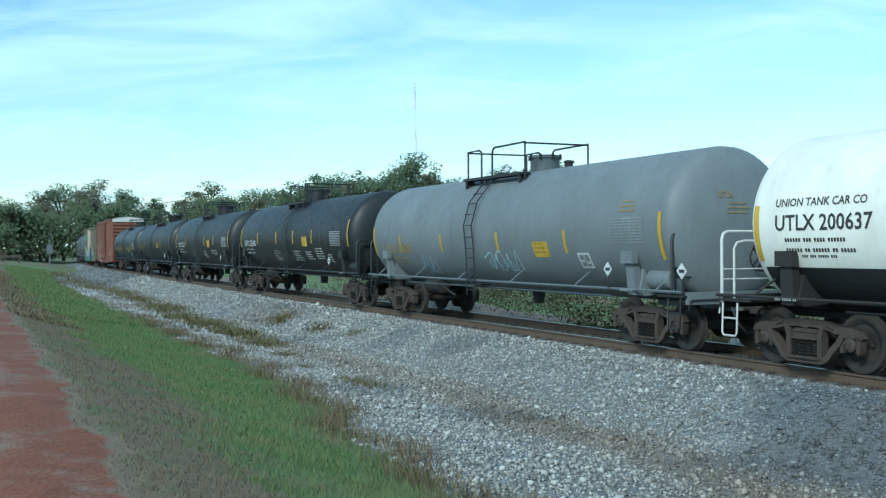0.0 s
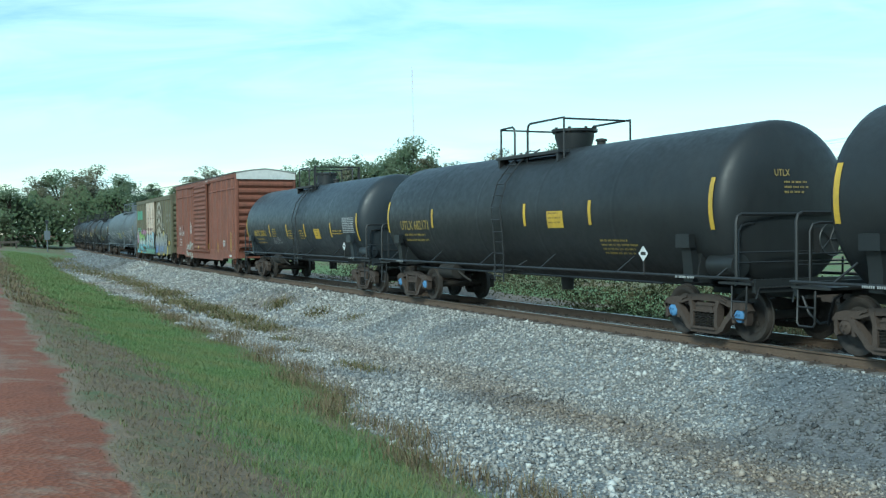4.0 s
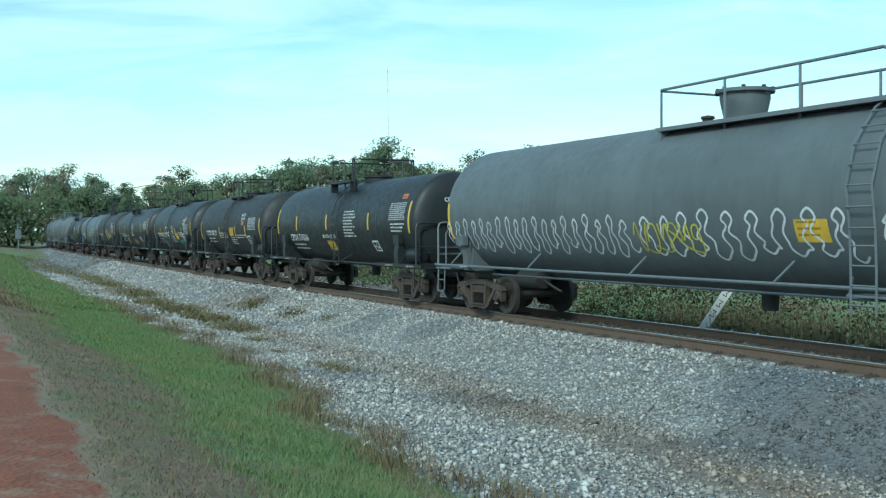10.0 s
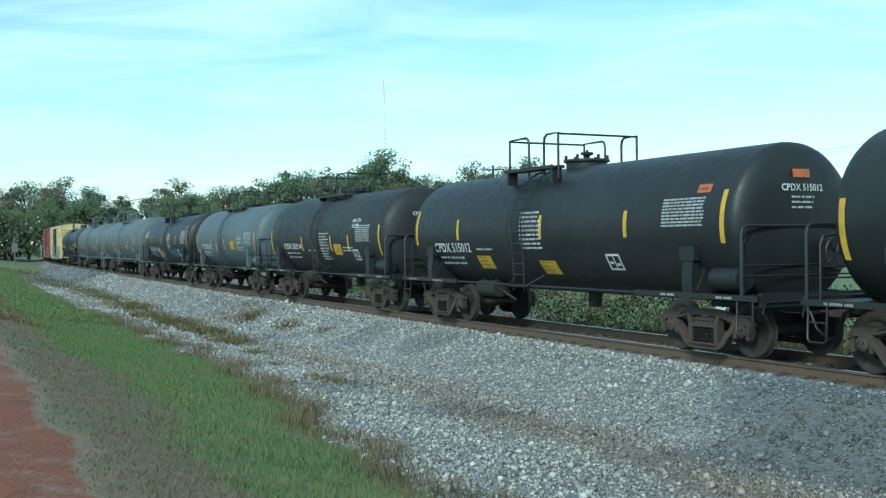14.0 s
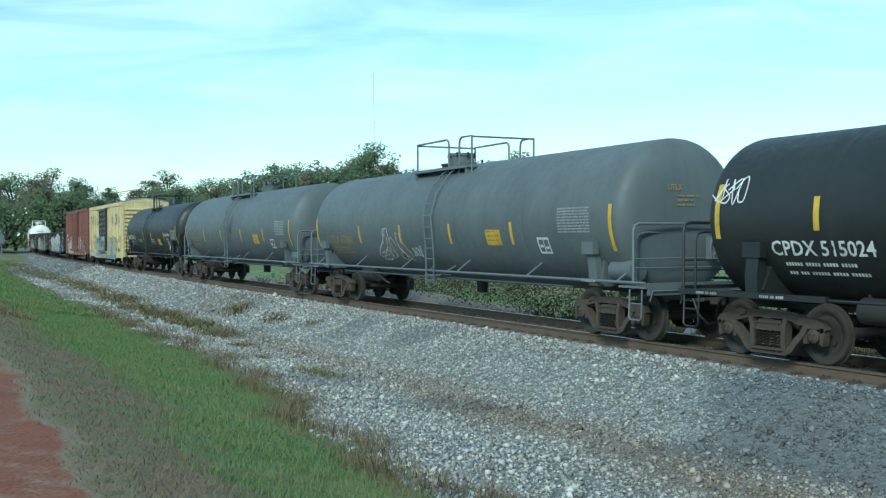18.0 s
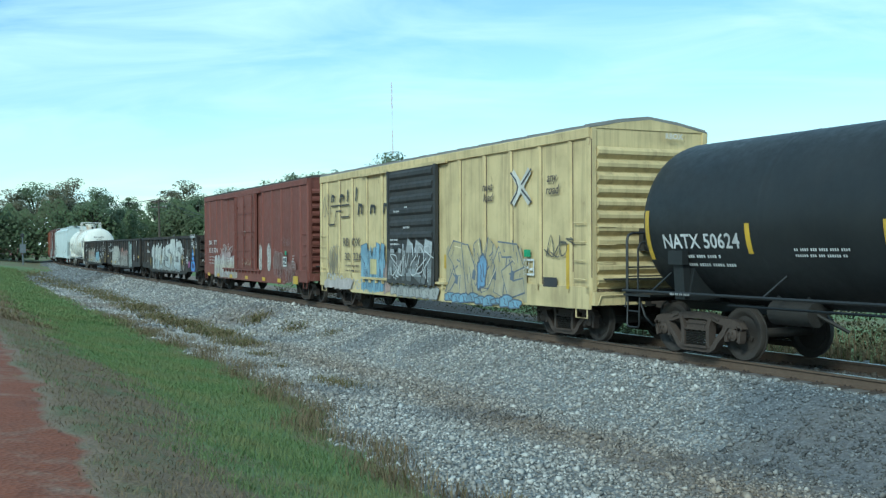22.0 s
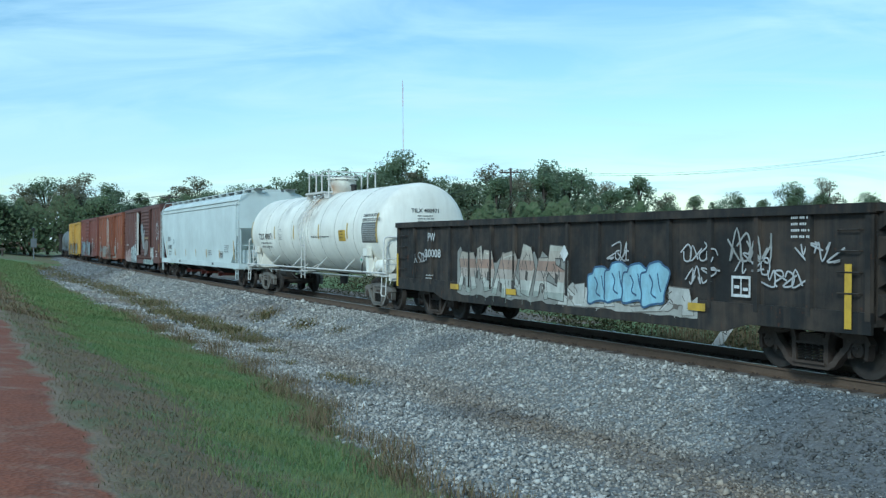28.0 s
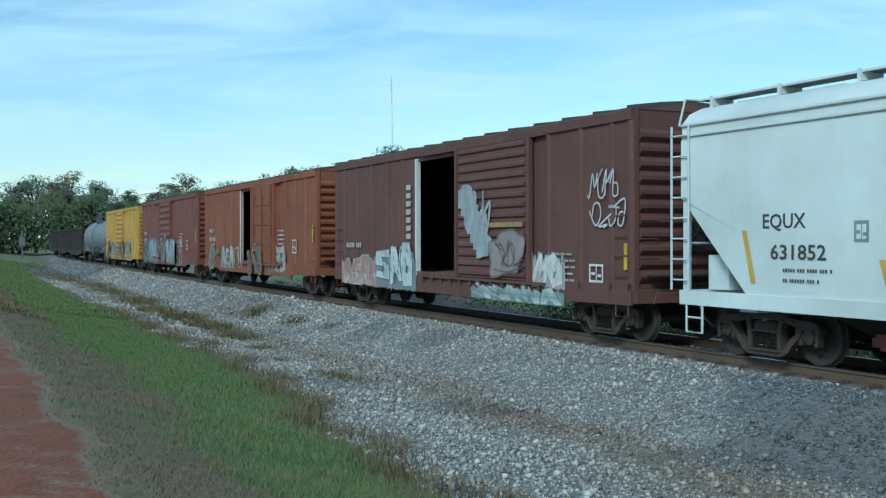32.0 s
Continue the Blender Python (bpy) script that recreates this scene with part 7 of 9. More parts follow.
    t.patch(6.3, 6.85, 1.1, 1.3, side, E_POST, 1)
    t.ink = YEL
    t.patch(7.2, 7.32, 1.08, 2.0, side, E_POST, 1)


def art_open(t, g, side, front, hb, z1, rng):
    t.ink = (0.55, 0.5, 0.48)
    bars(t, -6.9, 1.75, 1.3, 1, 0.2, side, E_POST, rng)
    for k in range(7):
        t.patch(-2.3, -2.0, 2.0 + 0.22 * k, 2.14 + 0.22 * k, side, E_POST, 1)
    bars(t, 5.3, 1.65, 0.9, 5, 0.06, side, E_POST, rng, 2.2)
    frame_box(t, side, 6.6, 1.13, 0.48, 0.36, E_POST)
    t.ink = YEL
    t.patch(7.75, 7.86, 1.4, 1.9, side, E_POST, 1)
    t.ink = (0.35, 0.24, 0.1)
    t.patch(2.7, 4.2, 2.25, 2.36, side, E_DOOR + 0.012, 1)
    scrawl(g, side, 6.6, 7.6, 2.8, 3.35, 3, 0.05, (0.66, 0.66, 0.66), rng, E_POST)
    scrawl(g, side, 6.65, 7.7, 2.2, 2.7, 3, 0.05, (0.66, 0.66, 0.66), rng, E_POST)
    a, b, c = (0.6, 0.64, 0.64), (0.42, 0.5, 0.52), (0.35, 0.22, 0.2)
    burner(g, side, -7.2, -4.2, 0.64, 1.45, 4, [c, (0.4, 0.2, 0.18), (0.5, 0.4, 0.38)], (0.6, 0.58, 0.56), rng, E_POST, 0.05, 0.8)
    burner(g, side, -4.3, -1.75, 0.62, 1.75, 3, [a, (0.5, 0.58, 0.6), a], (0.08, 0.1, 0.11), rng, E_POST + 0.01, 0.07, 0.3)
    scrawl(g, side, -3.6, -2.0, 1.3, 1.9, 3, 0.07, a, rng, E_POST + 0.012)
    # a faded round shape and pale blocks sprayed on the door
    e = E_DOOR + 0.012
    scrawl(g, side, 1.2, 2.6, 2.2, 3.0, 4, 0.12, (0.42, 0.42, 0.44), rng, e)
    bubble(g, side, 2.8, 4.15, 1.15, 2.1, 1, [(0.3, 0.26, 0.25)], (0.14, 0.1, 0.1), rng, e, 0.05)
    scrawl(g, side, 2.9, 4.1, 1.35, 1.95, 3, 0.04, (0.1, 0.07, 0.07), rng, e + 0.006)
    for k in range(7):
        bubble(g, side, 1.15 + 0.16 * k, 1.75 + 0.16 * k, 2.75 - 0.2 * k, 3.25 - 0.2 * k, 1, [(0.34, 0.4, 0.44), (0.4, 0.42, 0.42)][k % 2:], (0.42, 0.44, 0.45), rng, e + 0.0006 * k, 0.02)
    burner(g, side, 4.5, 5.6, 0.95, 1.7, 2, [(0.66, 0.68, 0.66), (0.7, 0.7, 0.68)], (0.3, 0.28, 0.26), rng, E_POST, 0.03)
    burner(g, side, 1.7, 5.6, 0.6, 0.92, 5, [(0.6, 0.66, 0.62), (0.25, 0.36, 0.36), (0.7, 0.7, 0.68)], (0.2, 0.25, 0.24), rng, 0.07, 0.03)


def art_bk(t, g, side, front, hb, z1, rng):
    t.ink = (0.65, 0.62, 0.6)
    letter(t, "BK  TY", -6.94, 2.1, 0.21, side, E_POST, 1.6)
    letter(t, "153 774", -6.98, 1.72, 0.22, side, E_POST, 1.75)
    bars(t, -6.9, 1.5, 1.3, 3, 0.06, side, E_POST, rng, 2.4)
    for k in range(5):
        bars(t, 6.2, 1.62 - 0.1 * k, 0.3, 1, 0.05, side, E_POST, rng)
    bars(t, -0.3, 2.6, 0.5, 1, 0.05, side, E_DOOR, rng)
    t.ink = YEL
    for u in (-7.1, -5.25, -2.9, -0.3, 2.3, 4.4, 6.35):
        t.patch(u, u + (0.45 if u < 6 else 0.6), 0.64, 0.78 if u < 6 else 0.92, side, 0.075, 1)
    t.ink = (0.02, 0.34, 0.16)
    t.patch(5.32, 5.55, 1.66, 1.82, side, E_POST + 0.012, 1)
    t.ink = (0.012, 0.012, 0.014)
    t.patch(5.1, 5.56, 1.25, 1.61, side, E_POST + 0.012, 1)
    frame_box(t, side, 5.1, 1.25, 0.46, 0.36, E_POST + 0.015)
    pale, pink = (0.6, 0.58, 0.54), (0.42, 0.25, 0.25)
    burner(g, side, -5.75, -1.8, 0.64, 1.55, 6, [(0.55, 0.52, 0.52), (0.5, 0.47, 0.36), (0.48, 0.45, 0.52)], (0.2, 0.13, 0.15), rng, E_POST, 0.05, 0.55)
    throw_up(g, side, -4.7, -2.9, 1.35, 1.8, 3, [(0.45, 0.32, 0.31), (0.5, 0.46, 0.44)], (0.24, 0.12, 0.12), rng, E_POST - 0.01, 0.03)
    scrawl(g, side, -4.6, -2.6, 1.75, 2.1, 4, 0.05, (0.5, 0.44, 0.42), rng, E_POST)
    for u, v, high in ((1.98, 1.52, 1.15), (3.2, 1.55, 1.1)):
        g.begin("graffiti_sign")
        g.ink = pale
        g.blob([(u + (0.24 + rng.uniform(-0.1, 0.07)) * math.cos(a * 0.449), v + 0.5 * high * math.copysign(abs(math.sin(a * 0.449)) ** 0.7, math.sin(a * 0.449)) * rng.uniform(0.9, 1.08)) for a in range(14)], side, E_POST)
        g.ink = (0.14, 0.075, 0.068)
        for k in range(7):
            x, z = u + rng.uniform(-0.14, 0.12), v + high * (0.42 - 0.13 * k)
            g.ribbon(stroke([(x - 0.1, z), (x + 0.02, z + 0.08), (x + 0.1, z - 0.02), (x - 0.02, z - 0.1)], 4), rng.uniform(0.02, 0.035), side, E_POST + 0.004 + 0.0003 * k)
        g.end()
    dull, faint = (0.225, 0.115, 0.1), (0.29, 0.18, 0.165)
    throw_up(g, side, 3.8, 5.0, 0.8, 1.75, 2, [(0.17, 0.066, 0.052), (0.19, 0.08, 0.066)], faint, rng, E_POST - 0.012, 0.022)
    throw_up(g, side, 5.1, 6.5, 0.66, 1.5, 2, [(0.2, 0.095, 0.082), (0.17, 0.066, 0.052)], dull, rng, E_POST - 0.012, 0.022)
    scrawl(g, side, 3.8, 4.8, 0.8, 1.8, 4, 0.035, (0.33, 0.23, 0.22), rng, E_POST + 0.003)
    scrawl(g, side, 5.0, 6.4, 0.65, 1.4, 5, 0.04, faint, rng, E_POST + 0.003)
    scrawl(g, side, 4.9, 5.9, 2.0, 2.3, 6, 0.02, dull, rng, E_POST)
    scrawl(g, side, -0.5, 1.1, 1.25, 1.45, 5, 0.03, (0.3, 0.2, 0.12), rng, E_DOOR)


def art_gon(number, main, seed, fills, tags=3):
    def art(t, g, side, front, hb, z1, rng):
        e = 0.068
        t.ink = (0.62, 0.62, 0.6)
        letter(t, "PW", -6.3, 2.07, 0.22, side, e)
        letter(t, number, -6.48, 1.64, 0.22, side, e, 1.0)
        frame_box(t, side, 5.58, 1.15, 0.45, 0.34, e)
        bars(t, 6.9, 2.38, 0.42, 4, 0.05, side, e, rng, 1.9)
        bars(t, -6.4, 1.15, 0.5, 2, 0.04, side, e, rng, 1.9)
        ep, e = e, 0.054
        r2 = random.Random(seed)
        if main == "white":
            shade = [(0.68, 0.69, 0.64), fills[0], (0.62, 0.63, 0.58), (0.5, 0.54, 0.54), (0.4, 0.45, 0.48)]
            burner(g, side, -4.4, 0.0, 0.72, 2.1, 3, shade, (0.05, 0.06, 0.075), r2, e, 0.1, 0.4)
            burner(g, side, -0.3, 4.0, 0.7, 2.25, 3, shade, (0.05, 0.06, 0.075), r2, e + 0.008, 0.1, 0.4)
            for u, v, q in ((-4.75, 1.7, 0.5), (-2.6, 2.15, 0.2), (-1.75, 2.05, 0.3), (0.3, 2.25, 0.16), (1.3, 2.3, 0.14), (2.75, 2.25, 0.4), (3.55, 1.85, 0.75), (-0.2, 1.9, 0.35)):
                bubble(g, side, u, u + q, v - q * 0.6, v + q * 0.5, 1, [fills[0]], (0.5, 0.53, 0.55), r2, e + 0.002, 0.02)
            scrawl(g, side, 4.2, 5.0, 1.45, 2.0, 3, 0.06, WHITE, r2, e)
            scrawl(g, side, 4.2, 5.0, 0.8, 1.35, 3, 0.04, (0.45, 0.42, 0.36), r2, e)
            blue = (0.06, 0.34, 0.78)
            for wide_by, ink, up in ((0.2, (0.2, 0.06, 0.4), 0.0), (0.13, blue, 0.002)):
                g.begin("graffiti_sign")
                g.ink = ink
                for cu in (7.02, 7.4):
                    g.ribbon([(cu + 0.2 * math.cos(a * 0.4488), 1.02 + 0.19 * math.sin(a * 0.4488)) for a in range(15)], wide_by, side, e + 0.004 + up)
                g.ribbon([(7.21, 1.1), (7.21, 1.86)], wide_by, side, e + 0.0045 + up)
                g.ribbon([(6.96, 1.4), (7.46, 1.4)], wide_by * 0.8, side, e + 0.005 + up)
                g.ribbon([(7.0, 1.64), (7.42, 1.64)], wide_by * 0.8, side, e + 0.0055 + up)
                g.end()
            scrawl(g, side, 7.7, 8.2, 1.95, 2.25, 2, 0.035, (0.5, 0.5, 0.48), r2, e)
            scrawl(g, side, 5.6, 6.4, 1.5, 1.95, 3, 0.025, (0.22, 0.2, 0.18), r2, e)
            t.ink = (0.6, 0.6, 0.58)
            letter(t, "NINJA", -1.35, 1.27, 0.12, front, 0.135, 0.62, 0.2)
            scrawl(g, side, 6.85, 7.45, 1.95, 2.3, 3, 0.05, (0.6, 0.6, 0.62), r2, e)
            scrawl(g, side, 6.7, 8.0, 2.48, 2.62, 6, 0.04, (0.66, 0.66, 0.68), r2, 0.11)
            bubble(g, side, 6.0, 6.4, 0.95, 1.25, 1, [(0.3, 0.02, 0.22)], (0.3, 0.02, 0.22), r2, e, 0.03)
            ys = ((-4.96, 0.9), (-1.55, 1.0), (1.53, 1.1), (4.62, 1.05), (7.6, 1.55))
        elif main == "mixed":
            burner(g, side, -4.4, 0.5, 0.76, 1.85, 8, [(0.52, 0.5, 0.42), (0.36, 0.22, 0.16), (0.6, 0.6, 0.54), (0.26, 0.3, 0.26)], (0.06, 0.055, 0.05), r2, e, 0.045, 0.45)
            burner(g, side, 0.3, 4.6, 0.74, 1.2, 5, [(0.62, 0.62, 0.58), (0.56, 0.55, 0.5)], (0.16, 0.14, 0.12), r2, e, 0.04, 0.8)
            throw_up(g, side, 1.45, 3.85, 0.85, 1.62, 4, [(0.36, 0.6, 0.72)], (0.05, 0.12, 0.24), r2, e + 0.012, 0.04)
            for u, v in ((4.3, 1.7), (4.35, 1.35), (5.6, 1.55), (2.0, 1.7), (6.3, 1.35), (7.0, 1.75), (-7.2, 1.5)):
                scrawl(g, side, u, u + 0.8, v, v + 0.3, 3, 0.04, (0.5, 0.5, 0.5), r2, e)
            scrawl(g, side, 5.5, 6.4, 1.7, 2.2, 3, 0.05, (0.4, 0.4, 0.38), r2, e)
            t.ink = (0.7, 0.7, 0.68)
            t.poly([side(u, v, ep + 0.01) for u, v in ((0.5, 1.62), (0.66, 1.8), (0.5, 1.98), (0.34, 1.8))])
            ys = ((-4.85, 0.86), (-1.95, 0.85), (4.5, 0.87))
        else:
            burner(g, side, -5.3, -1.2, 0.72, 2.0, 4, [(0.6, 0.58, 0.52), (0.5, 0.5, 0.47)], (0.1, 0.095, 0.09), r2, e, 0.06, 0.5)
            throw_up(g, side, -4.6, -1.6, 1.0, 2.15, 3, fills, (0.12, 0.11, 0.1), r2, e + 0.012, 0.05)
            burner(g, side, -0.8, 2.6, 0.7, 1.9, 5, [(0.4, 0.14, 0.1), (0.46, 0.42, 0.38), (0.3, 0.3, 0.28)], (0.07, 0.05, 0.05), r2, e, 0.05, 0.4)
            burner(g, side, 3.4, 4.6, 0.7, 2.3, 2, [(0.3, 0.42, 0.4), (0.5, 0.52, 0.5)], (0.1, 0.12, 0.12), r2, e, 0.05)
            scrawl(g, side, -7.6, -6.9, 1.6, 2.1, 3, 0.04, (0.5, 0.5, 0.5), r2, e)
            ys = ((-7.85, 1.28), (-5.85, 0.86), (-3.7, 0.86), (7.6, 1.3))
        e = ep
        t.ink = YEL
        for u, v in ys:
            if main == "white":
                t.patch(u - 0.05, u + 0.07, v, v + 0.5, side, e + 0.02, 1, -0.03)
            else:
                t.patch(u, u + 0.46, v, v + 0.13, side, e + 0.02, 1)
        if main == "mixed":
            t.patch(7.95, 8.08, 0.8, 1.72, side, e, 1)
            t.patch(-hb + 0.02, -hb + 0.15, 0.8, 1.72, side, e, 1)
    return art


def art_hopper(t, g, side, front, hb, z1, rng):
    t.ink = (0.05, 0.05, 0.055)
    letter(t, "EQUX", -7.74, 2.13, 0.23, side, 0.006, 0.9)
    letter(t, "631852", -7.57, 1.66, 0.23, side, 0.006, 1.12)
    bars(t, -7.3, 1.47, 1.0, 2, 0.07, side, 0.006, rng, 2.2)
    bars(t, 3.3, 1.6, 0.9, 3, 0.05, side, 0.006, rng, 1.8)
    bars(t, 6.88, 1.85, 0.9, 4, 0.05, side, 0.006, rng, 1.8)
    letter(t, "EQUX", -0.5, 3.3, 0.2, front, 0.01)
    letter(t, "631852", -0.55, 3.0, 0.2, front, 0.01)
    bars(t, -0.6, 2.6, 0.9, 4, 0.06, front, 0.01, rng, 1.9)
    t.patch(5.95, 6.5, 1.3, 1.6, side, 0.006, 1)
    frame_box(t, side, -5.95, 1.92, 0.26, 0.3, 0.006, (0.25, 0.3, 0.3))
    frame_box(t, side, 5.97, 1.32, 0.5, 0.26, 0.008)
    t.ink = (0.6, 0.38, 0.06)
    for u in (-5.4, -2.33, 0.36, 2.98, 5.85):
        t.patch(u, u + 0.1, 1.3, 1.68, side, 0.006, 1, -0.12)
    t.patch(-7.98, -7.88, 1.28, 2.1, side, 0.006, 1, -0.2)
    t.patch(8.75, 8.86, 1.26, 2.1, side, 0.006, 1, -0.2)
    t.ink = (0.03, 0.03, 0.04)
    for u in (-4.05, 4.3):
        t.patch(u, u + 0.4, 0.95, 1.05, side, 0.03, 1)


def art_tags(seed, inks, dense=5, low=1.0, high=1.9, letters=True, face=False):
    def art(t, g, side, front, hb, z1, rng):
        r2 = random.Random(seed)
        t.ink = (0.6, 0.58, 0.56)
        bars(t, -hb + 1.0, 2.35, 1.1, 1, 0.24, side, E_POST, r2)
        bars(t, -hb + 1.0, 1.95, 1.3, 1, 0.24, side, E_POST, r2)
        frame_box(t, side, hb - 2.6, 1.5, 0.5, 0.5, E_POST)
        bars(t, hb - 4.4, 2.3, 1.0, 5, 0.08, side, E_POST, r2, 2.0)
        t.ink = YEL
        t.patch(hb - 0.35, hb - 0.22, 1.9, 2.5, side, E_POST, 1)
        n = dense
        for k in range(n):
            u = -hb + 0.8 + (2 * hb - 4.0) * k / n
            kind = k % 3
            e = E_DOOR + 0.012
            if kind == 0:
                outline_letters(g, side, u, u + 1.9, low, high, 3, 0.08, inks[k % len(inks)], r2, e if abs(u + 1) < 2.5 else E_POST)
            elif kind == 1:
                burner(g, side, u, u + 2.2, low, high, 3, inks, (0.04, 0.04, 0.05), r2, e if abs(u + 1) < 2.5 else E_POST, 0.05)
            else:
                scrawl(g, side, u, u + 1.6, low + 0.1, high, 4, 0.06, inks[k % len(inks)], r2, e if abs(u + 1) < 2.5 else E_POST)
        if face:
            scrawl(g, side, hb - 2.6, hb - 1.2, 3.1, 3.75, 3, 0.05, WHITE, r2, E_POST)
            scrawl(g, side, hb - 2.5, hb - 1.3, 2.4, 2.95, 3, 0.05, WHITE, r2, E_POST)
    return art


# couplings between cars: metres along the track at 16 s, from the head of the train to its tail
JOINTS = [216.0, 197.98, 181.19, 163.38, 145.86, 128.4, 111.1, 93.1, 75.27, 54.23, 39.52, 26.75, 14.16, -0.3, -13.4, -26.0, -40.44, -59.02, -77.49, -94.19, -111.46, -128.85,
          -146.42, -163.96, -181.84, -198.74, -219.2, -237.1, -255.6, -273.9, -292.0, -309.5, -325.5, -341.5, -357.5]
LEN = [JOINTS[k] - JOINTS[k + 1] for k in range(len(JOINTS) - 1)]
TRAIN = []


# walkway on each tank: its ends, the gap for the ladder, half its width; then the dome's kind, place, radius and height
DECK = {1: (-1.88, 1.2, -1.1, -0.5, 0.88, "drum", 0.62, 0.36, 0.46), 2: (-1.34, 0.9, -0.15, 0.66, 0.88, "drum", -0.5, 0.46, 0.56), 3: (-1.55, 0.64, -1.3, -0.64, 0.88, "drum", 0.0, 0.46, 0.56),
        4: (-1.34, 1.63, -0.64, -0.01, 0.88, "pot", 0.65, 0.46, 0.58), 5: (-1.14, 0.95, 0.15, 0.8, 0.88, "drum", -0.4, 0.38, 0.55), 8: (-1.57, 4.58, 3.58, 4.2, 0.88, "pot", -0.33, 0.44, 0.64),
        9: (-0.92, 1.04, 0.2, 0.87, 1.02, "valve", 0.55, 0.45, 0.36), 10: (-1.5, 1.35, -0.6, 0.0, 0.68, "valve", -0.1, 0.42, 0.24), 11: (-1.68, 1.03, -0.82, -0.23, 0.68, "valve", 0.0, 0.42, 0.24),
        12: (-1.6, 0.45, -0.75, -0.12, 1.02, "valve", 0.0, 0.45, 0.36), 13: (-1.6, 0.97, -0.75, -0.13, 0.68, "valve", -0.2, 0.42, 0.24), 14: (-1.56, 1.13, -0.7, -0.09, 0.68, "valve", 0.0, 0.42, 0.24),
        15: (-1.05, 0.87, 0.08, 0.72, 1.0, "valve", 0.4, 0.45, 0.36), 16: (-1.7, 1.37, 0.15, 0.72, 0.88, "drum", -0.83, 0.33, 0.46), 17: (-1.66, 1.45, -0.87, -0.22, 0.88, "drum", 0.8, 0.33, 0.46),
        18: (-1.35, 0.25, -1.1, -0.45, 0.92, "cap", 0.06, 0.31, 0.5), 24: (-1.15, 1.1, -0.32, 0.33, 0.88, "pot", 0.07, 0.5, 0.56), 0: (-1.6, 1.2, -0.4, 0.25, 0.88, "drum", 0.6, 0.4, 0.46)}


def couple(build, *args, **kw):
    k = len(TRAIN)
    if k in DECK:
        kw["deck"] = DECK[k]
    TRAIN.append(build(args[0], LEN[k], *args[1:], **kw))


INKBLACK = (0.03, 0.03, 0.03)
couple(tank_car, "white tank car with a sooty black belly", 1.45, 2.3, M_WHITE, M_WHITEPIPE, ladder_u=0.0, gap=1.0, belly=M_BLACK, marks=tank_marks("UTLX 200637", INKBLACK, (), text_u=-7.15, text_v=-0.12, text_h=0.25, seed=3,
    title=("UNION TANK CAR CO", -7.15, 0.25, 0.13), print_rows=[(-6.65, -0.55, 0.9, 1)]))
couple(tank_car, "weathered grey tank car with faint graffiti", 1.45, 2.3, M_GREY, M_BLACKPIPE, ladder_u=-0.5, rise=0.08, gap=0.62, marks=tank_marks(
    "UTLX 668083", DULLYEL, (-5.25, -2.4, 0.85, 3.95), (2.55, -0.6), (5.65, -0.3), (4.35, -0.85), [(6.0, 0.5, 0.55, 3)], "UTLX", DULLYEL, g_grey1, [(5.6, WHITE, BLK), (7.95, WHITE, BLK)], table_ink=(0.3, 0.32, 0.33),
    text_u=-6.45, text_v=-0.52, text_h=0.27))
couple(tank_car, "black tank car with white lettering", 1.47, 2.32, M_BLACK, M_BLACKPIPE, ladder_u=0.1, rise=0.08, gap=0.95, marks=tank_marks(
    "GATX 222408", WHITE, (-4.45, -1.45, 1.0, 3.45), (2.2, -0.3), (5.6, -0.3), None, [(-2.0, -0.52, 0.9, 5), (0.75, -0.52, 1.0, 5), (2.4, -0.55, 0.9, 4), (3.7, -0.42, 1.1, 5), (5.0, -0.65, 0.5, 4)], "GATX", WHITE, None,
    [(5.4, WHITE, BLK)], text_u=-6.8, text_v=-0.27, text_h=0.27, strip_up=0.3))
couple(tank_car, "black tank car with white stencils and yellow strips", 1.47, 2.32, M_BLACK, M_BLACKPIPE, ladder_u=-0.5, rise=0.08, gap=1.0, marks=tank_marks(
    "GATX 222213", WHITE, (-4.0, 1.45, 3.8), (2.15, -0.3), (5.8, -0.3), None, [(0.7, -0.55, 0.9, 5), (3.0, -0.5, 1.3, 3)], "GATX", WHITE,
    lambda f, p, z, r: scrawl(f, p, -2.6, -1.9, z - 1.2, z - 0.5, 3, 0.03, (0.4, 0.4, 0.4), r), [(5.5, WHITE, BLK)], text_u=-6.4, text_v=-0.26, text_h=0.27, strip_up=0.3))
couple(tank_car, "black tank car with dull yellow lettering", 1.45, 2.3, M_BLACK, M_BLACKPIPE, ladder_u=-0.3, caps=M_BLUECAP, rise=0.1, gap=0.9, marks=tank_marks(
    "UTLX 682171", (0.33, 0.24, 0.05), (-4.2, 0.9, 3.6), (1.9, -0.3), None, None, [(3.8, -0.6, 1.3, 4)], "UTLX", DULLYEL, None, [(5.4, WHITE, BLK)], seed=5, text_u=-6.45, text_v=-0.29, text_h=0.26, strip_up=0.25))
couple(tank_car, "blue-black tank car with yellow lettering", 1.48, 2.28, M_NAVY, M_BLACKPIPE, ladder_u=0.45, rise=0.08, gap=0.95, marks=tank_marks(
    "NATX 230811", (0.55, 0.36, 0.04), (-3.5, -0.95, 1.45, 4.54), (2.6, -0.56), (5.85, -0.35), None, [(-3.1, -0.2, 0.6, 4), (-0.85, -0.28, 0.6, 4), (0.75, -0.28, 0.5, 4), (4.7, -0.3, 1.2, 2)], "NATX", (0.5, 0.34, 0.05),
    lambda f, p, z, r: scrawl(f, p, -3.3, -2.2, z - 0.75, z - 0.52, 5, 0.025, (0.35, 0.35, 0.35), r), [(5.9, WHITE, BLK)], text_u=-6.1, text_v=-0.45, text_h=0.25))
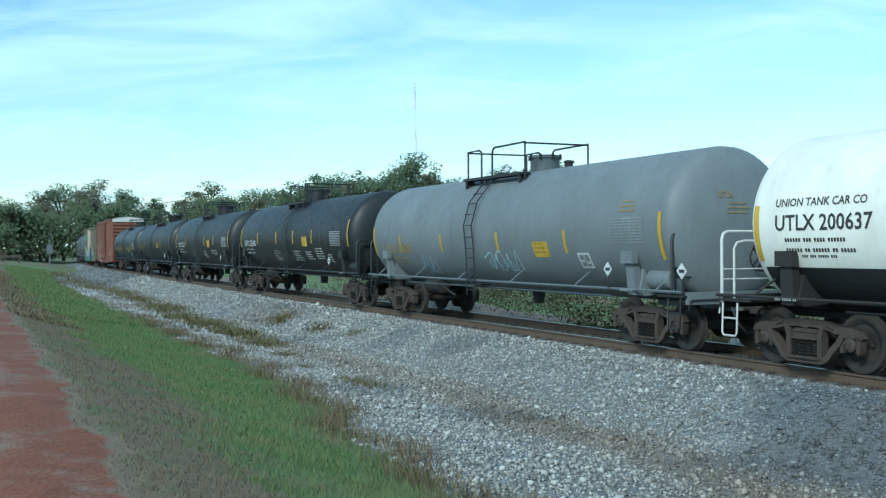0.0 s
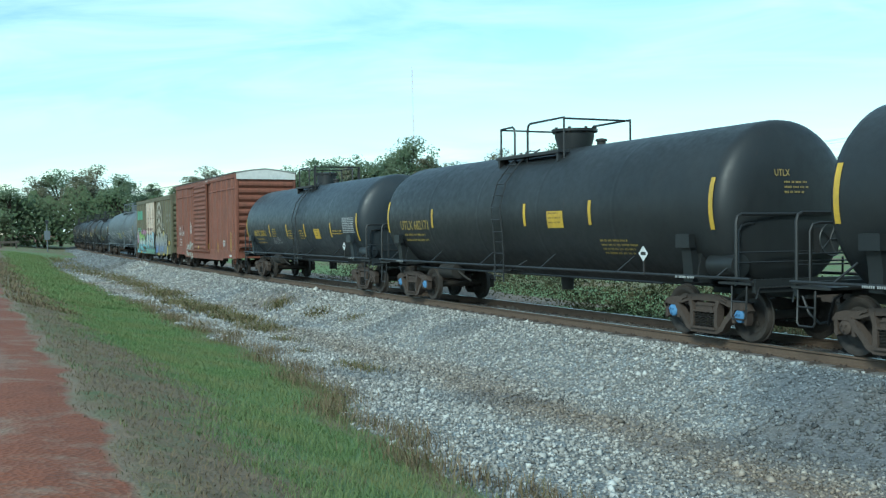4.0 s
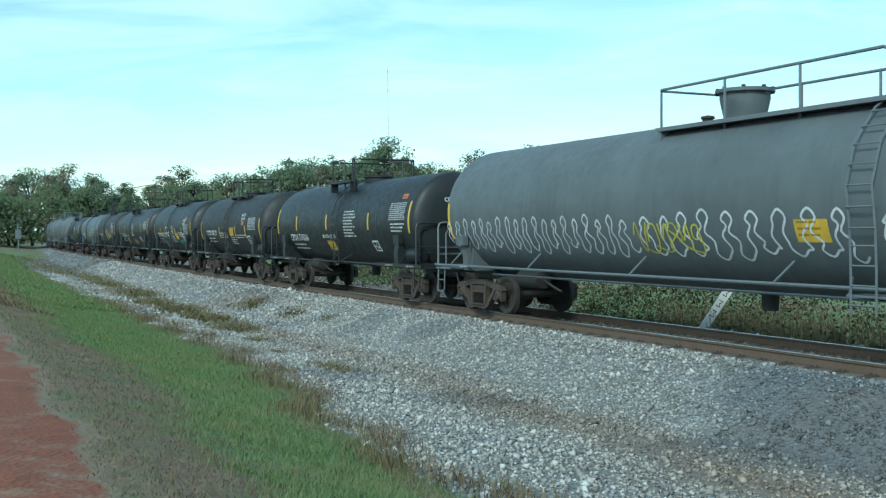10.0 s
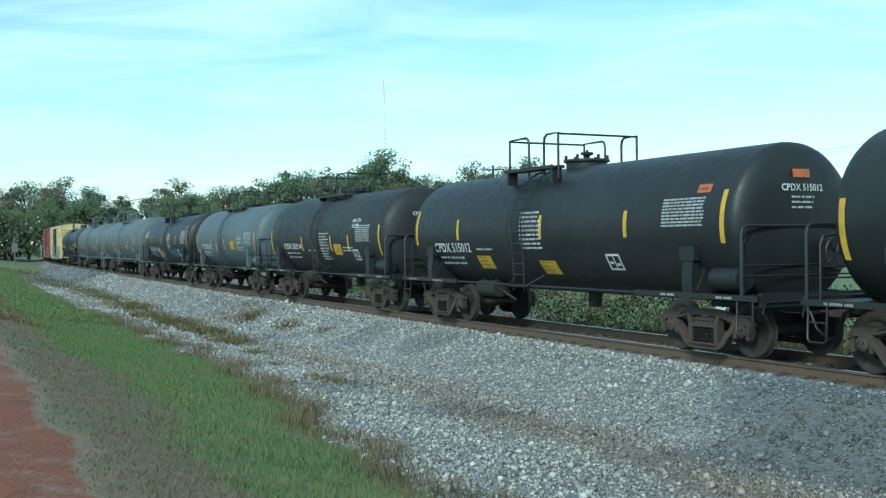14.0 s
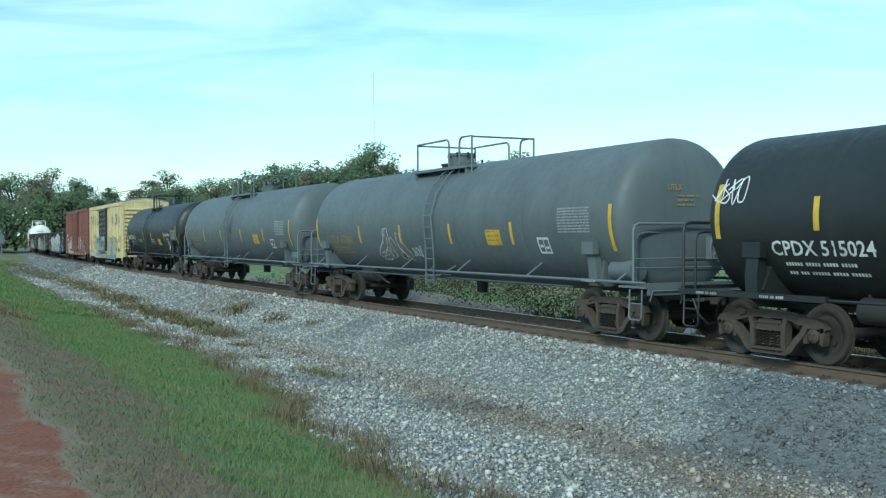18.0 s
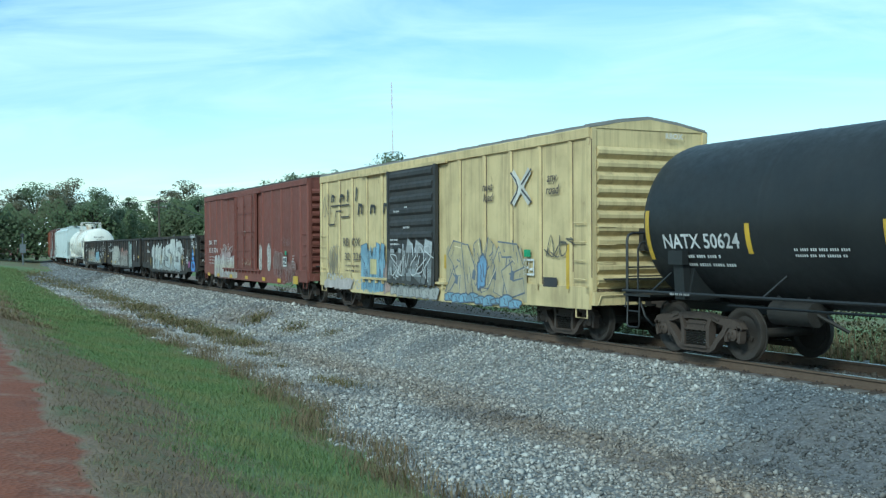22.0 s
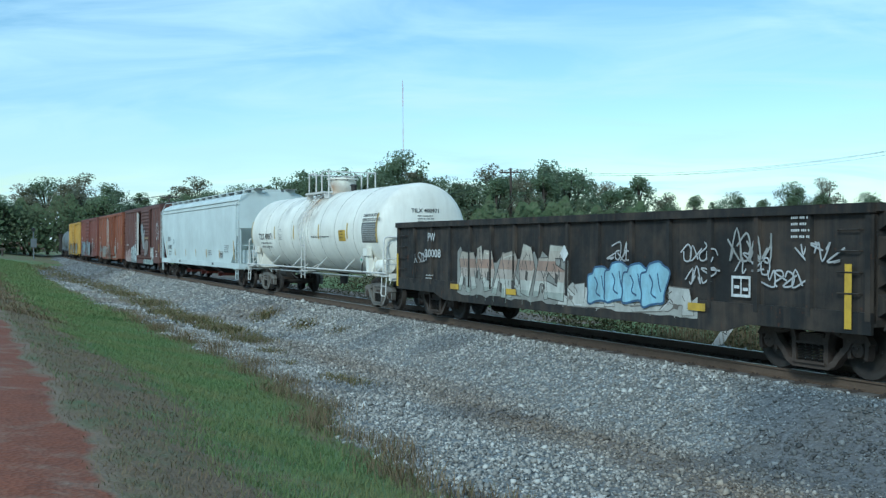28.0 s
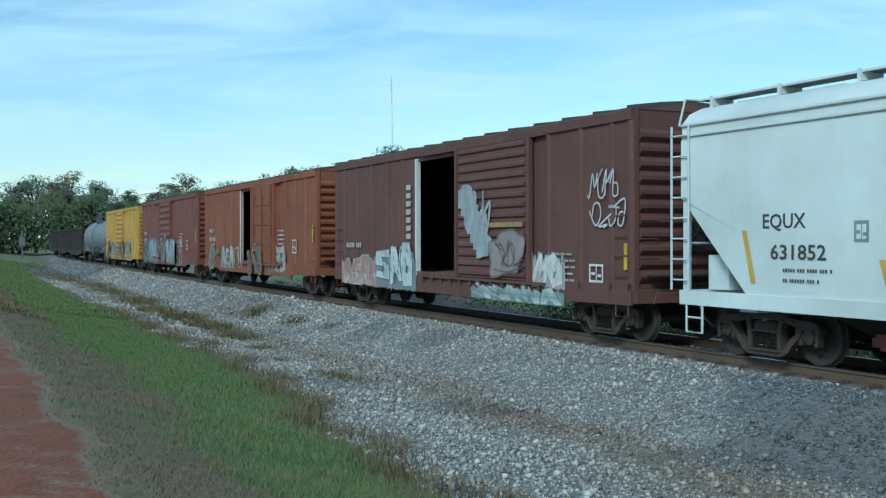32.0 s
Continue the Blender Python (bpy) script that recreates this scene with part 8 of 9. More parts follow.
couple(boxcar, "red oxide boxcar with a white band along the roof end", M_RED, 4.76, wide=1.42, door=(-1.92, 1.46), post_at=(-5.9, -4.25, -3.1, -2.2, 2.55, 3.7, 4.8, 6.05, 7.15), door_ribs=15, roof=M_ROOF, end_band=M_WHITEPIPE,
       marks=side_art(art_ms), ledge=0.66, rim=M_ROOFDARK, end_ribs=10, peak=0.2, gap=1.07, inset=2.67, sill_low=0.62)
couple(boxcar, "olive green boxcar covered in bright graffiti along its foot", M_OLIVE, 4.35, wide=1.42, door=(-2.0, 1.12), post_at=(-7.6, -6.66, -5.72, -4.81, -3.82, -2.91, 2.05, 2.96, 3.85, 4.9, 5.9, 6.9), plug=True,
       door_paint=M_CREAM, roof=M_OLIVE, post_edge=M_POST_EDGE, marks=side_art(art_lrs), end_ribs=9, inset=2.56, gap=0.9, sill_low=0.55)
couple(tank_car, "long grey tank car with a row of silver outlined graffiti letters", 1.48, 2.36, M_DGREY, M_GREYPIPE, ladder_u=3.7, rise=0.12, gap=1.0, marks=tank_marks(
    None, DULLYEL, (), (2.35, -0.62), (7.45, -0.42), (6.4, -0.68), [], "UTLX", DULLYEL, g_grey8, [(7.05, WHITE, (0.5, 0.03, 0.03))], table_ink=(0.3, 0.31, 0.32)))


def sulfur(label, paint, marks, r=1.38, zc=2.23, **kw):
    couple(tank_car, label, r, zc, paint, M_BLACKPIPE, rails=False, tc_inset=2.15, short=True, marks=marks, **kw)


sulfur("clean black molten sulfur tank car with white stencils", M_BLACK, tank_marks(
    "CPDX 515016", WHITE, (-3.8, -0.68, 3.02), (-0.85, -0.92), (4.6, 0.05), (3.1, -0.9), [(0.95, 0.35, 1.0, 9), (4.75, -0.08, 1.0, 3)], "CPDX 515016", WHITE, title=("MOLTEN SULFUR", -1.15, -0.47, 0.12), hazard=(5.25, 0.66),
    text_u=-4.65, text_v=-0.57, text_h=0.25, strip_up=0.3), ladder_u=0.35, gap=0.9, dish=0.36)
sulfur("sooty black molten sulfur tank car with a rusty band", M_BROWN, tank_marks(
    "CPDX 582131", WHITE, (-1.5, 1.28, 2.93), (0.32, -0.4), (3.4, -0.16), (3.1, -0.76), [(-1.4, -0.3, 1.3, 3), (0.4, -0.5, 0.9, 4), (1.5, -0.4, 1.4, 2)], "CPDX 582131", WHITE, hazard_end=0.12, title=("MOLTEN|SULFUR", 2.3, 0.42, 0.12), hazard=(2.4, 0.05),
    text_u=-4.0, text_v=-0.38, text_h=0.24), band=M_RUST, ladder_u=-0.05, gap=0.8)
sulfur("black molten sulfur tank car with graffiti and white stencils", M_BLACK, tank_marks(
    "CPDX 582105", WHITE, (-3.1, -1.92, 1.03, 2.77), (1.08, -0.65), (3.3, -0.37), (2.85, -0.68), [(-0.1, 0.05, 0.95, 10), (1.8, -0.3, 1.1, 3)], "CPDX 582105", WHITE, g_105, hazard_end=0.12, title=("MOLTEN|SULFUR", 3.12, 0.3, 0.12), hazard=(3.65, 0.36),
    text_u=-4.05, text_v=-0.48, text_h=0.23), ladder_u=-0.25, gap=0.75, r=1.39, zc=2.26)
sulfur("black molten sulfur tank car with yellow panels", M_BLACK, tank_marks(
    "CPDX 515012", WHITE, (-3.57, 0.25, 3.27), (-2.8, -0.95), (4.35, -0.03), (2.5, -0.88), [(-0.6, 0.35, 0.9, 9), (-2.7, -0.45, 1.0, 1)], "CPDX 515012", WHITE, hazard=(5.2, 0.55), text_u=-4.95, text_v=-0.5, text_h=0.24, seed=8,
    strip_up=0.3, panel2=(-0.05, -1.05)), ladder_u=-0.6, gap=0.85, dish=0.36)
sulfur("brown sooty molten sulfur tank car with a rusty band", M_BROWN, tank_marks(
    "CPDX 582014", WHITE, (-1.75, 1.16, 2.74), (1.4, -0.62), (3.4, -0.2), (3.0, -0.8), [(0.1, 0.06, 0.9, 10), (-1.2, -0.5, 0.9, 1), (2.2, -0.4, 1.0, 2)], "CPDX", WHITE, title=("MOLTEN|SULFUR", 3.08, 0.4, 0.12), text_u=-3.82, text_v=-0.43,
    text_h=0.21, seed=9), band=M_RUST, ladder_u=-0.2, gap=0.85, r=1.4)
sulfur("slate blue molten sulfur tank car with pale stencils", M_SLATE, tank_marks(
    "CPDX 582107", WHITE, (-2.23, 0.2, 2.28), (1.22, -0.46), (3.5, -0.26), None, [(-1.45, -0.26, 0.5, 4), (-4.0, -0.6, 1.3, 2), (2.5, -0.4, 1.0, 2)], "CPDX 582107", WHITE, title=("MOLTEN|SULFUR", 2.5, -0.05, 0.12), text_u=-4.15, text_v=-0.44,
    text_h=0.24, seed=10), ladder_u=-0.25, gap=0.75, r=1.4, zc=2.24)
sulfur("black molten sulfur tank car with white and teal graffiti", M_BLACK, tank_marks(
    "CPDX 515024", WHITE, (-3.79, -0.92, 3.03), (-1.32, -0.92), (4.35, 0.0), (3.15, -0.84), [(0.78, 0.36, 0.85, 9), (4.5, -0.05, 1.0, 2)], "CPDX 515024", WHITE, g_024, hazard=(5.2, 0.62), text_u=-4.75, text_v=-0.58, text_h=0.24, seed=11,
    strip_up=0.3), ladder_u=0.45, gap=0.9, dish=0.36)
couple(tank_car, "grey tank car with a white graffiti scrawl", 1.45, 2.28, M_DGREY, M_GREYPIPE, ladder_u=0.33, rise=0.11, gap=0.95, marks=tank_marks(
    "UTLX 657681", (0.3, 0.22, 0.06), (-4.4, -1.57, 1.32, 4.25), (3.1, -0.52), (6.1, -0.25), (5.25, -0.7), [(-6.7, -0.65, 1.5, 2)], "UTLX", DULLYEL, g_681, table_ink=(0.3, 0.31, 0.32), seed=12, text_u=-6.95, text_v=-0.5, text_h=0.25))
couple(tank_car, "grey tank car with a dark patch on its side", 1.48, 2.3, M_DGREY, M_GREYPIPE, ladder_u=-0.38, rise=0.1, gap=0.95, marks=tank_marks(
    "UTLX 657926", (0.3, 0.22, 0.06), (-4.35, -1.43, 1.67, 4.68), (3.35, -0.57), (6.17, -0.25), (5.45, -0.75), [(-6.6, -0.6, 1.5, 2)], "UTLX", DULLYEL, g_patch, table_ink=(0.3, 0.31, 0.32), seed=13, text_u=-6.78, text_v=-0.48, text_h=0.22))
couple(tank_car, "glossy black tank car lettered for nitrobenzene", 1.40, 2.3, M_BLACK, M_BLACKPIPE, ladder_u=-0.75, rise=0.14, gap=0.8, dish=0.45, marks=tank_marks(
    "NATX 50624", WHITE, (-4.54, -1.83, 0.54, 3.97), (2.22, -0.74), (5.75, -0.45), (4.65, -0.72), [(-3.6, -0.45, 1.2, 2), (0.3, -0.45, 1.3, 3)], "NATX 50624", WHITE, None, [(5.9, WHITE, BLK)],
    title=("NITROBENZENE", 4.15, -0.24, 0.14), seed=14, text_u=-6.7, text_v=-0.4, text_h=0.26))
couple(boxcar, "faded yellow boxcar with a black door and graffiti", M_YELLOW, 4.28, wide=1.42, door=(-1.97, 1.1), post_at=(-7.4, -6.25, -5.1, -3.9, -2.7, 2.3, 3.6, 4.85, 6.1, 7.3), door_paint=M_DOORBLACK, door_ribs=9, roof=M_ROOF, post_edge=M_POST_EDGE,
       marks=side_art(art_rbox), end_ribs=11, peak=0.22, gap=0.6, inset=2.17, sill_low=0.56)
couple(boxcar, "dark red boxcar with pale graffiti along its foot", M_MAROON, 4.34, wide=1.42, door=(-1.78, 1.44), post_at=(-6.9, -5.6, -4.6, -3.4, 2.2, 3.5, 4.7, 6.0, 7.05), plug=True, door_paint=M_MAROON, roof=M_ROOFDARK,
       marks=side_art(art_bk), end_ribs=11, gap=0.76, inset=2.15, sill_low=0.58)
PALE = [(0.66, 0.68, 0.66), (0.62, 0.64, 0.64), (0.5, 0.56, 0.6)]
couple(gondola, "black gondola with tall white graffiti letters", M_SOOT, marks=side_art(art_gon("30061", "white", 21, PALE)))
couple(gondola, "black rusty gondola with pale bubble graffiti", M_SOOT, marks=side_art(art_gon("30009", "bubble", 22, [(0.6, 0.58, 0.52), (0.6, 0.62, 0.6)])))
couple(gondola, "black gondola with many small graffiti tags", M_SOOT, marks=side_art(art_gon("30008", "mixed", 23, [(0.5, 0.46, 0.38), (0.6, 0.6, 0.56), (0.3, 0.2, 0.14), (0.22, 0.22, 0.2)])))
couple(tank_car, "white tank car with rust stains", 1.46, 2.4, M_WHITE, M_WHITEPIPE, ladder_u=0.05, cast=M_CAST, rings=(-4.95, -3.25, -1.5, -0.55, 0.5, 1.9, 3.4, 5.2), gap=0.82, marks=tank_marks(
    "TILX 400971", INKBLACK, (-3.78, -1.23, 1.7, 4.62), (3.8, -0.33), (6.0, -0.32), None, [(0.9, -0.2, 2.4, 1)], "TILX 400971", INKBLACK, g_tilx, [(6.0, WHITE, (0.02, 0.3, 0.12))],
    table_ink=(0.42, 0.42, 0.4), text_u=-6.05, text_v=-0.25, text_h=0.25, row_ink=(0.2, 0.19, 0.17), strip_ink=(0.6, 0.42, 0.1), seed=15, strip_up=0.25, title=("CARBON DIOXIDE|REFRIGERATED LIQUID", 5.95, 0.42, 0.105)))
couple(hopper, "pale grey covered hopper car with black lettering", M_HOPPER, M_HOPPIPE, marks=side_art(art_hopper))
couple(boxcar, "brown-red boxcar with its door standing open", M_BRICK, 4.38, wide=1.42, door=(0.9, 4.37), opening=(-1.65, 0.95), post_at=(-7.16, -6.08, -4.93, -3.76, -2.63, 5.02, 6.24, 7.31), door_ribs=14, gap=0.98, inset=2.44, sill_low=0.6,
       marks=side_art(art_open))
couple(boxcar, "orange-brown boxcar with its door standing open", M_ORANGE, 4.34, wide=1.42, door=(0.4, 3.6), opening=(-1.6, 0.6), posts=4, plug=True, inset=2.5, gap=0.95, marks=side_art(art_tags(32, [(0.5, 0.5, 0.46), (0.35, 0.3, 0.25)], 5, 0.75, 1.7)))
couple(boxcar, "maroon boxcar with pale blue graffiti", M_MAROON, 4.35, wide=1.42, posts=5, gap=0.9, marks=side_art(art_tags(33, [(0.3, 0.45, 0.55), (0.5, 0.5, 0.5)], 6, 0.75, 2.1)))
couple(boxcar, "ochre yellow boxcar with graffiti", M_OCHRE, 4.25, wide=1.42, posts=5, gap=0.9, marks=side_art(art_tags(34, [(0.2, 0.2, 0.18), (0.5, 0.5, 0.45)], 5, 0.75, 1.9)))
couple(tank_car, "silver grey tank car far down the train", 1.45, 2.3, M_GREY, M_GREYPIPE)
couple(gondola, "dark high-sided gondola far down the train", M_SOOT, 3.2)
couple(gondola, "dark high-sided gondola far down the train", M_SOOT, 3.2)
couple(gondola, "dark high-sided gondola far down the train", M_SOOT, 3.2)

# ---- loose stone, grass and weeds ----
def soup(name, verts, faces, material, label, category="", kind="stuff"):
    me = bpy.data.meshes.new(name)
    nv, k = len(verts), faces.shape[1]
    me.vertices.add(nv)
    me.vertices.foreach_set("co", np.asarray(verts, np.float32).ravel())
    me.loops.add(faces.size)
    me.loops.foreach_set("vertex_index", faces.astype(np.int32).ravel())
    me.polygons.add(len(faces))
    me.polygons.foreach_set("loop_start", np.arange(0, faces.size, k, dtype=np.int32))
    me.update(calc_edges=True)
    me.validate()
    me.materials.append(material)
    return tagged(new(name, me), label, category or name.replace("_", " "), kind=kind)


def island_mat(name, cols, rough=0.85, spread=(0.0, 1.0), see=0.0, tint_scale=0.35, tint=None):
    """A colour for each small piece, from a ramp."""
    m, n, l, b = _mat(name, rough)
    g = n.new("ShaderNodeNewGeometry")
    r = n.new("ShaderNodeValToRGB")
    while len(r.color_ramp.elements) < len(cols):
        r.color_ramp.elements.new(0.5)
    for k, c in enumerate(cols):
        r.color_ramp.elements[k].position = k / (len(cols) - 1)
        r.color_ramp.elements[k].color = (*c, 1)
    l.new(g.outputs["Random Per Island"], r.inputs[0])
    c = r.outputs[0]
    if tint:
        co = n.new("ShaderNodeTexCoord").outputs["Object"]
        f = _noise(n, l, co, tint_scale, 4)
        c = _mix(n, l, _range(n, l, f, 0.42, 0.66, 0, 0.75), c, tint)
    l.new(c, b.inputs["Base Color"])
    if see:
        thin = n.new("ShaderNodeBsdfTranslucent")
        blend = n.new("ShaderNodeMixShader")
        blend.inputs[0].default_value = see
        l.new(c, thin.inputs["Color"])
        l.new(b.outputs[0], blend.inputs[1])
        l.new(thin.outputs[0], blend.inputs[2])
        l.new(blend.outputs[0], n["Material Output"].inputs["Surface"])
    b.inputs["Specular IOR Level"].default_value = 0.25
    return m


def stone_mat():
    """Crushed stone: a grey for each piece, silted brown or blue-dark where the ground is."""
    m, n, l, b = _mat("crushed_stone", 0.9)
    g = n.new("ShaderNodeNewGeometry")
    r = n.new("ShaderNodeValToRGB")
    cols = [lin(112, 110, 106), lin(145, 142, 136), lin(162, 159, 153), lin(196, 193, 186)]
    while len(r.color_ramp.elements) < 4:
        r.color_ramp.elements.new(0.5)
    for k, c in enumerate(cols):
        r.color_ramp.elements[k].position = (0.0, 0.4, 0.75, 1.0)[k]
        r.color_ramp.elements[k].color = (*c, 1)
    l.new(g.outputs["Random Per Island"], r.inputs[0])
    c = r.outputs[0]
    for name, share, tone in (("dirt", 1.0, (0.62, 0.52, 0.43)), ("dark", 1.0, (0.5, 0.56, 0.64))):
        a = n.new("ShaderNodeAttribute")
        a.attribute_name = name
        c = _mix(n, l, _mul(n, l, a.outputs["Fac"], share), c, tone, "MULTIPLY")
    l.new(c, b.inputs["Base Color"])
    b.inputs["Specular IOR Level"].default_value = 0.2
    return m


M_STONE = stone_mat()
M_GRASS = island_mat("green_grass", [lin(92, 112, 66), lin(104, 124, 74), lin(117, 136, 85), lin(132, 146, 98)], 0.8, see=0.35, tint=lin(132, 130, 86), tint_scale=0.7)
M_STRAW = island_mat("dead_grass", [lin(97, 83, 63), lin(114, 98, 75), lin(132, 114, 89), lin(102, 103, 68)], 0.9, see=0.2)
M_WEED = island_mat("weeds", [lin(88, 92, 58), lin(104, 100, 66), lin(120, 106, 76), lin(130, 114, 86)], 0.9, see=0.2)
# far leaves lightened and greyed: the haze of distance is put into their colours
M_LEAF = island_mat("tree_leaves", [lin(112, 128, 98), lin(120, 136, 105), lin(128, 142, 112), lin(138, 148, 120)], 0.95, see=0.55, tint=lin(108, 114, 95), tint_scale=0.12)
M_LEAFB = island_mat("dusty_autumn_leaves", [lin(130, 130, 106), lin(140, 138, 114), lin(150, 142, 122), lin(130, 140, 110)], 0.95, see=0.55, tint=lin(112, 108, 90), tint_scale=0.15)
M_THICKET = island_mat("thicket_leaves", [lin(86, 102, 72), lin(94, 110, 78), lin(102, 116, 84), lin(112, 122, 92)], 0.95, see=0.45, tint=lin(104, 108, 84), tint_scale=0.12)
M_BUSH = island_mat("bush_leaves", [lin(70, 74, 50), lin(78, 82, 55), lin(88, 88, 63), lin(100, 95, 71)], 0.9, see=0.35, tint=lin(104, 96, 72), tint_scale=0.6)
M_BARK = plain("bark", (0.075, 0.06, 0.048), 0.9, 0.0, 9.0, 0.35, 0.4)
RNG = np.random.default_rng(11)


def to_world(s, w):
    x, y, a = np.interp(s, _S, _X), np.interp(s, _S, _Y), np.interp(s, _S, _A)
    return x + np.sin(a) * w, y - np.cos(a) * w


def ground_at(s, w):
    x, y = to_world(s, w)
    z = level(s, w, x, y)
    return x, y, z + (np.hypot(x, y) < 90) * (0.03 * fold(x, y, 0.9) + 0.012 * fold(x, y, 5.0)) * (np.abs(w) > 2.1)


TRAITS = []


def scatter_stones(n, s0, s1, w0, w1, lo, hi, near_bias):
    u = RNG.random(n) ** near_bias
    s, w = s1 - (s1 - s0) * u, RNG.uniform(w0, w1, n)
    x, y, z = ground_at(s, w)
    red, dead, grass, back = cover(s, w, x, y)
    keep = RNG.random(n) > np.clip(grass * 1.4, 0, 1)
    x, y, z = x[keep], y[keep], z[keep]
    n = len(x)
    r = RNG.uniform(lo, hi, n) * (1 + 0.9 * (RNG.random(n) > 0.93))
    d = np.array([(1, 0, 0), (-1, 0, 0), (0, 1, 0), (0, -1, 0), (0, 0, 1), (0, 0, -1)], float)
    fx = np.array([(0, 2, 4), (2, 1, 4), (1, 3, 4), (3, 0, 4), (2, 0, 5), (1, 2, 5), (3, 1, 5), (0, 3, 5)])
    p = d[None] * (r[:, None, None] * RNG.uniform(0.6, 1.3, (n, 6, 1))) + RNG.normal(0, 0.22, (n, 6, 3)) * r[:, None, None]
    q = RNG.normal(size=(n, 4))
    q /= np.linalg.norm(q, axis=1)[:, None]
    a, b, c, e = q.T
    R = np.stack([np.stack([1 - 2 * (c * c + e * e), 2 * (b * c - a * e), 2 * (b * e + a * c)], 1), np.stack([2 * (b * c + a * e), 1 - 2 * (b * b + e * e), 2 * (c * e - a * b)], 1),
                  np.stack([2 * (b * e - a * c), 2 * (c * e + a * b), 1 - 2 * (b * b + c * c)], 1)], 1)
    p = np.einsum("nij,nkj->nki", R, p)
    p[:, :, 2] *= 0.8
    p += np.stack([x, y, z + r * 0.35], 1)[:, None]
    f = fx[None] + (np.arange(n) * 6)[:, None, None]
    dirt, dark = soil(s[keep], w[keep], x, y)
    TRAITS.append((np.repeat(dirt, 6), np.repeat(dark, 6)))
    return p.reshape(-1, 3), f.reshape(-1, 3)


def join(*sets):
    vs, fs, k = [], [], 0
    for v, f in sets:
        vs.append(v)
        fs.append(f + k)
        k += len(v)
    return np.concatenate(vs), np.concatenate(fs)


v, f = join(scatter_stones(68000, -34, -1, 1.15, 9.0, 0.015, 0.034, 0.8), scatter_stones(20000, -75, -30, 1.15, 8.0, 0.025, 0.055, 1.0),
            scatter_stones(16000, -150, -70, 1.15, 8.0, 0.04, 0.075, 1.0), scatter_stones(9000, -60, -3, -4.6, -1.15, 0.02, 0.045, 1.0), scatter_stones(5000, -50, -2, -0.62, 0.62, 0.02, 0.035, 0.9))
stones = soup("ballast_stones", v, f, M_STONE, "loose grey crushed stone beside the track", "gravel")
for name, k in (("dirt", 0), ("dark", 1)):
    stones.data.attributes.new(name, "FLOAT", "POINT").data.foreach_set("value", np.concatenate([q[k] for q in TRAITS]).astype(np.float32))


def blades(s, w, high, wide, lean=0.5, sink=0.0):
    n = len(s)
    x, y, z = ground_at(s, w)
    a = RNG.uniform(0, 2 * np.pi, n)
    h = high * RNG.uniform(0.5, 1.2, n)
    dx, dy = np.cos(a), np.sin(a)
    base = np.stack([x, y, z - 0.01], 1)
    side = np.stack([-dy, dx, np.zeros(n)], 1) * (wide * RNG.uniform(0.7, 1.3, n))[:, None]
    up = np.stack([dx * lean * h * 0.3, dy * lean * h * 0.3, h * 0.62], 1)
    tip = np.stack([dx * lean * h, dy * lean * h, h], 1)
    p = np.stack([base - side, base + side, base + up + side * 0.75, base + up - side * 0.75, base + tip], 1).reshape(-1, 3)
    k = (np.arange(n) * 5)[:, None]
    return p, np.concatenate([k + np.array([0, 1, 2]), k + np.array([0, 2, 3]), k + np.array([3, 2, 4])])


def place_grass(n, s0, s1, w0, w1, pick, bias=1.0):
    u = RNG.random(n) ** bias
    s, w = s1 - (s1 - s0) * u, RNG.uniform(w0, w1, n)
    x, y = to_world(s, w)
    red, dead, grass, back = cover(s, w, x, y)
    share = grass * (1 - dead) if pick == "green" else dead * (1 - red)
    keep = RNG.random(n) < share
    return s[keep], w[keep]


s1, w1 = place_grass(190000, -38, -2.5, 7.0, 11.8, "green", 1.5)
s2, w2 = place_grass(50000, -120, -36, 6.8, 11.8, "green", 1.4)
v, f = join(blades(s1, w1, 0.085, 0.0032, 0.9), blades(s2, w2, 0.13, 0.011, 0.9))
soup("green_grass", v, f, M_GRASS, "green grass on the bank beside the road", "grass")
s1, w1 = place_grass(65000, -30, -2.5, 7.0, 12.3, "dead", 1.5)
s2, w2 = place_grass(16000, -90, -28, 6.8, 12.3, "dead", 1.3)
v, f = join(blades(s1, w1, 0.06, 0.003, 1.6), blades(s2, w2, 0.12, 0.013, 1.0))
soup("dead_grass", v, f, M_STRAW, "dry brown grass along the red dirt road", "grass")

# blades of the weeds, clump by clump
beds = []
for cs, cw, ls, lw, n in WEEDS:
    n = int(n * 1.5)
    s, w = cs + RNG.normal(0, ls * 0.66, n), cw + RNG.normal(0, lw * 0.75, n)
    beds.append(blades(s, w, 0.13 if ls < 1 else 0.2, 0.007 if cs > -30 else 0.014, 1.3))
v, f = join(*beds)
soup("weeds", v, f, M_WEED, "low brown-green weeds rooted in the gravel", "weeds")
# seed heads standing along the foot of the grass bank
n = 9000
s = -3 - 40 * RNG.random(n) ** 1.4
w = 8.5 - 1.5 * smooth(-9, -24, s) + RNG.normal(0, 0.25, n) + 0.3 * np.sin(s * 1.7)
v, f = blades(s, w, 0.2, 0.0045, 0.8)
soup("tall_grass", v, f, M_STRAW, "tall dry grass along the edge of the gravel", "grass")

# tangled growth beyond the track
n = 72000
s = RNG.uniform(-62, 14, n)
w = -4.9 - 7 * RNG.random(n) ** 1.6
hump = 0.5 + 0.5 * np.sin(s * 0.8) * np.sin(s * 0.31 + 1) + 0.25 * np.sin(s * 2.1)
x, y, z = ground_at(s, w)
keep = (s > -33 + 4 * np.sin(w)) | (RNG.random(n) < 0.2) | (w < -7)
zz = z + RNG.random(n) ** 0.8 * (0.55 + 0.6 * hump) * np.clip((-w - 4.4) / 1.8, 0.15, 1.3)
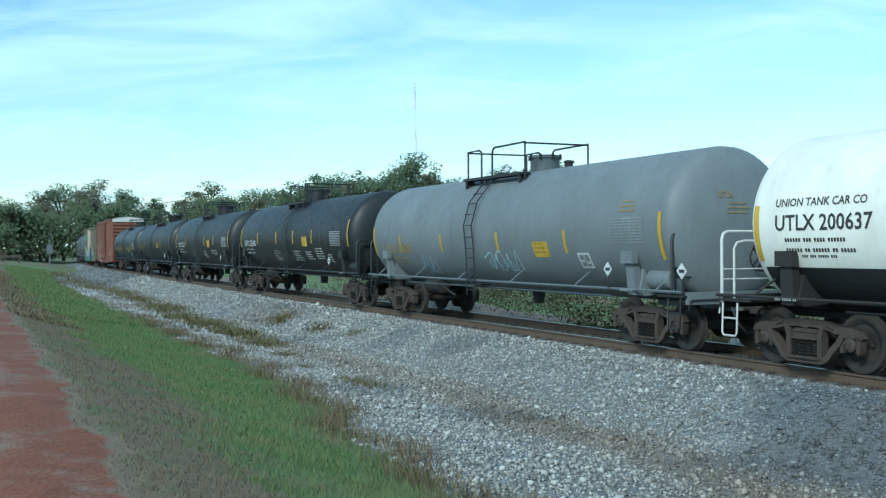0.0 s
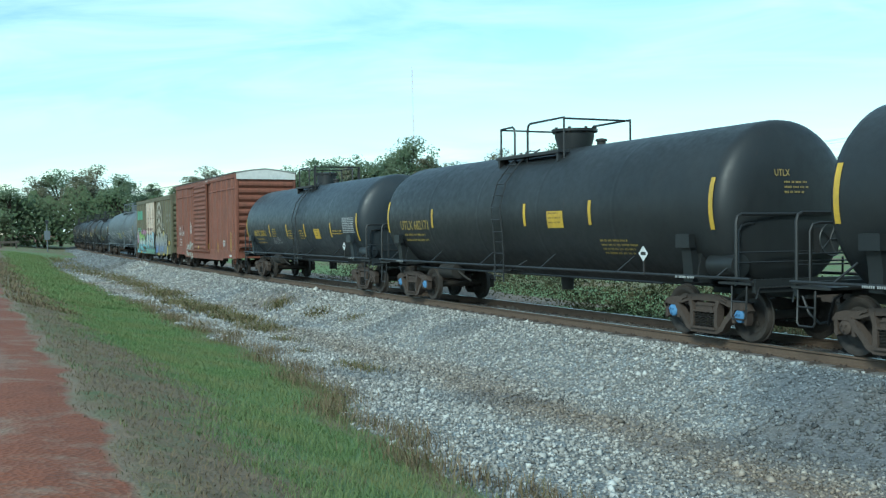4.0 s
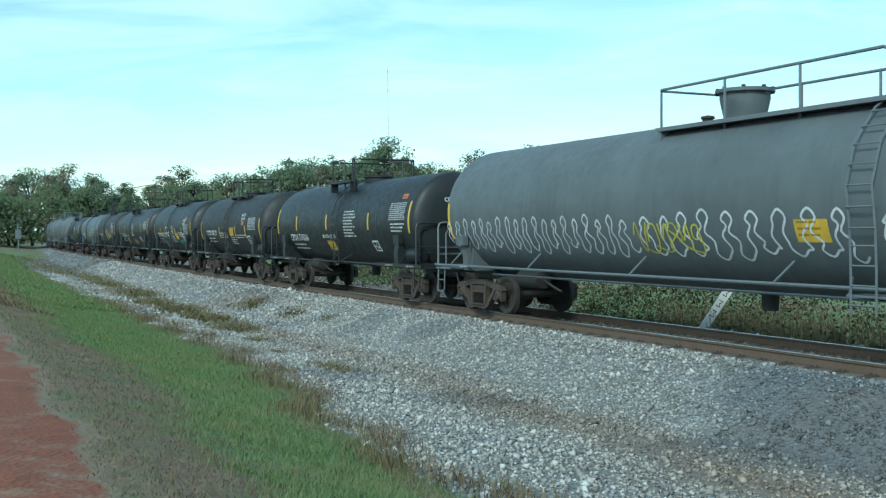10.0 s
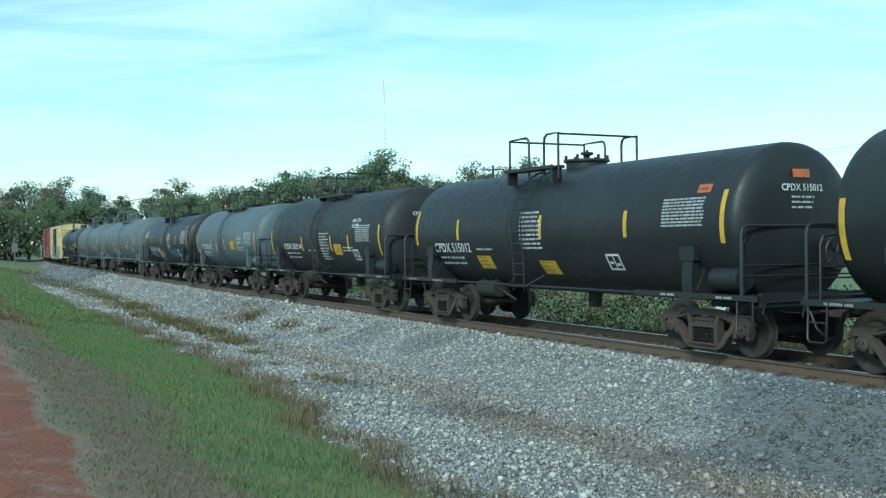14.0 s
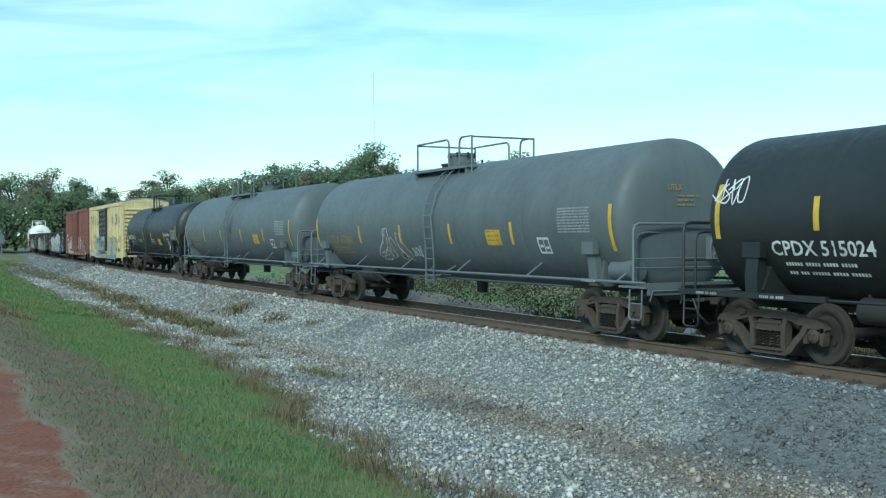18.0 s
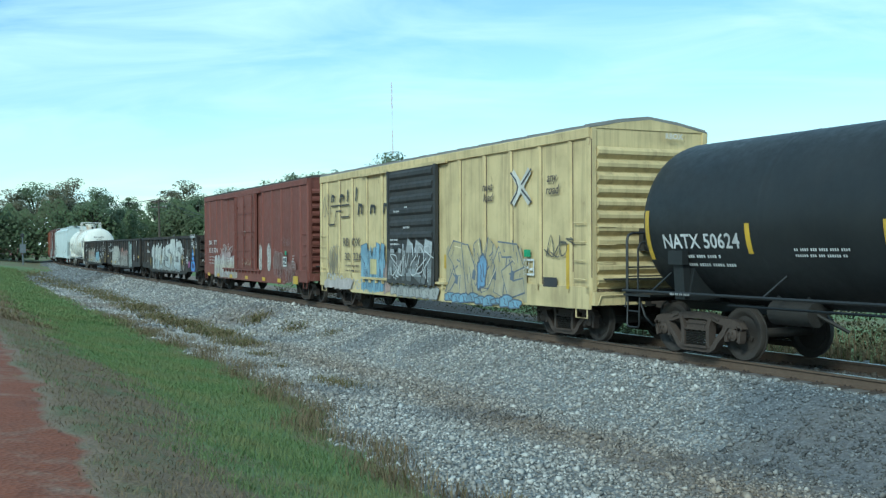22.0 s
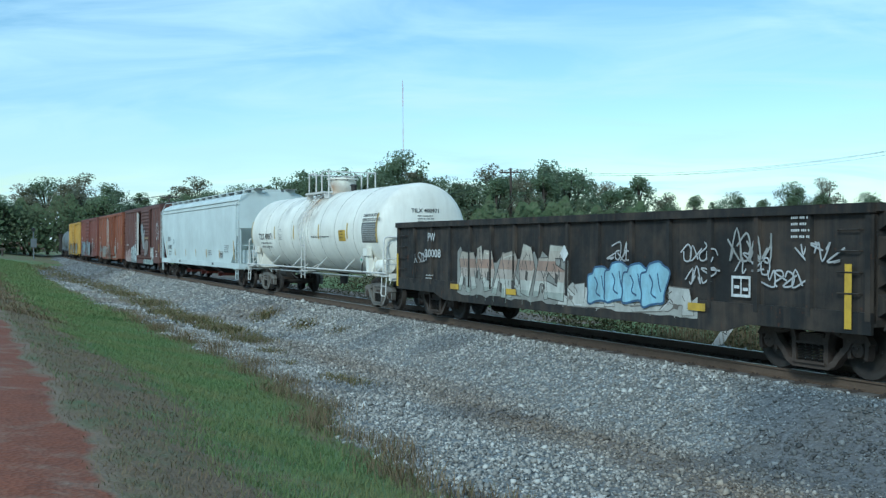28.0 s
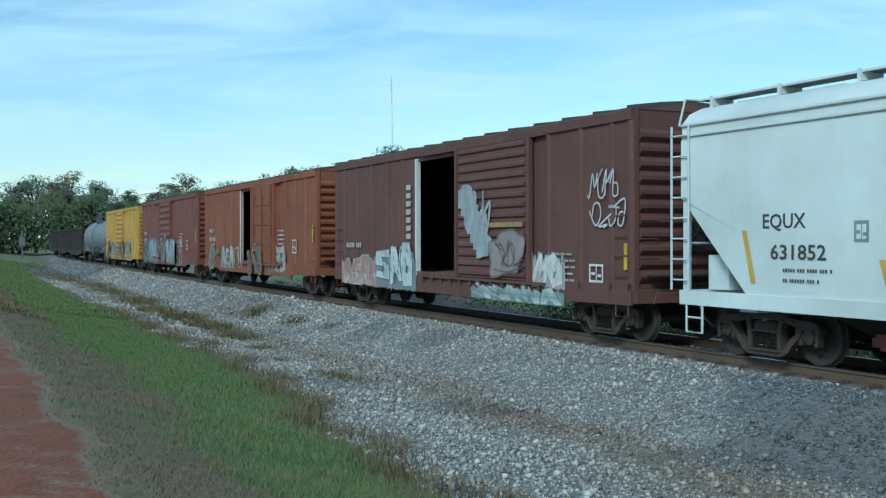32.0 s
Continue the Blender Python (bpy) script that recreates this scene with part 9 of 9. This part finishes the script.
c = np.stack([x, y, zz], 1)[keep]
n = len(c)


def leaf_quads(c, size, flat=0.6, out=None):
    """Small leaves or sprays of leaves, facing roughly outward where out is given."""
    n = len(c)
    nn = RNG.normal(size=(n, 3))
    nn /= np.linalg.norm(nn, axis=1)[:, None]
    if out is not None:
        nn = nn * 0.75 + out / np.maximum(np.linalg.norm(out, axis=1), 1e-6)[:, None]
        nn /= np.linalg.norm(nn, axis=1)[:, None]
    a = np.cross(nn, RNG.normal(size=(n, 3)))
    a /= np.linalg.norm(a, axis=1)[:, None]
    b = np.cross(nn, a)
    r = (size * RNG.uniform(0.6, 1.4, n))[:, None]
    p = np.stack([c - a * r, c - b * r * flat, c + a * r, c + b * r * flat], 1).reshape(-1, 3)
    return p, np.arange(4 * n).reshape(-1, 4)


v, f = leaf_quads(c, 0.046)
bush = soup("undergrowth", v, f, M_BUSH, "tangled green and brown undergrowth beyond the rails", "undergrowth")
nrm = RNG.normal(0, 0.2, (len(c), 3)) + np.array([-0.4, -0.25, 0.85])
nrm /= np.linalg.norm(nrm, axis=1)[:, None]
bush.data.shade_smooth()
bush.data.normals_split_custom_set_from_vertices(np.repeat(nrm, 4, 0).tolist())
n = 6500
s, w = RNG.uniform(-24, 12, n), -4.6 - 3 * RNG.random(n)
v, f = blades(s, w, 0.85, 0.008, 0.35)
soup("dry_reeds", v, f, M_STRAW, "tall dry stems beyond the rails", "reeds")


# ---- trees ----
def tree_meshes(seed, leaf_mat, high=12.0, wide=4.2, clumps=50, per=118, size=0.15, bare=0.2):
    rng = np.random.default_rng(seed)
    f = Form()
    pts = [(0, 0, -0.4)]
    for k in range(1, 6):
        pts.append((rng.normal(0, 0.12) * k * 0.4, rng.normal(0, 0.12) * k * 0.4, high * 0.16 * k))
    for k in range(5):
        f.tube([pts[k], pts[k + 1]], 0.26 * (1 - 0.15 * k), 7)
    centres = []
    for k in range(clumps):
        h = bare + (1 - bare) * rng.random() ** 0.85
        q = math.sin(math.pi * min(1, max(0.06, (h - bare) / (1 - bare) * 0.86 + 0.12))) ** 0.7
        a = rng.uniform(0, 2 * math.pi)
        rr = wide * q * math.sqrt(rng.random()) * rng.uniform(0.7, 1.0)
        centres.append((rr * math.cos(a), rr * math.sin(a), h * high * rng.uniform(0.9, 1.0)))
    for c in centres[::2]:
        z0 = min(c[2] * 0.75, high * 0.7)
        base = (0, 0, z0 * 0.8)
        midp = ((c[0]) * 0.5, c[1] * 0.5, (base[2] + c[2]) / 2 + 0.2)
        f.tube([base, midp, c], 0.07, 5)
    trunk = f.mesh("trunk", M_BARK)
    cl, out = [], []
    for c in centres:
        r = rng.uniform(0.75, 1.5) * wide / 4.2
        d = rng.normal(size=(per, 3))
        d /= np.linalg.norm(d, axis=1)[:, None]
        cl.append(np.array(c) + d * (r * rng.random((per, 1)) ** 0.3) * np.array([1, 1, 0.75]))
        away = np.array(c) - np.array([0, 0, high * 0.4])
        out.append(d * 0.7 + away / max(np.linalg.norm(away), 0.1) + np.array([0, 0, 0.25]))
    cl, out = np.concatenate(cl), np.concatenate(out)
    v, fq = leaf_quads(cl, size, 0.7, cl - np.array([0, 0, high * 0.4]))
    me = bpy.data.meshes.new("crown")
    me.from_pydata(v.tolist(), [], fq.tolist())
    # sprays of fine leaves shade as a soft mass
    out = out / np.linalg.norm(out, axis=1)[:, None] + rng.normal(0, 0.22, out.shape)
    out /= np.linalg.norm(out, axis=1)[:, None]
    me.shade_smooth()
    me.normals_split_custom_set_from_vertices(np.repeat(out, 4, 0).tolist())
    me.materials.append(leaf_mat)
    return trunk, me


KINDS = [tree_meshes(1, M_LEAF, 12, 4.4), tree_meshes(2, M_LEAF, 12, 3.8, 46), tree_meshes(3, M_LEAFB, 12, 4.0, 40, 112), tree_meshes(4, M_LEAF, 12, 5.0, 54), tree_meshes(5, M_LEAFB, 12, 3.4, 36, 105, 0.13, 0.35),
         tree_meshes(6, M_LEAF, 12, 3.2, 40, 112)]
TREE_LABELS = ["broad dark green tree at the edge of a wood", "tall green tree in a far wood", "thin dusty autumn tree in a far wood", "spreading dark green tree in a far wood", "sparse brownish tree rising over the wood",
               "narrow green tree in a far wood"]


def add_tree(k, x, y, z, high, turn, fat=1.0):
    e = new("tree")
    trunk, crown = KINDS[k]
    q = high / 12
    e.matrix_basis = pose(x, y, z, 0, 0, turn) @ Matrix.Diagonal((q * fat, q * fat, q, 1))
    part("trunk", trunk, None, e)
    part("crown", crown, None, e)
    tagged(e, TREE_LABELS[k], "tree", "trees of the far wood")


# skyline: compass angle from the view's axis, height angle of the tops
SKYLINE = [(-30, 3.0), (-24, 2.9), (-21.7, 2.7), (-20.6, 3.0), (-19, 3.25), (-17.6, 2.75), (-16.6, 1.9), (-15.95, 2.4), (-14.7, 2.2), (-14, 2.8), (-13.07, 3.1), (-11.6, 2.6), (-10.73, 2.7), (-8.93, 3.35), (-7.42, 3.5),
           (-6.2, 3.35), (-4.98, 3.85), (-3.6, 3.4), (-2.22, 4.3), (-1.15, 3.7), (0.23, 3.0), (1.3, 2.9), (2.55, 3.65), (3.6, 3.1), (4.23, 3.3), (5.77, 3.75), (7.29, 3.3), (8.8, 2.7), (10.75, 2.95), (12.2, 2.1), (13.56, 1.95),
           (15.6, 2.03), (17, 1.7), (18.48, 2.45), (19.3, 1.6), (20.12, 2.65), (21, 1.7), (22.13, 1.9), (26, 2.2), (32, 2.4)]
rt = random.Random(17)


def far_of(az):
    return float(np.interp(az, [-30, -16.5, -15.5, -9.5, -8.5, 8, 10, 32], [185, 190, 235, 225, 125, 130, 175, 190]))


for row, drop in ((0, 0.0), (1, 0.22)):
    for k in range(len(SKYLINE) if row == 0 else 44):
        if row == 0:
            az, el = SKYLINE[k]
        else:
            az = -29 + 60 * (k + rt.random()) / 44
            el = float(np.interp(az, [q[0] for q in SKYLINE], [q[1] for q in SKYLINE])) - drop - rt.random() * 0.3
        dist = far_of(az) + (rt.uniform(-4, 4) if row == 0 else rt.uniform(-14, 4) - 6 * row)
        x, y = dist * math.sin(radians(az)), dist * math.cos(radians(az))
        z = 0.6 if az < -9 else -0.7
        high = max(3.5, dist * math.tan(radians(el)) + EYE - z)
        kind = rt.choice([0, 1, 3, 5, 0, 3, 2, 4] if az < 2 else [0, 1, 2, 3, 3, 5, 1])
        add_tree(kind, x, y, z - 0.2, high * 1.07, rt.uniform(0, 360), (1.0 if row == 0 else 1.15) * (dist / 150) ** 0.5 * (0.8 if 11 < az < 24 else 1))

# thicket along the foot of the woods
n = 80000
az = RNG.uniform(-31, 33, n)
dist = np.interp(az, [-30, -16.5, -15.5, -9.5, -8.5, 8, 10, 32], [172, 176, 215, 205, 108, 112, 155, 170]) + RNG.normal(0, 4, n)
top = np.interp(az, [q[0] for q in SKYLINE], [q[1] for q in SKYLINE]) * (0.74 + 0.09 * np.sin(az * 3.1) + 0.06 * np.sin(az * 7.7))
zz = np.where(az < -9, 0.5, -0.8) + RNG.random(n) ** 0.8 * (np.tan(np.radians(top)) * dist + 1.2)
c = np.stack([dist * np.sin(np.radians(az)), dist * np.cos(np.radians(az)), zz], 1)
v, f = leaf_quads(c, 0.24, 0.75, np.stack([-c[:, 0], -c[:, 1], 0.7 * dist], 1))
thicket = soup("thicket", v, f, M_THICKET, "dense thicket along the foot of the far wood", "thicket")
nrm = np.stack([-c[:, 0] / dist, -c[:, 1] / dist, np.full(n, 0.8)], 1) + RNG.normal(0, 0.3, (n, 3))
nrm /= np.linalg.norm(nrm, axis=1)[:, None]
thicket.data.shade_smooth()
thicket.data.normals_split_custom_set_from_vertices(np.repeat(nrm, 4, 0).tolist())


# ---- leaning post, poles, wires, mast, parked car ----
def leaning_post():
    e = thing("mile_post", "white leaning concrete lineside post with worn black marks", "post")
    f = Form()
    w, d, h = 0.11, 0.07, 1.75
    f.prism([(-w, 0), (w, 0), (w, h - 0.12), (w - 0.05, h - 0.02), (0, h), (-w + 0.05, h - 0.02), (-w, h - 0.12)], "y", -d, d)
    part("post", f, M_WHITEPIPE, e)
    t = Form()
    t.ink = (0.03, 0.03, 0.03)
    put = lambda u, v, s: (u, -d - s, v)
    for z in (1.48, 1.16, 0.86):
        t.ribbon([(-0.06, z + 0.08), (0.05, z + 0.08), (0.0, z), (0.05, z - 0.08), (-0.06, z - 0.08)], 0.03, put, 0.004)
    part("worn_marks", t, M_INK, e, "", True)
    x, y = to_world(np.array([-21.4]), np.array([-4.7]))
    az = math.degrees(math.atan2(x[0], y[0]))
    e.matrix_basis = pose(float(x[0]), float(y[0]), -1.0, 0, 0, -az) @ pose(0, 0, 0, 0, 33, 0)
    return e


leaning_post()


def wire_pole(az, dist, top_el, arms=1, dark=True, zg=-0.7, name="utility_pole"):
    x, y = dist * math.sin(radians(az)), dist * math.cos(radians(az))
    high = dist * math.tan(radians(top_el)) + EYE - zg
    e = thing(name, "weathered wooden utility pole with a crossarm" if dark else "pale wooden utility pole with white insulators", "pole")
    f = Form()
    f.lathe([(-0.5, 0.19), (high * 0.5, 0.16), (high, 0.12), (high + 0.02, 0.0)], 10, "z")
    part("pole", f, M_BARK if dark else M_GREYPIPE, e)
    for k in range(arms):
        z = high - 0.45 - 0.9 * k
        a = Form()
        a.box(-1.2, 1.2, -0.07, 0.07, z - 0.07, z + 0.07)
        part("crossarm", a, M_BARK if dark else M_GREYPIPE, e)
        for u in (-1.1, -0.6, 0.6, 1.1):
            i = Form()
            i.lathe([(z + 0.07, 0.03), (z + 0.14, 0.09), (z + 0.24, 0.09), (z + 0.3, 0.0)], 8, "z", (u, 0, 0))
            part("insulator", i, M_WHITEPIPE, e)
    e.matrix_basis = pose(x, y, zg, 0, 0, -az)
    return x, y, zg + high


P1 = wire_pole(-14.53, 170, 2.42, 2, True, 0.5)
P2 = wire_pole(-5.93, 106, 2.37, 1, False)
P3 = wire_pole(3.78, 112, 3.75, 1, True)
P4 = wire_pole(33.0, 90, 5.9, 1, True)
P0 = wire_pole(-27.0, 200, 2.6, 2, True, 0.5)


def strung(a, b, sag, off, r=0.02):
    f = Form()
    pts = []
    for k in range(25):
        t = k / 24
        pts.append((a[0] + (b[0] - a[0]) * t + off[0], a[1] + (b[1] - a[1]) * t + off[1], a[2] + (b[2] - a[2]) * t - sag * 4 * t * (1 - t) + off[2]))
    f.tube(pts, r, 4)
    ob = new("overhead_wire", f.mesh("overhead_wire", M_BLACKPIPE))
    tagged(ob, "thin overhead wire strung between utility poles", "wire", "wires between the poles")


for off in ((-1.0, 0.3, -0.2), (0.0, 0, 0.0), (1.0, -0.3, -0.2)):
    strung(P3, P4, 2.3, off, 0.009)
    strung(P1, P2, 2.5, off, 0.02)
    strung(P2, P3, 2.0, off, 0.02)
    strung(P0, P1, 2.0, off, 0.03)


def radio_mast():
    e = thing("radio_mast", "slender red and white guyed radio mast far behind the woods", "radio mast")
    az, dist, el = -2.06, 1500.0, 8.31
    high = dist * math.tan(radians(el)) + EYE
    red, pale = plain("mast_red", (0.4, 0.08, 0.05), 0.6), plain("mast_white", (0.6, 0.6, 0.6), 0.6)
    n = 7
    for k in range(n):
        f = Form()
        z0, z1 = high * k / n, high * (k + 1) / n
        for j in range(3):
            a = 2.094 * j
            f.tube([(0.75 * math.cos(a), 0.75 * math.sin(a), z0), (0.75 * math.cos(a), 0.75 * math.sin(a), z1)], 0.16, 5)
        m = 12
        for i in range(m):
            a, b = 2.094 * (i % 3), 2.094 * ((i + 1) % 3)
            f.tube([(0.75 * math.cos(a), 0.75 * math.sin(a), z0 + (z1 - z0) * i / m), (0.75 * math.cos(b), 0.75 * math.sin(b), z0 + (z1 - z0) * (i + 1) / m)], 0.1, 4)
        part("lattice_section", f, red if k % 2 == 0 else pale, e)
    f = Form()
    f.tube([(0, 0, high), (0, 0, high + 6)], 0.25, 5)
    part("antenna", f, red, e)
    e.matrix_basis = pose(dist * math.sin(radians(az)), dist * math.cos(radians(az)), 0)


radio_mast()


def parked_car():
    e = thing("parked_car", "small white sedan standing on the far road", "car")
    f = Form()
    f.prism([(-2.2, 0.35), (2.2, 0.35), (2.25, 0.75), (1.9, 0.92), (1.1, 0.98), (0.55, 1.4), (-0.9, 1.44), (-1.6, 1.02), (-2.15, 0.95), (-2.28, 0.7)], "y", -0.85, 0.85)
    part("car_body", f, M_WHITEPIPE, e)
    f = Form()
    f.prism([(1.0, 1.0), (0.5, 1.36), (-0.85, 1.39), (-1.45, 1.04)], "y", -0.86, 0.86)
    part("side_window", f, M_BLACKPIPE, e)
    for x in (-1.35, 1.4):
        for y in (-0.78, 0.78):
            w = Form()
            w.lathe([(-0.1, 0.0), (-0.1, 0.3), (0.1, 0.3), (0.1, 0.0)], 14, "y", (x, y, 0.32))
            part("wheel", w, M_BLACKPIPE, e)
    return e


def land(x, y):
    """Height of the ground at one place."""
    q, w = track_coords([x], [y])
    return float(level(q, w, np.array([x]), np.array([y]))[0])


def crossing_signal(az, dist):
    e = thing("crossing_signal", "grey lineside signal mast with a small cabinet", "signal")
    f = Form()
    f.lathe([(-0.3, 0.08), (3.9, 0.07), (3.92, 0.0)], 10, "z")
    part("mast", f, M_GREYPIPE, e)
    f = Form()
    f.lathe([(-0.12, 0.0), (-0.12, 0.22), (0.12, 0.25), (0.12, 0.0)], 14, "y", (0, -0.1, 3.7))
    part("lamp_head", f, M_BLACKPIPE, e)
    f = Form()
    f.box(-0.35, 0.35, -0.2, 0.2, 1.5, 2.6)
    part("cabinet", f, M_GREYPIPE, e)
    x, y = dist * math.sin(radians(az)), dist * math.cos(radians(az))
    e.matrix_basis = pose(x, y, land(x, y), 0, 0, -az)


CAR = parked_car()
CAR_X, CAR_Y = 178 * math.sin(radians(-22.6)), 178 * math.cos(radians(-22.6))
CAR.matrix_basis = pose(CAR_X, CAR_Y, land(CAR_X, CAR_Y), 0, 0, 12)
crossing_signal(-21.25, 140)
crossing_signal(-18.6, 168)


def guard_rail():
    e = thing("guard_rail", "low dark timber guard rail beside the far road", "guard rail")
    x, y = 150 * math.sin(radians(-24.2)), 150 * math.cos(radians(-24.2))
    for k in range(5):
        f = Form()
        f.box(-4 + 2 * k - 0.1, -4 + 2 * k + 0.1, -0.1, 0.1, -0.3, 0.75)
        part("guard_post", f, M_TIE, e)
    f = Form()
    f.box(-4.4, 4.4, -0.16, -0.1, 0.4, 0.7)
    part("beam", f, M_TIE, e)
    e.matrix_basis = pose(x, y, land(x, y), 0, 0, 8)


guard_rail()

# ---- the train runs ----
SPEED, SLOWING = 13.03, -0.0160


def run(t):
    return SPEED * (t - 16) + SLOWING * (t - 16) ** 2


def car_pose(s, tc):
    x0, y0, a0 = along(s - tc)
    x1, y1, a1 = along(s + tc)
    return Matrix.Translation(((x0 + x1) / 2, (y0 + y1) / 2, 0)) @ pose(0, 0, 0, 0, 0, math.degrees(math.atan2(y1 - y0, x1 - x0))) @ pose(0, 0, 0, math.degrees(-CANT))


def motions():
    for k, car in enumerate(TRAIN):
        mid, tc = (JOINTS[k] + JOINTS[k + 1]) / 2, LEN[k] * 0.36
        walk(car, [(t * 0.5, car_pose(mid + run(t * 0.5), tc)) for t in range(65)])
    # wheels roll without slipping; those of one size turn alike
    first = {}
    for ob, r in WHEELSETS:
        if r not in first:
            rows = []
            for k in range(961):
                t = k / 30
                rows.append((t, Matrix.Rotation((run(t) - run(0)) / r, 4, "Y")))
            walk(ob, rows)
            first[r] = ob
        else:
            d = ob.animation_data_create()
            d.action = first[r].animation_data.action
            d.action_slot = first[r].animation_data.action_slot
            ob.rotation_mode = "QUATERNION"


motions()
